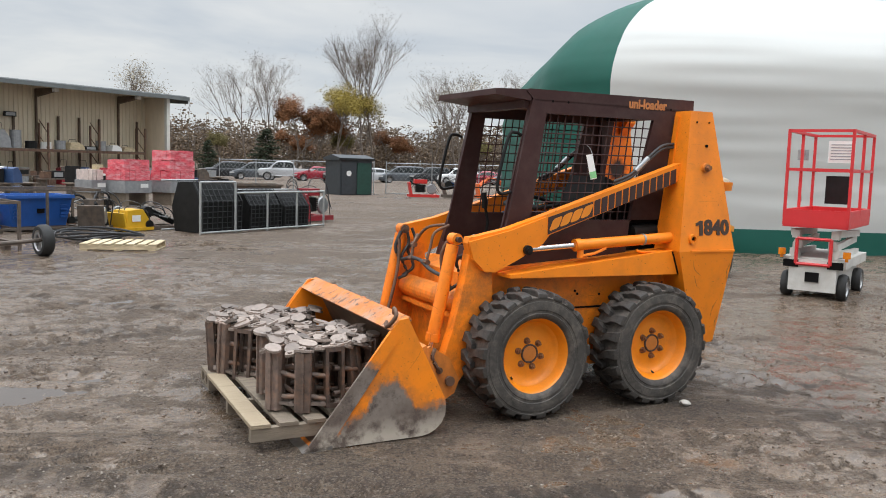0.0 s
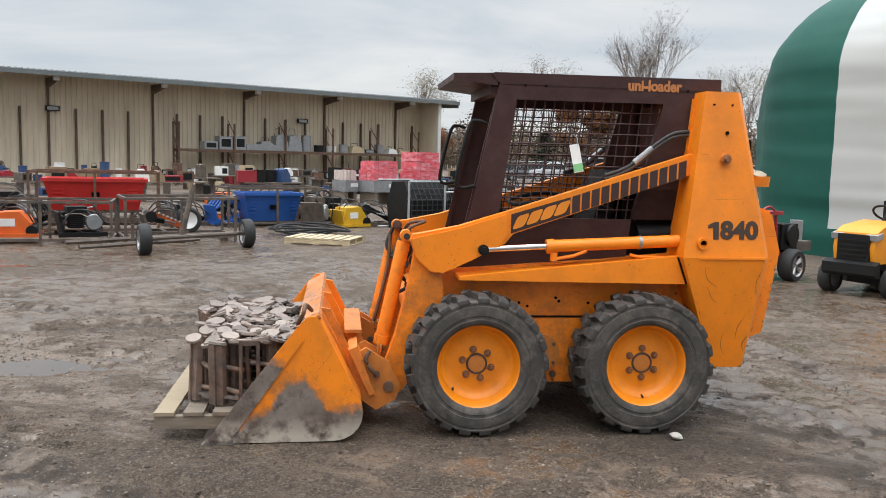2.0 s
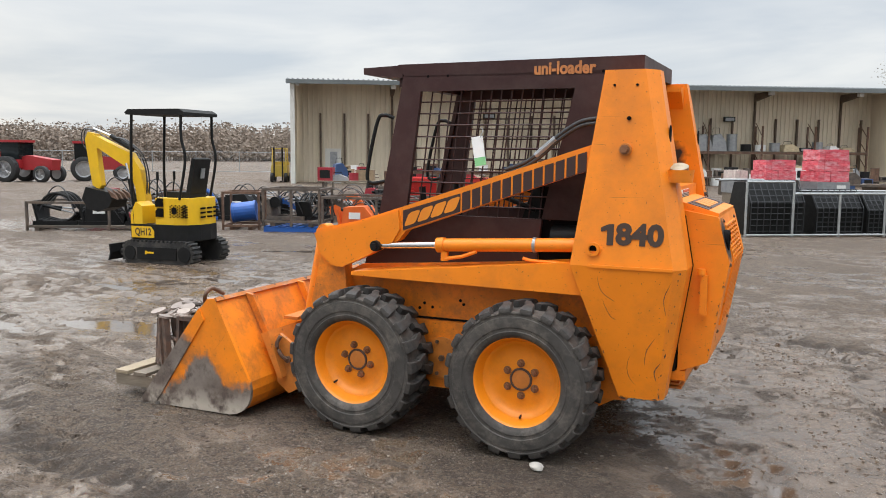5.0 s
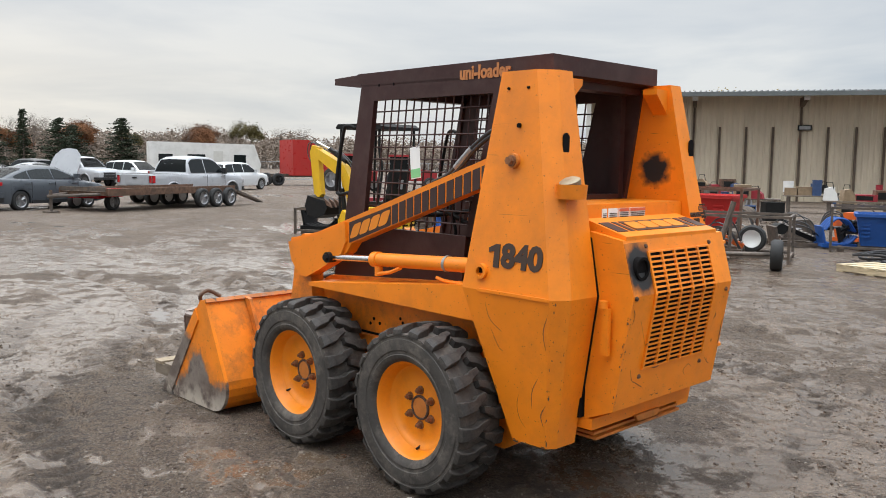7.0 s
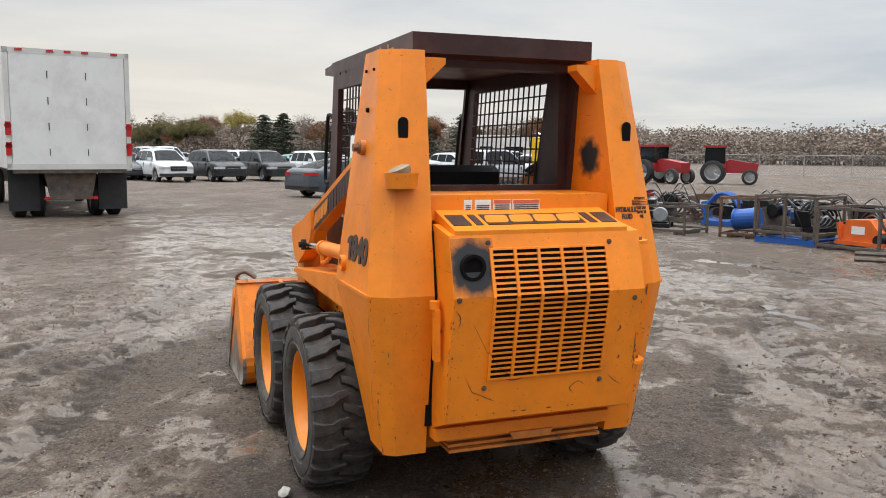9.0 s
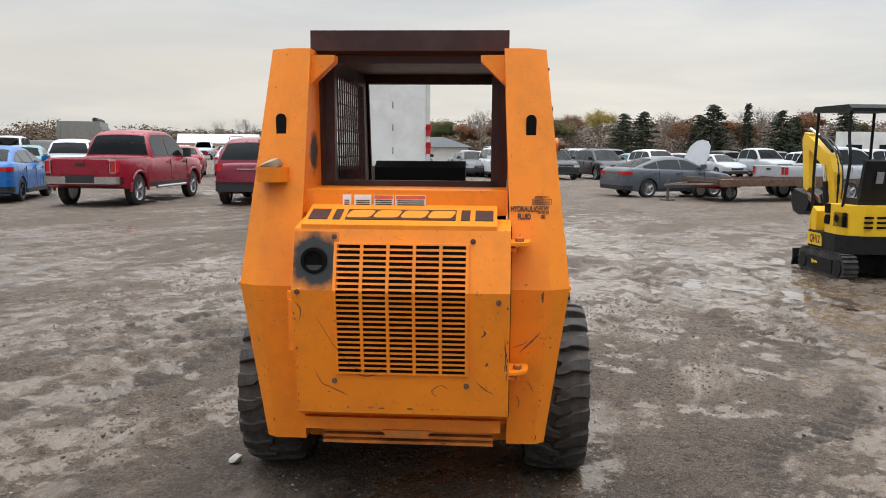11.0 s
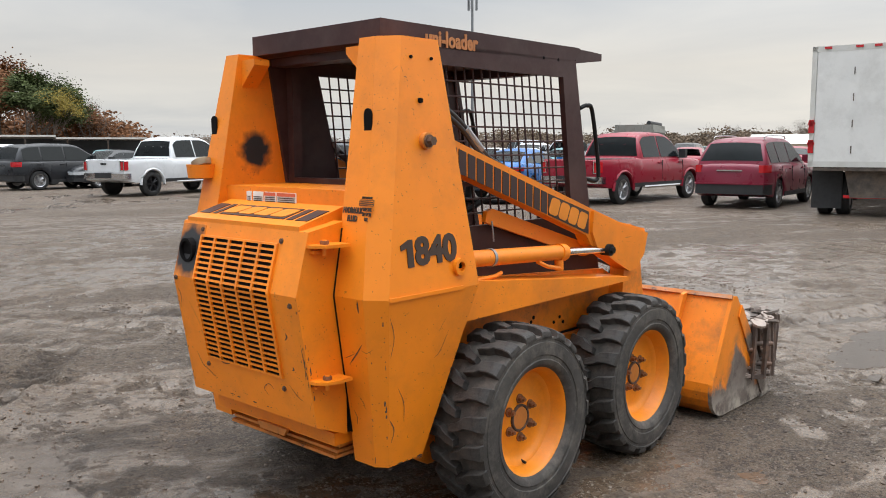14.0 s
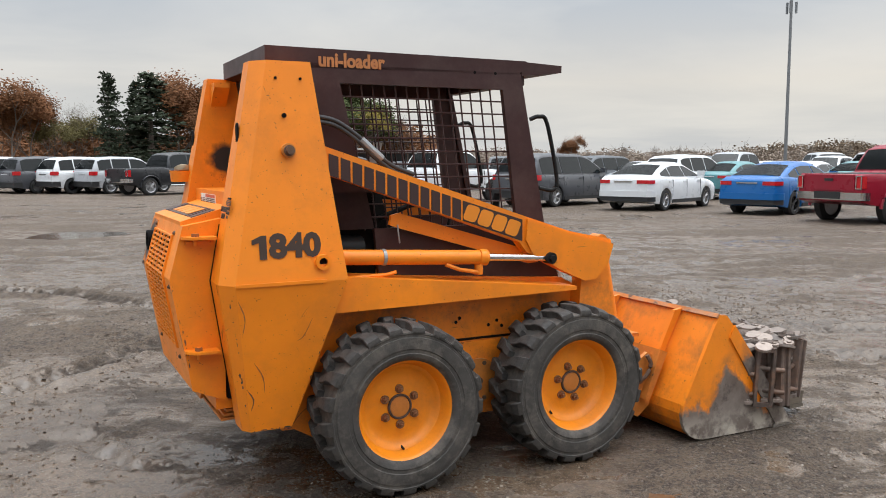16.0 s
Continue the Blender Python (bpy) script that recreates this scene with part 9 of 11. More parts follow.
        cyl(bm, (lx * 0.36, -ly * 0.42, h * 0.24), (lx * 0.36, ly * 0.42, h * 0.24), h * 0.17, 14)
        part("drum", bm, M_BLACK, t, smooth=40)
    for k in range(2):
        y = rng.uniform(-ly * 0.3, ly * 0.3)
        p, q = Vector((-lx * 0.38, y, h * rng.uniform(0.5, 0.8))), Vector((lx * 0.25, y + 0.05, h * rng.uniform(0.35, 0.9)))
        bm = bm_new()
        cyl(bm, p, p.lerp(q, 0.6), 0.032, 10)
        rm = part("ram", bm, M_BLACK, t)
        bm = bm_new()
        cyl(bm, p.lerp(q, 0.55), q, 0.016, 8)
        part("rod", bm, M_GREY, rm)
    for k in range(3):
        z = h * rng.uniform(0.7, 1.1)
        y = rng.uniform(-ly * 0.4, ly * 0.4)
        bm = bm_new()
        tube(bm, arc_pts([(-lx * 0.42, y, h * 0.4), (-lx * 0.15, y + 0.12, z), (lx * 0.2, y - 0.1, z - 0.1 * rng.random()), (lx * 0.45, y + rng.uniform(-0.2, 0.2), h * rng.uniform(0.05, 0.4))], 5), 0.014, 6)
        part("hose", bm, M_HOSE, t, smooth=60)
    return t


def hopper(m, lx, ly, h, z0, material, label, name="bin"):
    b = thing(name, m, label, "bin")
    bm = bm_new()
    lo = [(-lx * 0.42, -ly * 0.36, z0), (lx * 0.42, -ly * 0.36, z0), (lx * 0.42, ly * 0.36, z0), (-lx * 0.42, ly * 0.36, z0)]
    hi = [(-lx / 2, -ly / 2, z0 + h), (lx / 2, -ly / 2, z0 + h), (lx / 2, ly / 2, z0 + h), (-lx / 2, ly / 2, z0 + h)]
    li = [(x * 0.93, y * 0.93, z0 + 0.05) for x, y, z in lo]
    hi2 = [(x * 0.95, y * 0.95, z0 + h) for x, y, z in hi]
    verts_faces(bm, lo + hi + li + hi2, [(0, 3, 2, 1)] + [(i, (i + 1) % 4, 4 + (i + 1) % 4, 4 + i) for i in range(4)] + [(4 + i, 4 + (i + 1) % 4, 12 + (i + 1) % 4, 12 + i) for i in range(4)] + [(12 + i, 12 + (i + 1) % 4, 8 + (i + 1) % 4, 8 + i) for i in range(4)] + [(8, 9, 10, 11)])
    body = part("tub", bm, material, b)
    bm = bm_new()
    for y in (-ly / 2 - 0.01, ly / 2 + 0.01):
        box(bm, (0, y, z0 + h - 0.03), (lx + 0.06, 0.05, 0.07))
    for x in (-lx / 2 - 0.01, lx / 2 + 0.01):
        box(bm, (x, 0, z0 + h - 0.03), (0.05, ly, 0.07))
    bevel(bm, 0.01)
    part("rim", bm, material, b)
    for s in (1, -1):
        for k in (-0.36, 0.36):
            bm = bm_new()
            for q in range(5):
                box(bm, (k * lx, s * (ly * 0.435 + 0.02), z0 + h * (0.30 + 0.12 * q)), (lx * 0.11, 0.03, h * 0.06), Matrix.Rotation(radians(-s * 9), 3, "X"))
            part("louvre", bm, material, body)
        bm = bm_new()
        box(bm, (0, s * (ly * 0.43 + 0.02), z0 + h * 0.5), (0.16, 0.03, 0.10), Matrix.Rotation(radians(-s * 9), 3, "X"))
        part("maker_plate", bm, M_DARK, body)
    bm = bm_new()
    for x in (-lx * 0.35, lx * 0.35):
        for y in (-ly * 0.3, ly * 0.3):
            box(bm, (x, y, z0 / 2), (0.06, 0.06, z0))
    box(bm, (0, 0, z0 - 0.03), (lx * 0.9, ly * 0.7, 0.06))
    part("stand", bm, M_RACK, b)
    return b


# steel crates in line
m, l = span((-15.84, 7.39), (-13.73, 10.20))
crate(m, l, 1.1, 0.62, "low steel crate holding black attachments")
for k in range(3):
    machinery(m @ pose(-l / 2 + 0.5 + k * 0.95, 0, 0.08, 0, 0, 10 * k), "black skid-steer attachment in a steel crate", M_BLACK, 30 + k, 1.0, 0.8, 0.75)
m, l = span((-13.70, 10.84), (-13.14, 11.59))
crate(m, 0.8, 0.9, 0.85, "small rusty steel crate", M_RUST, 2)
drum = thing("drum", m @ pose(0, 0, 0.09), "blue plastic drum in a crate", "drum")
bm = bm_new()
cyl(bm, (-0.25, 0, 0.28), (0.25, 0, 0.34), 0.22, 20)
cyl(bm, (-0.27, 0, 0.28), (-0.22, 0, 0.285), 0.235, 20)
cyl(bm, (0.22, 0, 0.335), (0.27, 0, 0.34), 0.235, 20)
part("barrel", bm, M_BIN_B, drum)
m, l = span((-12.62, 11.43), (-11.66, 12.35))
pallet(m @ pose(0, 0, 0), 1.25, 1.1, M_BIN_B, "blue painted pallet under a crate", h=0.14)
crate(m @ pose(0, 0, 0.14), 1.25, 1.1, 0.80, "steel crate on a blue pallet")
machinery(m @ pose(-0.2, 0, 0.24), "blue implement packed in a crate", M_BIN_B, 41, 0.9, 0.8, 0.65)
machinery(m @ pose(0.3, 0.1, 0.24, 0, 0, 70), "black hydraulic implement with hoses", M_BLACK, 42, 0.8, 0.5, 0.6)
m, l = span((-11.55, 12.41), (-9.61, 13.88))
crate(m, l, 1.2, 0.80, "long steel crate holding orange and black machines")
machinery(m @ pose(-0.55, 0, 0.10), "orange and black trencher in a crate", M_ORG2, 43, 1.0, 0.8, 0.6)
machinery(m @ pose(0.62, 0, 0.10, 0, 0, 15), "black power unit in a crate", M_BLACK, 44, 0.9, 0.8, 0.7)
m, l = span((-9.50, 13.98), (-8.08, 15.49))
crate(m, l, 1.2, 0.85, "steel crate with an orange machine")
machinery(m @ pose(-0.25, 0, 0.10), "orange stump cutter in a steel crate", M_ORG2, 45, 0.9, 0.8, 0.6)
m, l = span((-12.35, 14.95), (-10.75, 16.25))
hopper(m, l, 1.2, 0.68, 0.50, M_BIN_R, "bright red plastic cart tub with louvres", "cart_tub")
crate(m @ pose(0, 0.0, 0), l + 0.5, 1.5, 1.32, "tall rusty pipe frame round a red tub", M_RUST)
m, l = span((-10.01, 18.61), (-8.88, 19.88))
hopper(m, l * 0.84, 1.0, 0.70, 0.12, M_BIN_B, "bright blue plastic cart tub", "cart_tub")
crate(m @ pose(0, -0.1, 0), l + 0.7, 1.4, 0.95, "steel crate round a blue tub")
machinery(m @ pose(-1.1, 0.2, 0, 0, 0, 20), "blue compressor on a steel frame", M_BIN_B, 46, 0.8, 0.6, 0.7)
m, l = span((-7.74, 19.00), (-6.97, 20.36))
machinery(m, "golden yellow boxed implement with black hoses", M_GOLD, 47, 0.9, 0.7, 0.62)
machinery(m @ pose(-0.9, 0.1, 0, 0, 0, 40), "grey tracked implement lying on its side", M_RACK, 48, 0.9, 0.7, 0.9)
machinery(m @ pose(0.75, 0.0, 0, 0, 0, -20), "black bucket attachment on the ground", M_BLACK, 49, 0.9, 0.8, 0.7)
pallet(at(-6.04, 15.82, 8), 1.35, 0.95, M_WOOD, "new pale wooden pallet lying on the gravel", h=0.13)
hz = thing("hose_coil", at(-7.14, 17.20, 0), "tangle of black hydraulic hoses", "hose")
bm = bm_new()
for k in range(5):
    rr = 0.32 + 0.09 * k
    tube(bm, [(rr * math.cos(a) * 1.4, rr * math.sin(a), 0.04 + 0.03 * k + 0.05 * math.sin(2 * a + k)) for a in [q * math.pi / 12 for q in range(24)]], 0.025, 6, close=True)
part("hose", bm, M_HOSE, hz, smooth=60)

# two more rows of attachments behind the crates, packed close on low skids
rng = random.Random(301)
SORTS = [(M_BLACK, "black"), (M_RACK, "dark steel"), (M_BLACK, "black"), (M_ORG2, "orange and black"), (M_RUST, "rusty"), (M_BLACK, "black"), (M_TRED, "dark red"), (M_RACK, "dark steel"), (M_BIN_B, "blue")]
WHAT = ["attachment with coiled hoses", "trencher boom", "grapple with curved tines", "drum housing"]
for row, (off, z_) in enumerate(((1.75, 0.0), (3.3, 0.0))):
    for k in range(13):
        f = k / 12
        px, py = -16.6 + 9.2 * f, 8.4 + 10.4 * f + 1.2 * f * f
        if row == 0 and 0.52 < f < 0.72:
            continue
        mt, word = SORTS[rng.randrange(len(SORTS))]
        sd = 400 + row * 50 + k
        machinery(at(px - 0.74 * off + rng.uniform(-0.15, 0.15), py + 0.66 * off + rng.uniform(-0.15, 0.15), 48 + rng.uniform(-25, 25)), word + " " + WHAT[sd % 4] + " on the gravel", mt, sd, rng.uniform(0.95, 1.3), 0.8, rng.uniform(0.62, 0.95))

# galvanised pen of black mesh baskets
M_NET = mat("black_netting", (0.020, 0.021, 0.023), 0.6, var=0.2, bump=0.1)
pen_m, l = span((-6.09, 19.51), (-3.81, 23.28))
pen = thing("pipe_pen", pen_m, "galvanised pipe pen round black grapple buckets", "pen")
for k in range(5):
    x = -l / 2 + l * k / 4
    bm = bm_new()
    tube(bm, [(x, -0.6, 0.0), (x, -0.6, 1.22 if k < 2 else 0.96)], 0.028, 8)
    part("post", bm, M_GALV, pen)
for a, b, z in ((-l / 2, -l / 4, 1.22), (-l / 4, l / 2, 0.96), (-l / 2, l / 2, 0.05)):
    bm = bm_new()
    tube(bm, [(a, -0.6, z), (b, -0.6, z)], 0.025, 8)
    tube(bm, [(a, 0.7, z), (b, 0.7, z)], 0.025, 8)
    part("rail", bm, M_GALV, pen)
for k, (x0, w, hh) in enumerate(((-1.40, 1.25, 1.18), (0.10, 1.1, 0.98), (1.30, 1.0, 0.90))):
    g_ = thing("grapple_bucket", pen_m @ pose(x0, 0.05, 0.03), "black ribbed skid-steer bucket in a pen", "attachment", "buckets in the pen")
    bm = bm_new()
    prof = [(-0.45, 0.0), (0.40, 0.0), (0.50, hh * 0.5), (0.30, hh * 0.98), (-0.20, hh), (-0.48, hh * 0.6)]
    prism(bm, prof, -w / 2, w / 2, "x")
    bevel(bm, 0.04, 2)
    part("shell", bm, M_BLACK, g_)
    bm = bm_new()
    for q in range(9):
        x = -w / 2 + w * q / 8
        tube(bm, [(x, p[0] * 1.05, p[1] + 0.01) for p in ((-0.50, 0.0), (-0.52, hh * 0.6), (-0.22, hh * 1.02), (0.3, hh))], 0.012, 5)
    for q in range(8):
        z = hh * (0.08 + 0.11 * q)
        y = -0.49 if z < hh * 0.6 else -0.49 + (z - hh * 0.6) / (hh * 0.4) * 0.27
        tube(bm, [(-w / 2, y - 0.03, z), (w / 2, y - 0.03, z)], 0.010, 5)
    part("mesh_screen", bm, M_NET, g_)

# dark red sweeper, grey hopper behind the pen
machinery(at(-3.95, 24.9, 60), "dark red engine unit on a steel frame", M_TRED, 52, 1.25, 0.9, 1.15, "engine_unit")
machinery(at(-4.45, 24.6, 20), "dark red upright boxed machine", M_TRED, 51, 0.6, 0.6, 1.05, "boxed_machine")
hopper(at(-6.9, 30.0, 20), 2.0, 1.3, 0.6, 0.35, M_RACK, "grey steel spreader hopper", "spreader")

# wheeled axle frame
ax_m, l = span((-7.48, 12.15), (-6.73, 14.08))
ax = thing("axle_frame", ax_m, "rusty trailer axle frame on two worn tyres", "trailer")
for x in (-l / 2, l / 2):
    t_, a_ = wheel_meshes(0.27, 0.19, False)
    o = new("wheel", t_)
    o.parent = ax
    o.matrix_basis = pose(x, 0, 0.26, 0, 0, 70)
    q = new("rim", a_)
    q.parent = o
bm = bm_new()
tube(bm, [(-l / 2, 0, 0.27), (l / 2, 0, 0.27)], 0.035, 8)
tube(bm, [(-1.9, 1.0, 0.18), (1.0, 1.0, 0.18)], 0.04, 6)
tube(bm, [(-1.9, 0.5, 0.14), (0.4, 0.6, 0.14)], 0.04, 6)
tube(bm, [(-0.5, 1.1, 0.18), (-0.5, 0.0, 0.27)], 0.04, 6)
tube(bm, [(0.3, 1.0, 0.2), (0.55, 1.0, 1.12)], 0.05, 6)
tube(bm, [(0.1, 0.6, 0.15), (0.1, 0.6, 0.50)], 0.03, 6)
tube(bm, [(-0.8, 0.8, 0.15), (-0.8, 0.8, 0.45)], 0.03, 6)
part("frame", bm, M_RACK, ax)
sp_ = thing("spare_wheel", at(-8.89, 15.23, 50), "worn tyre on a white steel rim", "wheel")
t_, a_ = wheel_meshes(0.33, 0.22, False)
o = new("tyre", t_)
o.parent = sp_
o.matrix_basis = pose(0, 0, 0.36, 0, 0, 175) @ Matrix.Diagonal((0.82, 0.9, 0.82, 1))
bm = bm_new()
lathe(bm, [(0, 0.05), (0.12, 0.05), (0.17, 0.09), (0.215, 0.10), (0.215, 0.02), (0, 0.02)], 24)
q = part("rim", bm, M_WHITE, o, smooth=40)

# wrapped pallets: bundled layers under film, on grey trays
M_FILMR = mat("red_stretch_film", (0.66, 0.10, 0.13), 0.28, var=0.25, scale=2.5, bump=0.25, bscale=14, dirt=(0.80, 0.52, 0.54), dirt_amt=0.85, dscale=2.2, stretch=(1, 1, 3))
for (px, py), sz, lay, mt, lb in (((-11.7, 31.1), (1.15, 0.95), 2, M_FILMR, "pallet of bundles in pale red stretch wrap"), ((-10.5, 32.5), (1.20, 1.0), 3, M_FILMR, "tall pallet of bundles in red stretch wrap"), ((-12.9, 30.6), (0.5, 0.8), 1, M_SACK, "pallet of pale sacks half wrapped in film")):
    w_ = thing("wrapped_pallet", at(px, py, 62), lb, "pallet load", "wrapped pallets")
    lh = 0.38
    for k in range(lay):
        q = 1.0 - (0.05 * (k == lay - 1))
        nx_, ny_ = 5, 4
        for i in range(nx_):
            for j in range(ny_):
                if 0 < i < nx_ - 1 and 0 < j < ny_ - 1 and k < lay - 1:
                    continue
                rj = random.Random(i * 31 + j * 7 + k)
                bm = bm_new()
                box(bm, ((i + 0.5) / nx_ * sz[0] * q - sz[0] * q / 2 + rj.uniform(-0.02, 0.02), (j + 0.5) / ny_ * sz[1] * q - sz[1] * q / 2 + rj.uniform(-0.02, 0.02), 0.93 + lh * (k + 0.5)), (sz[0] / nx_ * 1.04, sz[1] / ny_ * 1.04, lh * rj.uniform(0.90, 1.04)))
                bevel(bm, 0.06, 2)
                part("bundle", bm, mt, w_, smooth=50)
    bm = bm_new()
    box(bm, (0, 0, 0.70), (sz[0] + 0.1, sz[1] + 0.1, 0.44))
    bevel(bm, 0.03)
    tr_ = part("tray", bm, M_GREY, w_)
    bm = bm_new()
    box(bm, (sz[0] * 0.25, -sz[1] / 2 - 0.056, 0.74), (0.35, 0.012, 0.14))
    part("label", bm, M_WHITE, tr_)
    for x in (-0.5, 0.5):
        bm = bm_new()
        box(bm, (x * sz[0] * 0.8, 0, 0.24), (0.14, sz[1], 0.48))
        part("skid", bm, M_WOODG, w_)

# ---- clutter along the building: low tables of boxed goods ----
def goods_table(m, lx, label, seed):
    rng = random.Random(seed)
    t = thing("trestle_table", m, label, "table", "goods tables by the building")
    bm = bm_new()
    box(bm, (0, 0, 0.72), (lx, 0.9, 0.05))
    part("tabletop", bm, M_RACK if seed % 2 else M_WOODG, t)
    for x in (-lx / 2 + 0.2, lx / 2 - 0.2):
        bm = bm_new()
        box(bm, (x, 0, 0.35), (0.07, 0.8, 0.70))
        part("leg", bm, M_RACK, t)
    return t


M_CARD = mat("brown_cardboard", (0.26, 0.185, 0.115), 0.8, var=0.2, bump=0.1)
M_TOTE = mat("faded_blue_plastic", (0.03, 0.065, 0.16), 0.5, var=0.15, bump=0.05)
GOODS = [(M_TOTE, "faded blue plastic tote"), (M_WHITE, "white appliance carton"), (M_BLACK, "black tool case"), (M_WOOD, "brown wooden crate"), (M_GREY, "grey metal cabinet"),
         (M_TRED, "dark red tool chest"), (M_RACK, "dark steel part"), (M_CARD, "brown cardboard box"), (M_RUST, "rusty steel case"), (M_TRED, "dark red machine case"), (M_RACK, "dark steel cabinet"), (M_BLACK, "black machine case"), (M_CARD, "brown cardboard carton")]


def carton(m, s, k):
    mt, lb = GOODS[k]
    b = thing("goods_box", m, lb + " among goods by the building", "box", "goods by the building")
    sort = int(s[0] * 997) % 4
    bm = bm_new()
    if sort == 1:
        cyl(bm, (0, 0, 0), (0, 0, s[2]), s[1] * 0.42, 16)
    elif sort == 2:
        prism(bm, [(-s[0] / 2, 0), (s[0] / 2, 0), (s[0] * 0.42, s[2] * 0.55), (s[0] * 0.05, s[2]), (-s[0] * 0.42, s[2] * 0.9)], -s[1] / 2, s[1] / 2)
    else:
        box(bm, (0, 0, s[2] / 2), s)
    bevel(bm, 0.02, 2)
    cs = part("case", bm, mt, b)
    bm = bm_new()
    if sort == 2:
        tube(bm, [(-s[0] * 0.4, 0, s[2] * 0.9), (-s[0] * 0.3, 0, s[2] * 1.35), (s[0] * 0.1, 0, s[2] * 1.35), (s[0] * 0.2, 0, s[2] * 0.8)], 0.016, 6)
        part("handle", bm, M_BLACK, cs)
    elif sort == 3:
        box(bm, (0, -s[1] / 2 - 0.006, s[2] * 0.5), (s[0] * 0.7, 0.012, s[2] * 0.6))
        part("door_panel", bm, M_BLACK if mt is not M_BLACK else M_GREY, cs)
    else:
        box(bm, (0, 0, s[2] + 0.015), (s[0] * 1.03, s[1] * 1.03, 0.03)) if sort == 0 else cyl(bm, (0, 0, s[2]), (0, 0, s[2] + 0.03), s[1] * 0.44, 16)
        part("lid", bm, mt, cs)


rng = random.Random(77)
nrm = -back  # towards the yard
for row, (off, n0) in enumerate(((6.5, 9), (12.5, 8), (19.0, 6))):
    for k in range(n0):
        f = 2.0 + (B_LEN - 4.0 - row * 6) * (k + 0.5) / n0
        p = EL + along * f + nrm * off
        lx = 2.6
        mm = at(p.x, p.y, ang)
        goods_table(mm, lx, "long trestle table loaded with used goods", row * 20 + k)
        for q in range(5):
            s = (rng.uniform(0.3, 0.75), rng.uniform(0.3, 0.6), rng.uniform(0.18, 0.65))
            up_ = q < 4
            carton(mm @ pose(-1.05 + 0.52 * q + rng.uniform(-0.08, 0.08), rng.uniform(-0.15, 0.15) if up_ else -0.8, 0.745 if up_ else 0.0, 0, 0, rng.uniform(-20, 20)), s, rng.randrange(len(GOODS)))
# pallet rack against the wall
def in_shed(x, y, z=0.0):
    p = EL + along * x + back * y
    return Matrix.Translation((p.x, p.y, -0.62 + z)) @ pose(0, 0, 0, 0, 0, ang)


rack = thing("pallet_rack", in_shed(29.0, 1.5), "tall steel pallet rack with a red-brown beam shelf", "shelf")
for k in range(6):
    x = -9.5 + k * 3.6
    bm = bm_new()
    for y in (-0.5, 0.5):
        box(bm, (x, y, 2.0), (0.10, 0.10, 4.0))
    for z in range(4):
        tube(bm, [(x, -0.5, 0.3 + z), (x, 0.5, 1.2 + z)], 0.03, 5)
    part("upright", bm, M_RUST, rack)
for y in (-0.5, 0.5):
    bm = bm_new()
    box(bm, (-0.5, y, 2.25), (18.0, 0.06, 0.16))
    part("beam", bm, M_RUST, rack)
bm = bm_new()
box(bm, (-0.5, 0, 2.34), (18.0, 1.0, 0.03))
part("deck", bm, M_RACK, rack)
for k in range(16):
    s = (rng.uniform(0.7, 1.2), 0.8, rng.uniform(0.35, 1.15) if k < 8 else rng.uniform(0.25, 0.6))
    carton(in_shed(29.0 - 7.4 + k * 0.98, 1.5, 2.36), s, 4 if k < 8 else rng.choice((1, 2, 0, 4, 3, 7)))
for k in range(12):
    s = (rng.uniform(0.5, 1.1), 0.8, rng.uniform(0.5, 1.3))
    carton(in_shed(29.0 - 8.5 + k * 1.4, 1.5, 0.0), s, rng.randrange(len(GOODS)))

M_TRAC = mat("tractor_red", (0.33, 0.020, 0.024), 0.45, var=0.1, bump=0.03)
# forklift, red tractors
M_FORK = mat("pale_yellow_paint", (0.50, 0.36, 0.06), 0.5, var=0.1)
fk = thing("forklift", at(-44.0, 28.6, 325) @ Matrix.Diagonal((0.85, 0.85, 0.95, 1)), "yellow forklift with an overhead guard", "forklift")
bm = bm_new()
box(bm, (-0.2, 0, 0.75), (2.0, 1.15, 0.75))
box(bm, (-0.95, 0, 1.0), (0.5, 1.15, 0.7))
bevel(bm, 0.06, 2)
part("body", bm, M_FORK, fk)
for x in (-0.7, 0.75):
    for s in (1, -1):
        add_wheel(fk, x, s * 0.5, 0.32, 0.24, True)
        bm = bm_new()
        tube(bm, [(x * 0.95, s * 0.5, 1.0), (x * 0.7, s * 0.48, 2.2)], 0.05, 6)
        part("guard_post", bm, M_FORK, fk)
bm = bm_new()
box(bm, (0, 0, 2.22), (1.3, 1.1, 0.08))
part("guard_roof", bm, M_FORK, fk)
bm = bm_new()
for y in (-0.3, 0.3):
    box(bm, (1.15, y, 1.2), (0.12, 0.10, 2.2))
    box(bm, (1.75, y, 0.10), (1.1, 0.12, 0.05))
part("mast", bm, M_BLACK, fk)
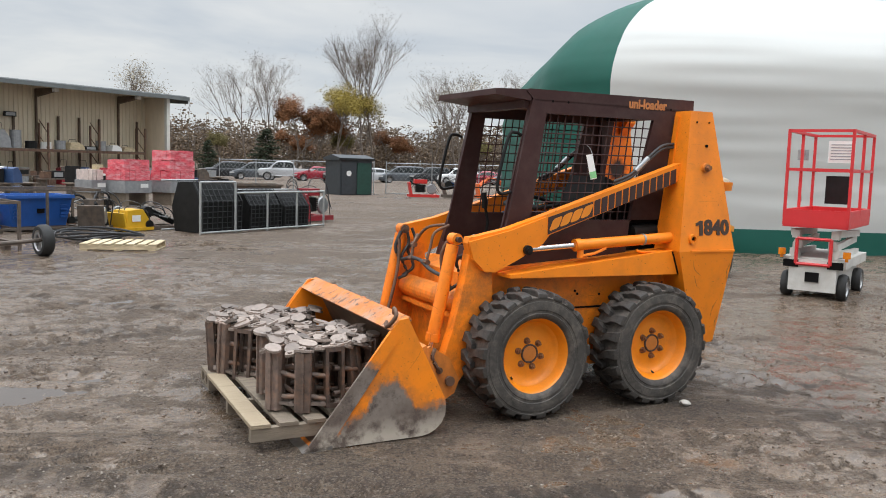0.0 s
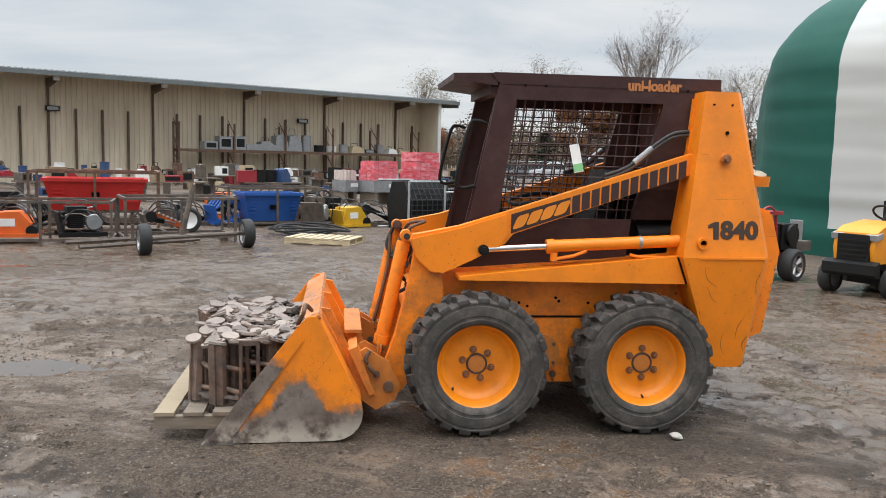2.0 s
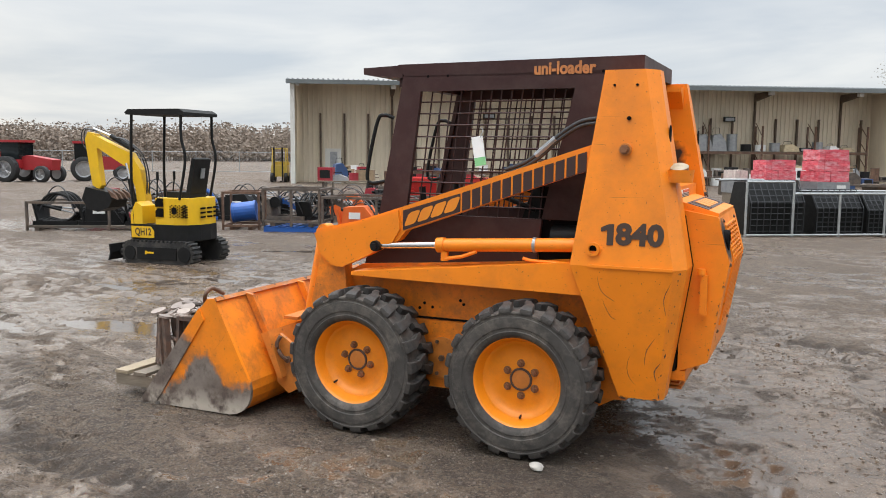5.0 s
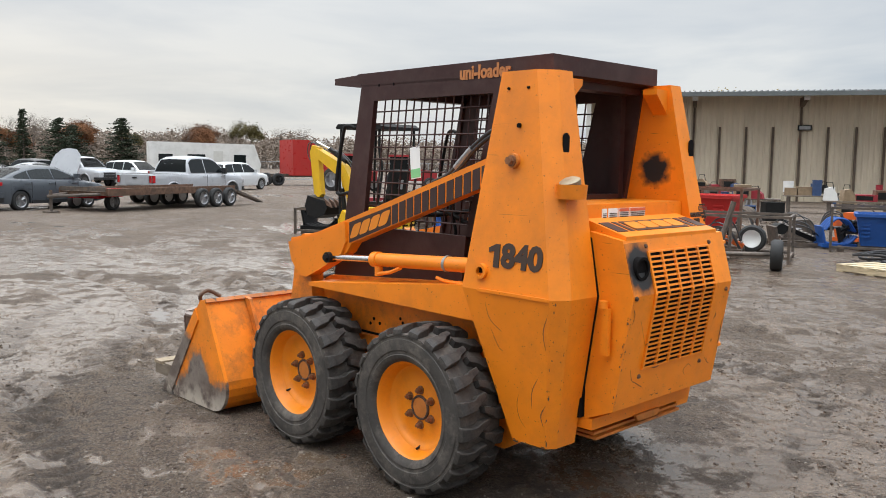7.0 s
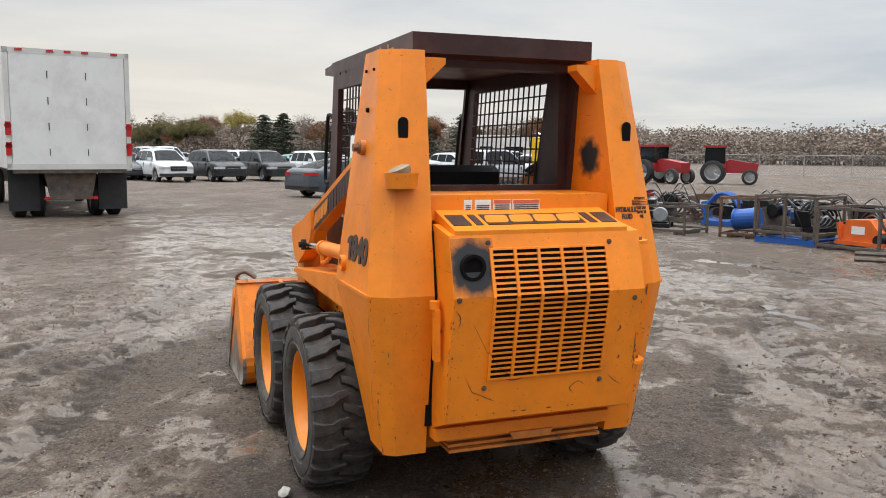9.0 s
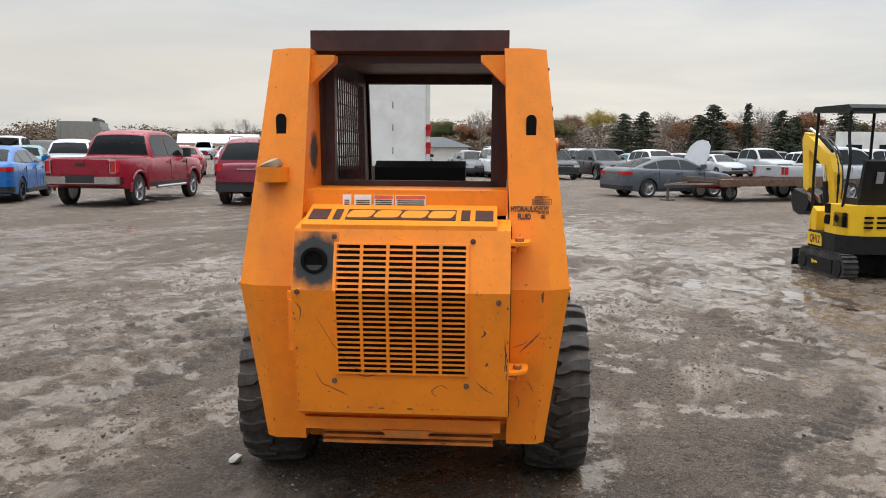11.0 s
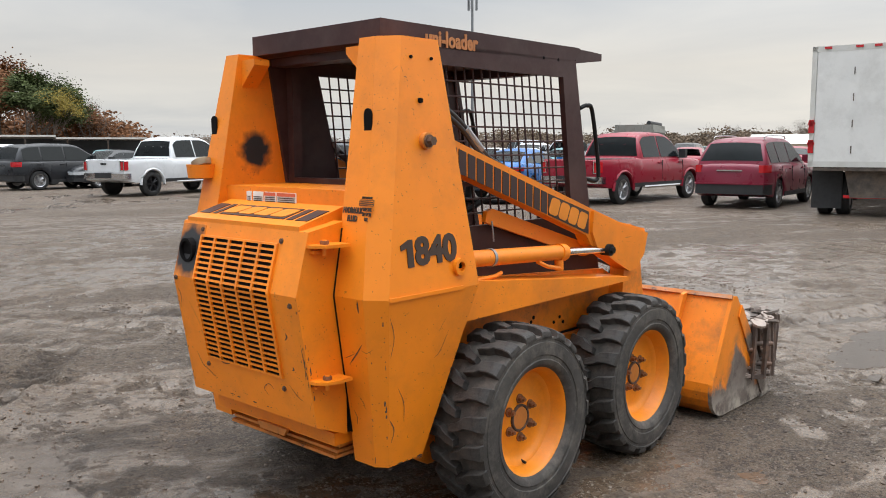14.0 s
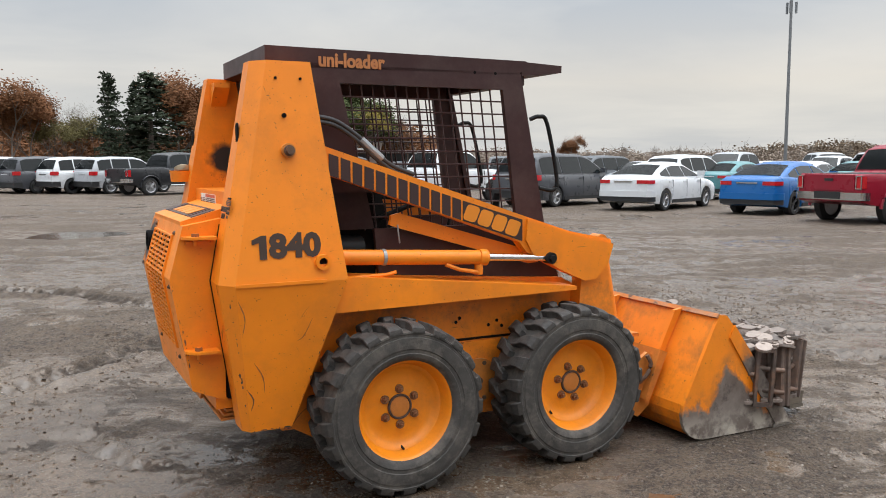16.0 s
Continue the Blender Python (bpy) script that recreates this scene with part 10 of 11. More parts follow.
for x, y, h in ((-49.6, 14.9, 40), (-49.9, 18.9, 75)):
    t = thing("farm_tractor", at(x, y, h), "red farm tractor with a glazed cab", "tractor", "red tractors")
    bm = bm_new()
    prism(bm, [(0.0, 0.7), (2.0, 0.7), (2.1, 1.3), (0.4, 1.55), (0.0, 1.4)], -0.4, 0.4)
    bevel(bm, 0.05, 2)
    part("hood", bm, M_TRAC, t)
    bm = bm_new()
    box(bm, (-0.5, 0, 1.75), (1.2, 1.3, 1.1))
    part("cab_glass", bm, M_GLASSD, t)
    bm = bm_new()
    box(bm, (-0.5, 0, 2.36), (1.4, 1.45, 0.14))
    box(bm, (-0.5, 0, 1.05), (1.3, 1.4, 0.5))
    bevel(bm, 0.04)
    part("cab_roof", bm, M_TRAC, t)
    for s in (1, -1):
        add_wheel(t, -0.6, s * 0.85, 0.75, 0.45, False)
        add_wheel(t, 1.6, s * 0.75, 0.48, 0.32, False)

# dark green portable hut by the gate
hut = thing("portable_hut", at(-5.65, 49.4, 35), "small dark green portable hut with double doors", "hut")
M_HUT = mat("dark_green_panel", (0.016, 0.060, 0.045), 0.5, var=0.15, bump=0.05)
M_HUTG = mat("dark_grey_panel", (0.035, 0.042, 0.048), 0.5, var=0.15, bump=0.05)
bm = bm_new()
box(bm, (0, 0, 1.0), (2.1, 1.8, 2.0))
bevel(bm, 0.02)
hb_ = part("body", bm, M_HUTG, hut)
bm = bm_new()
prism(bm, [(-1.0, 2.0), (1.0, 2.0), (1.05, 2.12), (0.0, 2.32), (-1.05, 2.12)], -1.15, 1.15, "x")
part("roof", bm, M_HUTG, hut)
bm = bm_new()
box(bm, (0.5, -0.92, 0.95), (0.9, 0.05, 1.8))
part("door", bm, M_HUT, hb_)
bm = bm_new()
box(bm, (-0.5, -0.92, 0.95), (0.9, 0.05, 1.8))
pn = part("door", bm, M_HUTG, hb_)
bm = bm_new()
cyl(bm, (-0.5, -0.95, 1.25), (-0.5, -0.96, 1.25), 0.16, 16)
part("round_notice", bm, M_WHITE, pn)
for k in range(3):
    machinery(at(-1.2 + 1.9 * k, 47.0 + 0.5 * k, 10), "red and blue frame stacked by the fence", (M_BIN_R, M_BIN_B, M_ORG2)[k], 60 + k, 1.8, 1.0, 1.2)

# chain-link fence
M_LINK = mat("galvanised_mesh", (0.33, 0.35, 0.36), 0.5, metal=0.5, var=0.1, bump=0.0)


def fence(p, q, label, step=3.0, h=1.9):
    p, q = Vector((*p, 0)), Vector((*q, 0))
    f = thing("chain_link_fence", Matrix.Identity(4), label, "fence")
    n = max(1, round((q - p).length / step))
    for k in range(n + 1):
        c = p + (q - p) * k / n
        z = gz(c.x, c.y)
        bm = bm_new()
        tube(bm, [(c.x, c.y, z), (c.x, c.y, z + h + 0.1)], 0.035, 6)
        part("post", bm, M_LINK, f)
    za, zb = gz(p.x, p.y), gz(q.x, q.y)
    for z in (0.08, h):
        bm = bm_new()
        tube(bm, [(p.x, p.y, za + z), (q.x, q.y, zb + z)], 0.025, 5)
        part("rail", bm, M_LINK, f)
    bm = bm_new()
    L_ = (q - p).length
    d = (q - p) / L_
    m_ = int(L_ / 0.30)
    for k in range(-int(h / 0.30), m_):
        for s in (1, -1):
            a0, a1 = (k * 0.30, k * 0.30 + h) if s > 0 else (k * 0.30 + h, k * 0.30)
            x0, x1 = max(0, min(L_, a0)), max(0, min(L_, a1))
            if abs(x1 - x0) < 0.05:
                continue
            z0, z1 = h * (x0 - a0) / (a1 - a0), h * (x1 - a0) / (a1 - a0)
            zz = za + (zb - za) * (x0 / L_)
            c0, c1 = p + d * x0, p + d * x1
            cyl(bm, (c0.x, c0.y, zz + z0), (c1.x, c1.y, zz + z1), 0.006, 3, caps=False)
    part("mesh", bm, M_LINK, f)["kind"] = "stuff"


fence((-15.0, 56.0), (-4.4, 52.0), "grey chain-link fence by the hut", 3.0)
fence((-3.6, 51.5), (16.0, 46.0), "grey chain-link fence with galvanised posts", 2.8)
fence((-90.0, 4.0), (-62.0, 52.0), "long chain-link fence along the far lot", 4.0)

# radio mast
M_MAST = mat("grey_mast", (0.20, 0.21, 0.22), 0.5, metal=0.5, var=0.1)
for x, y, h in ((-56.0, -128.0, 29.0),):
    lm_ = thing("radio_mast", at(x, y, 0), "tall grey mast with aerials at its top", "mast")
    bm = bm_new()
    cyl(bm, (0, 0, 0), (0, 0, h), 0.29, 12, 0.20)
    part("mast", bm, M_MAST, lm_)
    for k in range(6):
        a = k * math.pi / 3
        bm = bm_new()
        box(bm, (0.8 * math.cos(a), 0.8 * math.sin(a), h - 0.8 - 2.2 * (k % 2)), (0.3, 0.3, 1.8))
        part("aerial", bm, M_MAST, lm_)
# ---- trees ----
M_BARK = mat("bark", (0.150, 0.122, 0.102), 0.85, var=0.3, scale=3, bump=0.3, bscale=12)


def leaf_mat(name, col, var=0.35):
    return mat(name, col, 0.8, var=var, scale=0.9, bump=0.0, rand=0.1, spec=0.12)


M_LEAF = {"yellow": leaf_mat("yellow_leaves", (0.24, 0.185, 0.045)), "rust": leaf_mat("rust_leaves", (0.190, 0.088, 0.042)), "green": leaf_mat("green_leaves", (0.072, 0.090, 0.034)),
          "pale": leaf_mat("pale_leaves", (0.30, 0.265, 0.20)), "conifer": leaf_mat("conifer_needles", (0.042, 0.052, 0.033)), "olive": leaf_mat("olive_leaves", (0.135, 0.115, 0.048)), "brown": leaf_mat("brown_twigs", (0.150, 0.120, 0.098))}


def thin_tube(V, F, p, q, r0, r1, n=4):
    d = q - p
    u, v = frame_of(d)
    b = len(V)
    for c, r in ((p, r0), (q, r1)):
        for k in range(n):
            a = 2 * math.pi * k / n
            V.append(c + (u * math.cos(a) + v * math.sin(a)) * r)
    for k in range(n):
        j = (k + 1) % n
        F.append((b + k, b + j, b + n + j, b + n + k))


def mesh_of(name, V, F, material):
    me = bpy.data.meshes.new(name)
    me.from_pydata([tuple(v) for v in V], [], F)
    me.materials.append(material)
    return me


def leaf_at(V, F, c, s, rng, out=None):
    d = Vector((rng.uniform(-1, 1), rng.uniform(-1, 1), rng.uniform(-1, 1))).normalized()
    if out is not None:
        d = (d * 0.55 + out).normalized()
    u, v = frame_of(d)
    b = len(V)
    V += [c - u * s, c + v * s * 0.6, c + u * s, c - v * s * 0.6]
    F.append((b, b + 1, b + 2, b + 3))


def broadleaf(seed, h, spread, leaf, per, lsize, depth=5, trunk=0.25):
    """Trunk and limbs in one mesh; leaves in another."""
    rng = random.Random(seed)
    V, F, LV, LF = [], [], [], []

    def grow(p, d, ln, r, k):
        q = p
        for s in range(2):
            d = (d + Vector((rng.uniform(-1, 1), rng.uniform(-1, 1), rng.uniform(-0.3, 0.6))) * 0.14).normalized()
            nq = q + d * ln / 2
            thin_tube(V, F, q, nq, r * (1 - 0.22 * s), r * (1 - 0.22 * (s + 1)), 5 if k > 2 else 3)
            q = nq
        if k == 0 or r < 0.008:
            if leaf:
                for _ in range(per):
                    leaf_at(LV, LF, q + Vector((rng.gauss(0, 1), rng.gauss(0, 1), rng.gauss(0, 1))) * ln * 0.72, lsize * rng.uniform(0.6, 1.3), rng, Vector((q.x, q.y, 0.5 * abs(q.z) * 0.3 + 0.4)).normalized() * 0.7)
            return
        for s in range(3):
            ax_ = Vector((rng.uniform(-1, 1), rng.uniform(-1, 1), rng.uniform(-0.25, 0.55)))
            lead = s == 0 and k > 2
            nd = (d * 0.85 + ax_ * spread * (0.35 if lead else 1.15)).normalized()
            grow(q, nd, ln * (rng.uniform(0.74, 0.9) if lead else rng.uniform(0.6, 0.84)), r * (0.72 if lead else 0.52), k - 1)
    grow(Vector((0, 0, 0)), Vector((0, 0, 1)), h * 0.27, trunk, depth)
    return mesh_of("trunk", V, F, M_BARK), (mesh_of("crown", LV, LF, leaf) if leaf else None)


def conifer(seed, h, r, full=0.62):
    rng = random.Random(seed)
    V, F, LV, LF = [], [], [], []
    thin_tube(V, F, Vector((0, 0, 0)), Vector((0, 0, h)), r * 0.07, 0.02, 8)
    z = h * 0.06
    while z < h:
        f = 1 - z / h
        n = 6 + int(8 * f)
        for k in range(n):
            a = rng.uniform(0, 2 * math.pi)
            lump = 0.78 + 0.35 * noise.noise((math.cos(a) * 1.4, math.sin(a) * 1.4, z * 0.5 + seed))
            L_ = r * (f ** full) * rng.uniform(0.5, 1.15) * lump + 0.1
            tip = Vector((math.cos(a) * L_, math.sin(a) * L_, z - L_ * 0.10 + rng.uniform(-0.25, 0.35)))
            root_ = Vector((0, 0, z))
            thin_tube(V, F, root_, tip, 0.03, 0.008, 3)
            for q in range(26):
                t = 0.22 + 0.82 * q / 25
                c = root_.lerp(tip, t) + Vector((rng.gauss(0, 0.20), rng.gauss(0, 0.20), rng.gauss(0, 0.09)))
                leaf_at(LV, LF, c, 0.155 * rng.uniform(0.5, 1.5), rng, Vector((math.cos(a), math.sin(a), 0.35)) * 0.35)
        z += h * 0.030 + 0.05 + rng.uniform(0, 0.14)
    return mesh_of("trunk", V, F, M_BARK), mesh_of("crown", LV, LF, M_LEAF["conifer"])


KINDS = {
    "bare_tall": (broadleaf(1, 20, 0.34, M_LEAF["brown"], 2, 0.07, 7, 0.24), "tall bare tree with fine twigs", "bare deciduous tree"),
    "bare_mid": (broadleaf(2, 13, 0.46, M_LEAF["brown"], 2, 0.07, 7, 0.16), "bare grey-brown deciduous tree", "bare deciduous tree"),
    "bare_oak": (broadleaf(12, 12, 0.75, M_LEAF["brown"], 2, 0.06, 7, 0.30), "spreading bare oak tree", "bare deciduous tree"),
    "pale": (broadleaf(3, 15, 0.42, M_LEAF["pale"], 3, 0.11, 6, 0.18), "slender tree with a few pale leaves", "tree"),
    "yellow": (broadleaf(4, 15, 0.50, M_LEAF["yellow"], 9, 0.165, 6, 0.22), "autumn tree with thin yellow leaves", "tree"),
    "rust": (broadleaf(5, 13, 0.62, M_LEAF["rust"], 34, 0.175, 6, 0.24), "autumn tree with rust-brown leaves", "tree"),
    "green": (broadleaf(6, 13, 0.60, M_LEAF["green"], 34, 0.175, 6, 0.24), "leafy green tree beyond the cars", "tree"),
    "olive": (broadleaf(7, 12, 0.58, M_LEAF["olive"], 10, 0.165, 6, 0.20), "autumn tree with thin olive leaves", "tree"),
    "conifer": (conifer(8, 10, 4.4), "full dark green conifer tree", "conifer"),
    "pine": (conifer(9, 12, 3.3, 0.75), "tall dark pine tree with tiers", "conifer"),
}
TALL = {k: max(v.co.z for v in (q[0][1] or q[0][0]).vertices) for k, q in KINDS.items()}


def tree(kind, x, y, s=1.0, rz=0.0, group="trees beyond the yard", wide=1.0):
    (tm, cm), lb, cat = KINDS[kind]
    t = thing("tree", Matrix.Translation((x, y, gz(x, y) - 0.1)) @ pose(0, 0, 0, 0, 0, rz) @ Matrix.Diagonal((s * wide, s * wide, s, 1)), lb, "tree", group)
    o = new("trunk", tm)
    o.parent = t
    if cm:
        o = new("crown", cm)
        o.parent = t


def polar(t_deg, d):
    return 0.67 + d * math.cos(radians(t_deg)), 5.9 + d * math.sin(radians(t_deg))


def grove(rows, group="trees beyond the yard"):
    """Trees by kind, place and height."""
    for k, (kd, x, y, h) in enumerate(rows):
        tree(kd, x, y, h / TALL[kd], (k * 77) % 360, group, 1.5 if kd == "conifer" else (1.15 if kd in ("rust", "green") else 1.0))


rng = random.Random(5)
# north: beyond the hut and the building
grove([("bare_tall", -12.9, 134.4, 28.5), ("bare_tall", -11.7, 139.5, 25.5), ("bare_mid", -31.9, 136.3, 19.0), ("bare_mid", -28.9, 137.0, 20.5), ("pale", -46.3, 123.6, 16.9), ("rust", -24.0, 135.9, 13.3), ("yellow", -17.7, 132.8, 14.6), ("yellow", -16.8, 137.0, 14.4), ("bare_mid", -21.3, 138.4, 12.5), ("conifer", -26.6, 125.2, 6.7), ("conifer", -35.8, 127.1, 4.8), ("bare_mid", 1.9, 138.0, 19.5), ("bare_mid", 12.4, 137.4, 18.9), ("bare_mid", -1.1, 140.0, 14.2), ("pale", 2.4, 140.0, 18.7)])
for k in range(26):
    x = -66 + k * 3.6
    kd = ("bare_mid", "bare_mid", "olive", "bare_mid", "rust", "bare_mid")[k % 6]
    grove([(kd, x + rng.uniform(-2, 2), 142 + rng.uniform(-4, 9), rng.uniform(7.0, 11.0))])
# behind the building, yellow tops
grove([("yellow", -67.6, 56.8, 10.0), ("yellow", -63.0, 60.0, 9.5)])
# west: broad conifers before a brown wood
grove([("conifer", -152.1, -43.4, 8.7), ("conifer", -158.0, -41.4, 9.3), ("yellow", -160.1, -51.1, 10.2), ("conifer", -159.4, -28.4, 10.5), ("conifer", -165.7, -32.4, 8.8), ("pine", -157.7, -21.9, 10.5), ("conifer", -161.6, -16.7, 9.3), ("conifer", -165.9, -14.8, 8.3), ("bare_mid", -174.3, -39.2, 10.6), ("bare_mid", -182.6, -24.3, 11.9), ("bare_mid", -181.7, -29.3, 11.4), ("rust", -181.7, -29.4, 8.8), ("rust", -183.9, -15.6, 9.8), ("bare_mid", -188.1, -21.8, 11.5), ("bare_mid", -162.6, -58.4, 8.9), ("olive", -153.3, -54.7, 7.7), ("conifer", -164.8, -6.2, 9.7), ("bare_mid", -101.9, -97.4, 6.5), ("bare_mid", -104.8, -94.3, 7.1), ("bare_mid", -105.8, -107.6, 5.6), ("bare_mid", -115.1, -105.4, 6.5), ("bare_mid", -106.6, -120.3, 6.0), ("bare_mid", -168.6, -41.0, 8.7)])
for k in range(22):
    x, y = polar(173 + k * 1.5, 195 + rng.uniform(-8, 12))
    grove([(("bare_mid", "bare_mid", "olive", "bare_mid", "rust")[k % 5], x, y, rng.uniform(8.0, 11.5))])
# south-west: olive and brown crowns, one spreading oak
grove([("green", -112.6, -69.0, 8.8), ("olive", -122.8, -71.7, 6.0), ("rust", -127.9, -73.0, 6.7), ("olive", -124.6, -68.8, 7.1), ("green", -125.7, -66.9, 6.8), ("bare_oak", -119.7, -57.2, 8.9), ("rust", -143.0, -66.6, 6.7), ("rust", -140.3, -71.6, 6.9), ("olive", -134.9, -60.4, 6.6), ("green", -140.6, -60.3, 6.4), ("conifer", -131.9, -55.3, 3.8), ("olive", -132.6, -53.8, 7.4), ("olive", -133.7, -51.2, 7.5), ("green", -136.4, -50.2, 7.4), ("rust", -142.4, -56.4, 6.5), ("bare_mid", -35.9, -135.4, 4.5), ("bare_mid", -39.9, -134.3, 4.4), ("bare_mid", -59.9, -126.6, 4.7), ("rust", -19.8, -117.8, 5.8), ("bare_mid", -60.1, -115.6, 4.2), ("bare_mid", -28.7, -126.4, 4.5)])
# wood to the south: rust and green crowns, two tall pines
grove([("pine", 28.2, -60.3, 9.1), ("conifer", 25.8, -63.3, 9.3), ("pine", 27.5, -64.8, 8.8), ("rust", 24.3, -65.9, 10.2), ("rust", 34.7, -57.4, 8.8), ("rust", 34.4, -59.8, 7.8), ("bare_mid", 34.2, -66.4, 7.5), ("bare_mid", 36.1, -65.6, 7.1), ("olive", 33.7, -62.3, 5.5), ("olive", 33.9, -66.6, 6.3), ("bare_mid", 28.2, -64.5, 6.3), ("rust", 24.1, -70.1, 9.8), ("rust", 16.5, -66.5, 9.3), ("rust", 16.1, -72.7, 9.6), ("rust", 13.9, -69.0, 9.9), ("rust", 11.6, -69.3, 10.2), ("green", 9.3, -65.5, 8.5), ("green", 8.4, -67.6, 8.1), ("yellow", 7.6, -63.7, 6.6), ("bare_mid", 4.6, -71.8, 6.9), ("rust", 19.0, -72.1, 8.8), ("rust", 6.9, -73.7, 6.7)], "trees south of the yard")

# distant woods: one belt of small clumps all round
def belt(name, label, a0, a1, d0, d1, h0, h1, n, leaf, seed, bare=0.5, size=0.55):
    rng = random.Random(seed)
    V, F = [], []
    TV, TF = [], []
    for k in range(n):
        a, d = rng.uniform(a0, a1), rng.uniform(d0, d1)
        x, y = polar(a, d)
        z = float(slope(np.array([x]), np.array([y]))[0])
        h = rng.uniform(h0, h1) * (0.8 + 0.35 * noise.noise((a * 0.35, d * 0.05, seed)))
        thin_tube(TV, TF, Vector((x, y, z)), Vector((x + rng.uniform(-0.6, 0.6), y + rng.uniform(-0.6, 0.6), z + h)), 0.09, 0.02, 3)
        for q in range(2):
            b0 = Vector((x, y, z + h * rng.uniform(0.25, 0.9)))
            thin_tube(TV, TF, b0, b0 + Vector((rng.uniform(-1, 1) * 1.5, rng.uniform(-1, 1) * 1.5, rng.uniform(0.6, 2.0))), 0.035, 0.008, 3)
        m_ = int(rng.uniform(48, 95) * (1 - bare * rng.random()))
        for q in range(m_):
            zz = rng.uniform(0.15, 1.0)
            w = 1.7 * math.sqrt(max(0.05, 1 - (zz - 0.40) ** 2 * 2.6))
            leaf_at(V, F, Vector((x + rng.gauss(0, w), y + rng.gauss(0, w), z + h * zz)), size * rng.uniform(0.5, 1.4), rng, Vector((0.67 - x, 5.9 - y, 0.30 * d)).normalized() * 0.6)
    o = tagged(new(name, mesh_of(name, V, F, leaf)), label, "woods", kind="stuff")
    o2 = tagged(new(name, mesh_of(name, TV, TF, M_BARK)), "bare grey-brown stems of distant woods", "woods", kind="stuff")


# twig colour lightened, so that the haze of distance is painted in
M_LEAF["taupe"] = leaf_mat("bare_twigs_with_painted_haze", (0.265, 0.212, 0.170), 0.4)
M_LEAF["mixed"] = leaf_mat("mixed_autumn_leaves", (0.160, 0.118, 0.082), 0.55)
belt("far_wood", "far brown autumn wood", 76, 128, 145, 175, 6, 12, 1500, M_LEAF["mixed"], 1, 0.4, 0.25)
belt("far_wood", "far grey-brown wooded ridge", 128, 172, 155, 190, 5, 9.0, 1700, M_LEAF["taupe"], 2, 0.2, 0.25)
belt("far_wood", "far autumn wood beyond the parked cars", 172, 214, 195, 235, 7.0, 10.5, 1600, M_LEAF["taupe"], 3, 0.2, 0.29)
belt("far_wood", "low far wood with green and brown crowns", 206, 250, 165, 195, 3.5, 6.0, 1200, M_LEAF["mixed"], 4, 0.2, 0.24)
belt("far_wood", "low bare far hedge", 246, 275, 150, 180, 2.5, 4.4, 800, M_LEAF["taupe"], 5, 0.2, 0.20)
belt("far_wood", "rust-brown wood south of the yard", 270, 305, 80, 104, 3, 6.2, 1700, M_LEAF["rust"], 6, 0.3, 0.18)
belt("far_wood", "wood east of the yard behind the hall", 305, 436, 160, 190, 6, 11, 320, M_LEAF["mixed"], 7, 0.5, 0.8)

# dark open-fronted carport before the southern wood
cpt = thing("carport", Matrix.Identity(4), "long dark open carport with a pale roof edge", "shed")
A, B = Vector((15.5, -50.4, 0)), Vector((0.5, -52.1, 0))
d_ = (B - A).normalized()
n_ = Vector((-d_.y, d_.x, 0))
L_ = (B - A).length
cm_ = Matrix.Translation(A) @ pose(0, 0, 0, 0, 0, math.degrees(math.atan2(d_.y, d_.x)))
bm = bm_new()
box(bm, (L_ / 2, 3.0, 1.1), (L_, 0.12, 2.2))
turned(bm, cm_)
part("back_wall", bm, M_HUTG, cpt)
bm = bm_new()
prism(bm, [(-0.2, 2.30), (-0.2, 2.42), (3.2, 2.30), (3.2, 2.2)], 0, L_ * 0.62, "x")
prism(bm, [(-0.2, 2.15), (-0.2, 2.27), (3.2, 2.20), (3.2, 2.1)], L_ * 0.62, L_, "x")
turned(bm, cm_)
part("roof", bm, M_TRIMW, cpt)
for k in range(7):
    bm = bm_new()
    box(bm, (L_ * k / 6, 0, 1.15), (0.1, 0.1, 2.3))
    turned(bm, cm_)
    part("post", bm, M_RACK, cpt)
# low house with a dark hipped roof in the south-west, long pale hall beside the lot
hs_ = thing("low_house", Matrix.Translation((-73.5, -38.0, -0.04)) @ pose(0, 0, 0, 0, 0, 60) @ Matrix.Diagonal((0.72, 0.72, 0.66, 1)), "low pale house with a dark grey hipped roof", "house")
bm = bm_new()
box(bm, (0, 0, 1.2), (8.0, 6.0, 2.4))
part("wall", bm, M_TRIMW, hs_)
bm = bm_new()
verts_faces(bm, [(-4.5, -3.5, 2.3), (4.5, -3.5, 2.3), (4.5, 3.5, 2.3), (-4.5, 3.5, 2.3), (-1.8, 0, 3.9), (1.8, 0, 3.9)], [(0, 1, 5, 4), (1, 2, 5), (2, 3, 4, 5), (3, 0, 4), (3, 2, 1, 0)])
part("roof", bm, M_HUTG, hs_)
for x in (-2.4, 0.2, 2.4):
    bm = bm_new()
    box(bm, (x, 3.02, 1.4), (1.0, 0.06, 1.0))
    part("window", bm, M_GLASSD, hs_)
    bm = bm_new()
    box(bm, (x, -3.02, 1.4), (1.0, 0.06, 1.0))
    part("window", bm, M_GLASSD, hs_)
hl = thing("low_hall", Matrix.Translation((-73.0, -69.5, -0.04)) @ pose(0, 0, 0, 0, 0, 134.6), "long low hall with a pale sheet roof", "building")
bm = bm_new()
box(bm, (0, 0, 0.9), (9.4, 7.0, 1.8))
part("wall", bm, M_SHEET, hl)
bm = bm_new()
prism(bm, [(-3.8, 1.75), (3.8, 1.75), (2.0, 2.55), (0, 2.9), (-2.0, 2.55)], -4.9, 4.9, "x")
part("roof", bm, M_TRIMW, hl)

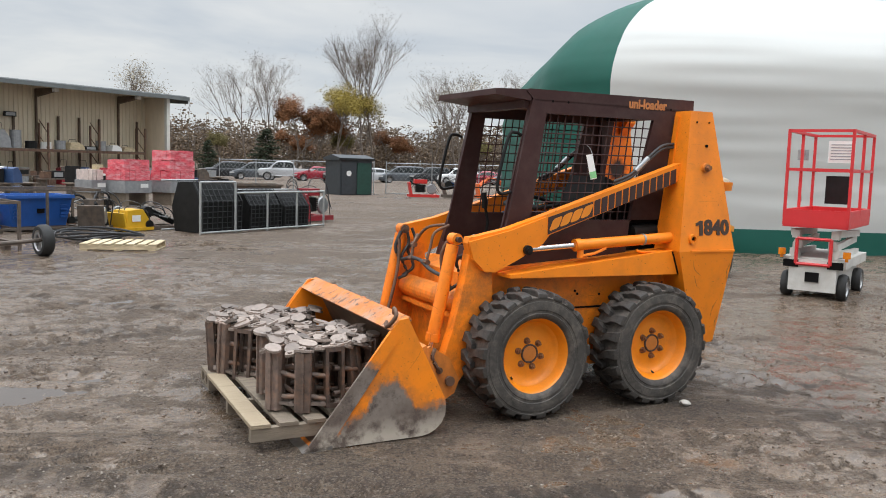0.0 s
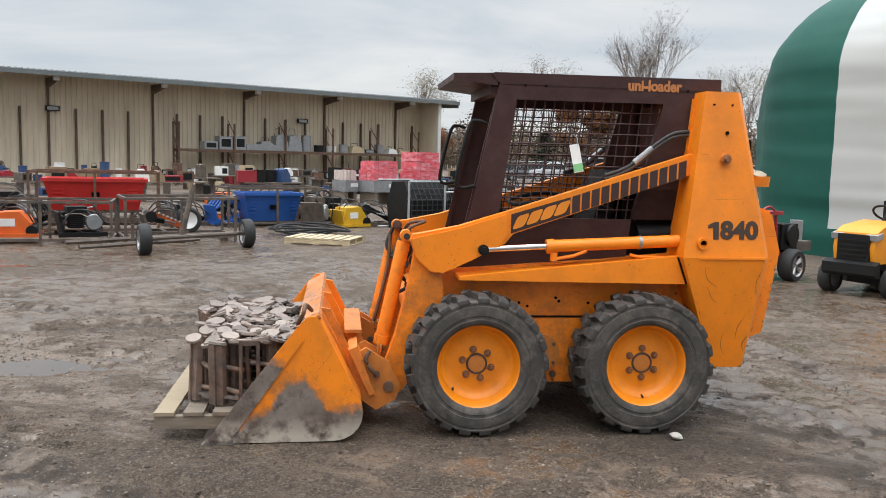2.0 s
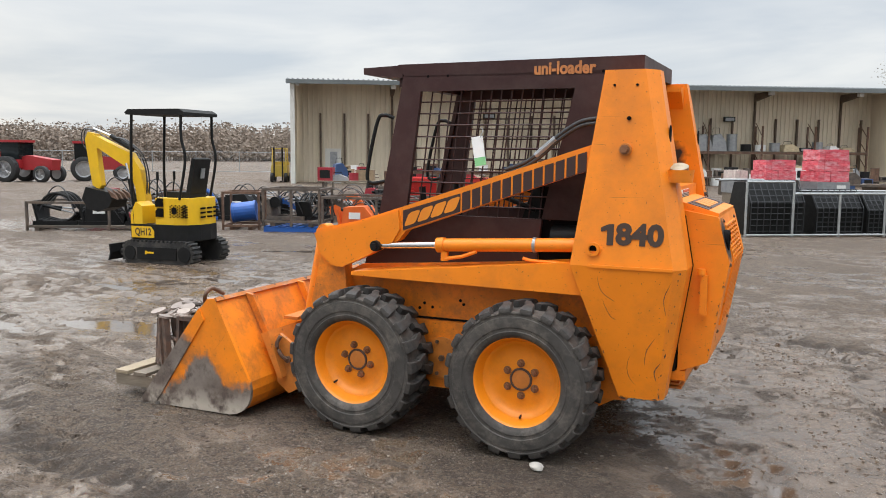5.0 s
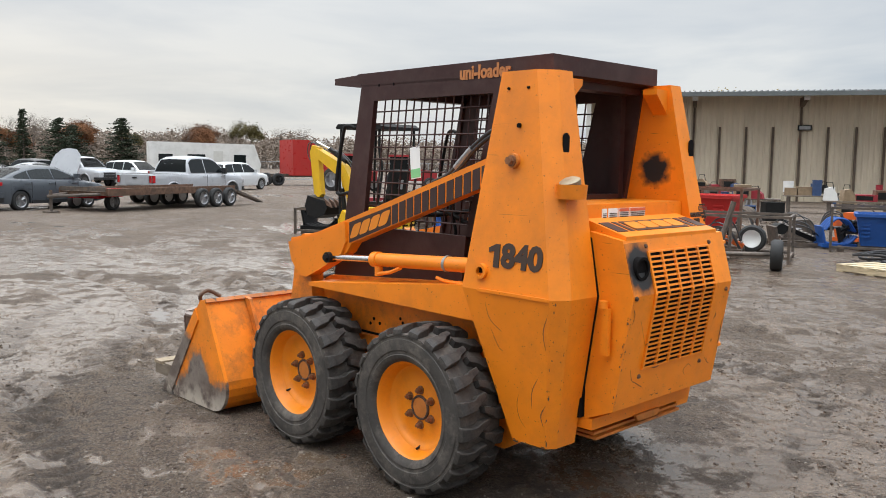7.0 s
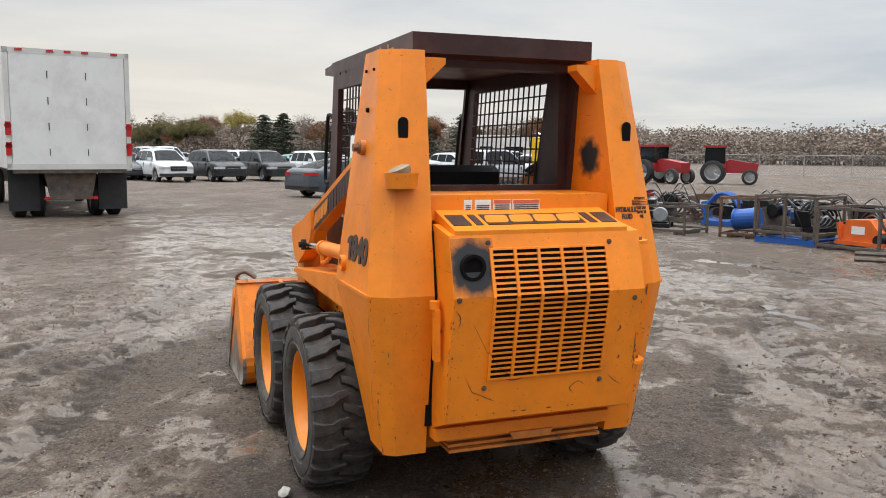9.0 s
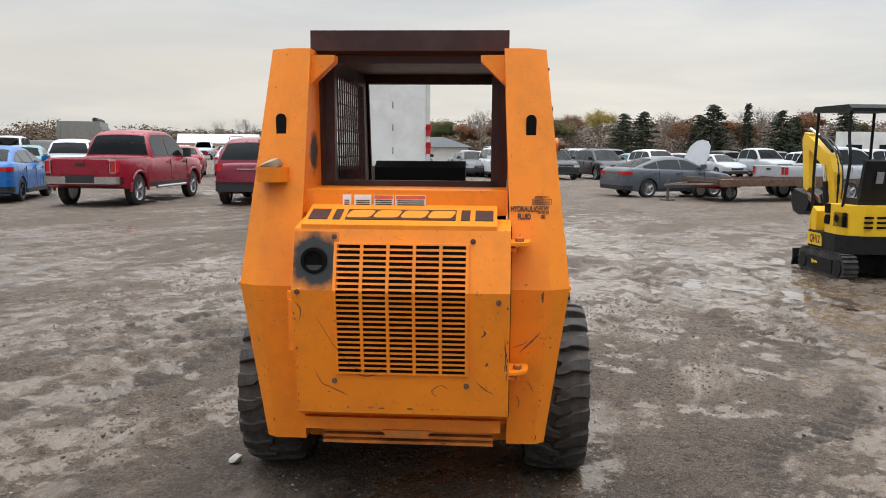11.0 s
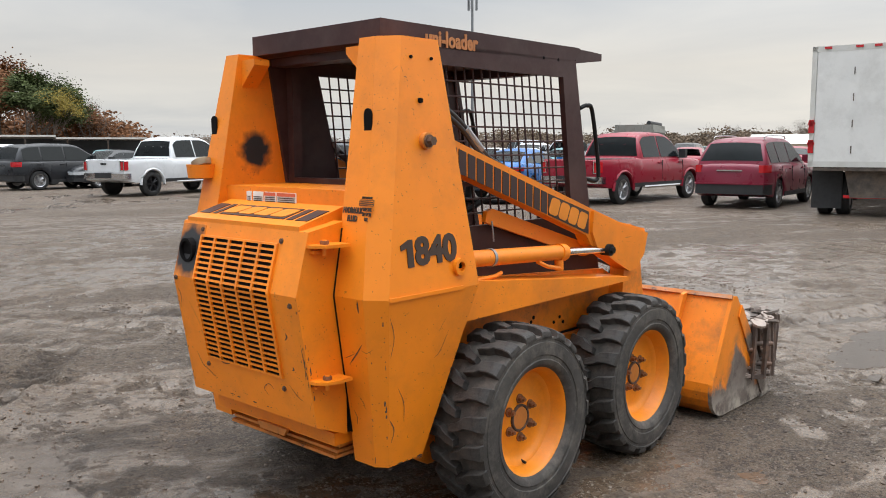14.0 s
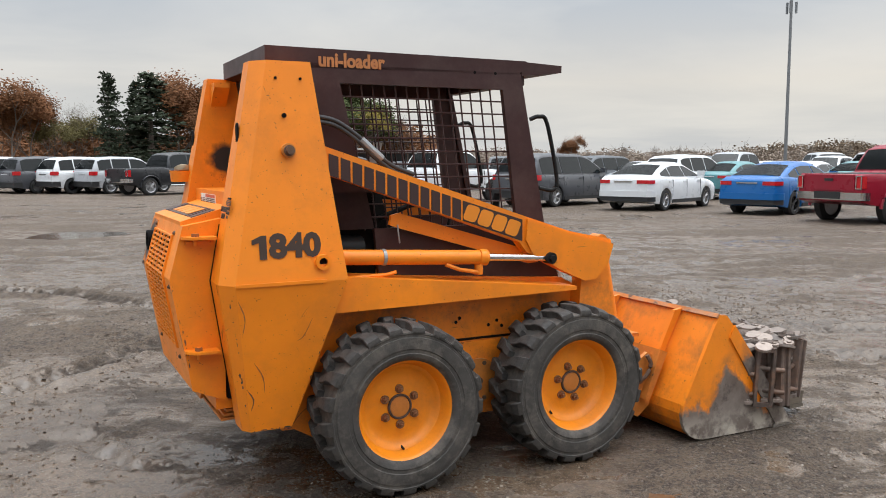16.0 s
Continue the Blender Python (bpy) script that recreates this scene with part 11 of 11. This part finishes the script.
# ---- loose gravel and clods ----
def scatter(name, label, n, seed, area, smin, smax, material, flat=0.6):
    rng = np.random.RandomState(seed)
    x = rng.uniform(area[0], area[1], n)
    y = rng.uniform(area[2], area[3], n)
    keep = value_noise(x, y, 0.9, seed + 3) + 0.6 * value_noise(x, y, 2.6, seed + 4) > rng.uniform(-0.5, 0.9, n)
    x, y = x[keep], y[keep]
    z = ground_z(x, y)
    s = smin + (smax - smin) * rng.rand(len(x)) ** 2.6
    ring = [(math.cos(k * 1.2566), math.sin(k * 1.2566)) for k in range(5)]
    base_v = np.array([(c, d, -0.25) for c, d in ring] + [(0.78 * c - 0.15 * d, 0.78 * d + 0.15 * c, 0.55) for c, d in ring] + [(0, 0, 0.8)])
    base_f = np.array([(k, (k + 1) % 5, 5 + k) for k in range(5)] + [((k + 1) % 5, 5 + (k + 1) % 5, 5 + k) for k in range(5)] + [(5 + k, 5 + (k + 1) % 5, 10) for k in range(5)])
    m, q = len(x), len(base_v)
    V = np.repeat(base_v[None], m, 0) * (0.68 + 0.5 * rng.rand(m, q, 1)) + rng.uniform(-0.12, 0.12, (m, q, 3))
    a = rng.rand(m) * 6.283
    c, s_ = np.cos(a)[:, None], np.sin(a)[:, None]
    vx, vy = V[:, :, 0] * (0.9 + 0.7 * rng.rand(m, 1)), V[:, :, 1]
    V = np.stack([vx * c - vy * s_, vx * s_ + vy * c, V[:, :, 2] * flat], -1) * s[:, None, None]
    V = V + np.stack([x, y, z + s * 0.05], -1)[:, None]
    F = (base_f[None] + q * np.arange(m)[:, None, None]).reshape(-1, 3)
    me = bpy.data.meshes.new(name)
    me.from_pydata(V.reshape(-1, 3).tolist(), [], F.tolist())
    me.materials.append(material)
    return tagged(new(name, me), label, "gravel", kind="stuff")


def island_mat(name, a, b, rough):
    m = bpy.data.materials.new(name)
    m.use_nodes = True
    nt, ln = m.node_tree.nodes, m.node_tree.links
    bs = nt["Principled BSDF"]
    bs.inputs["Roughness"].default_value = rough
    g = nt.new("ShaderNodeNewGeometry")
    mx = nt.new("ShaderNodeMixRGB")
    mx.inputs[1].default_value, mx.inputs[2].default_value = (*a, 1), (*b, 1)
    ln.new(g.outputs["Random Per Island"], mx.inputs[0])
    ln.new(mx.outputs[0], bs.inputs["Base Color"])
    return m


M_PEB = island_mat("mixed_gravel", (0.080, 0.060, 0.045), (0.27, 0.225, 0.182), 0.5)
M_CLOD = island_mat("mud_clods", (0.050, 0.034, 0.024), (0.145, 0.105, 0.076), 0.7)
scatter("gravel", "scattered pale gravel in the mud", 100000, 3, (-4.0, 6.0, 0.2, 11.0), 0.0022, 0.0085, M_PEB, 0.75)
scatter("mud_clods", "dark clods of churned mud", 42000, 8, (-4.0, 6.0, 0.2, 11.0), 0.004, 0.015, M_CLOD, 0.75)
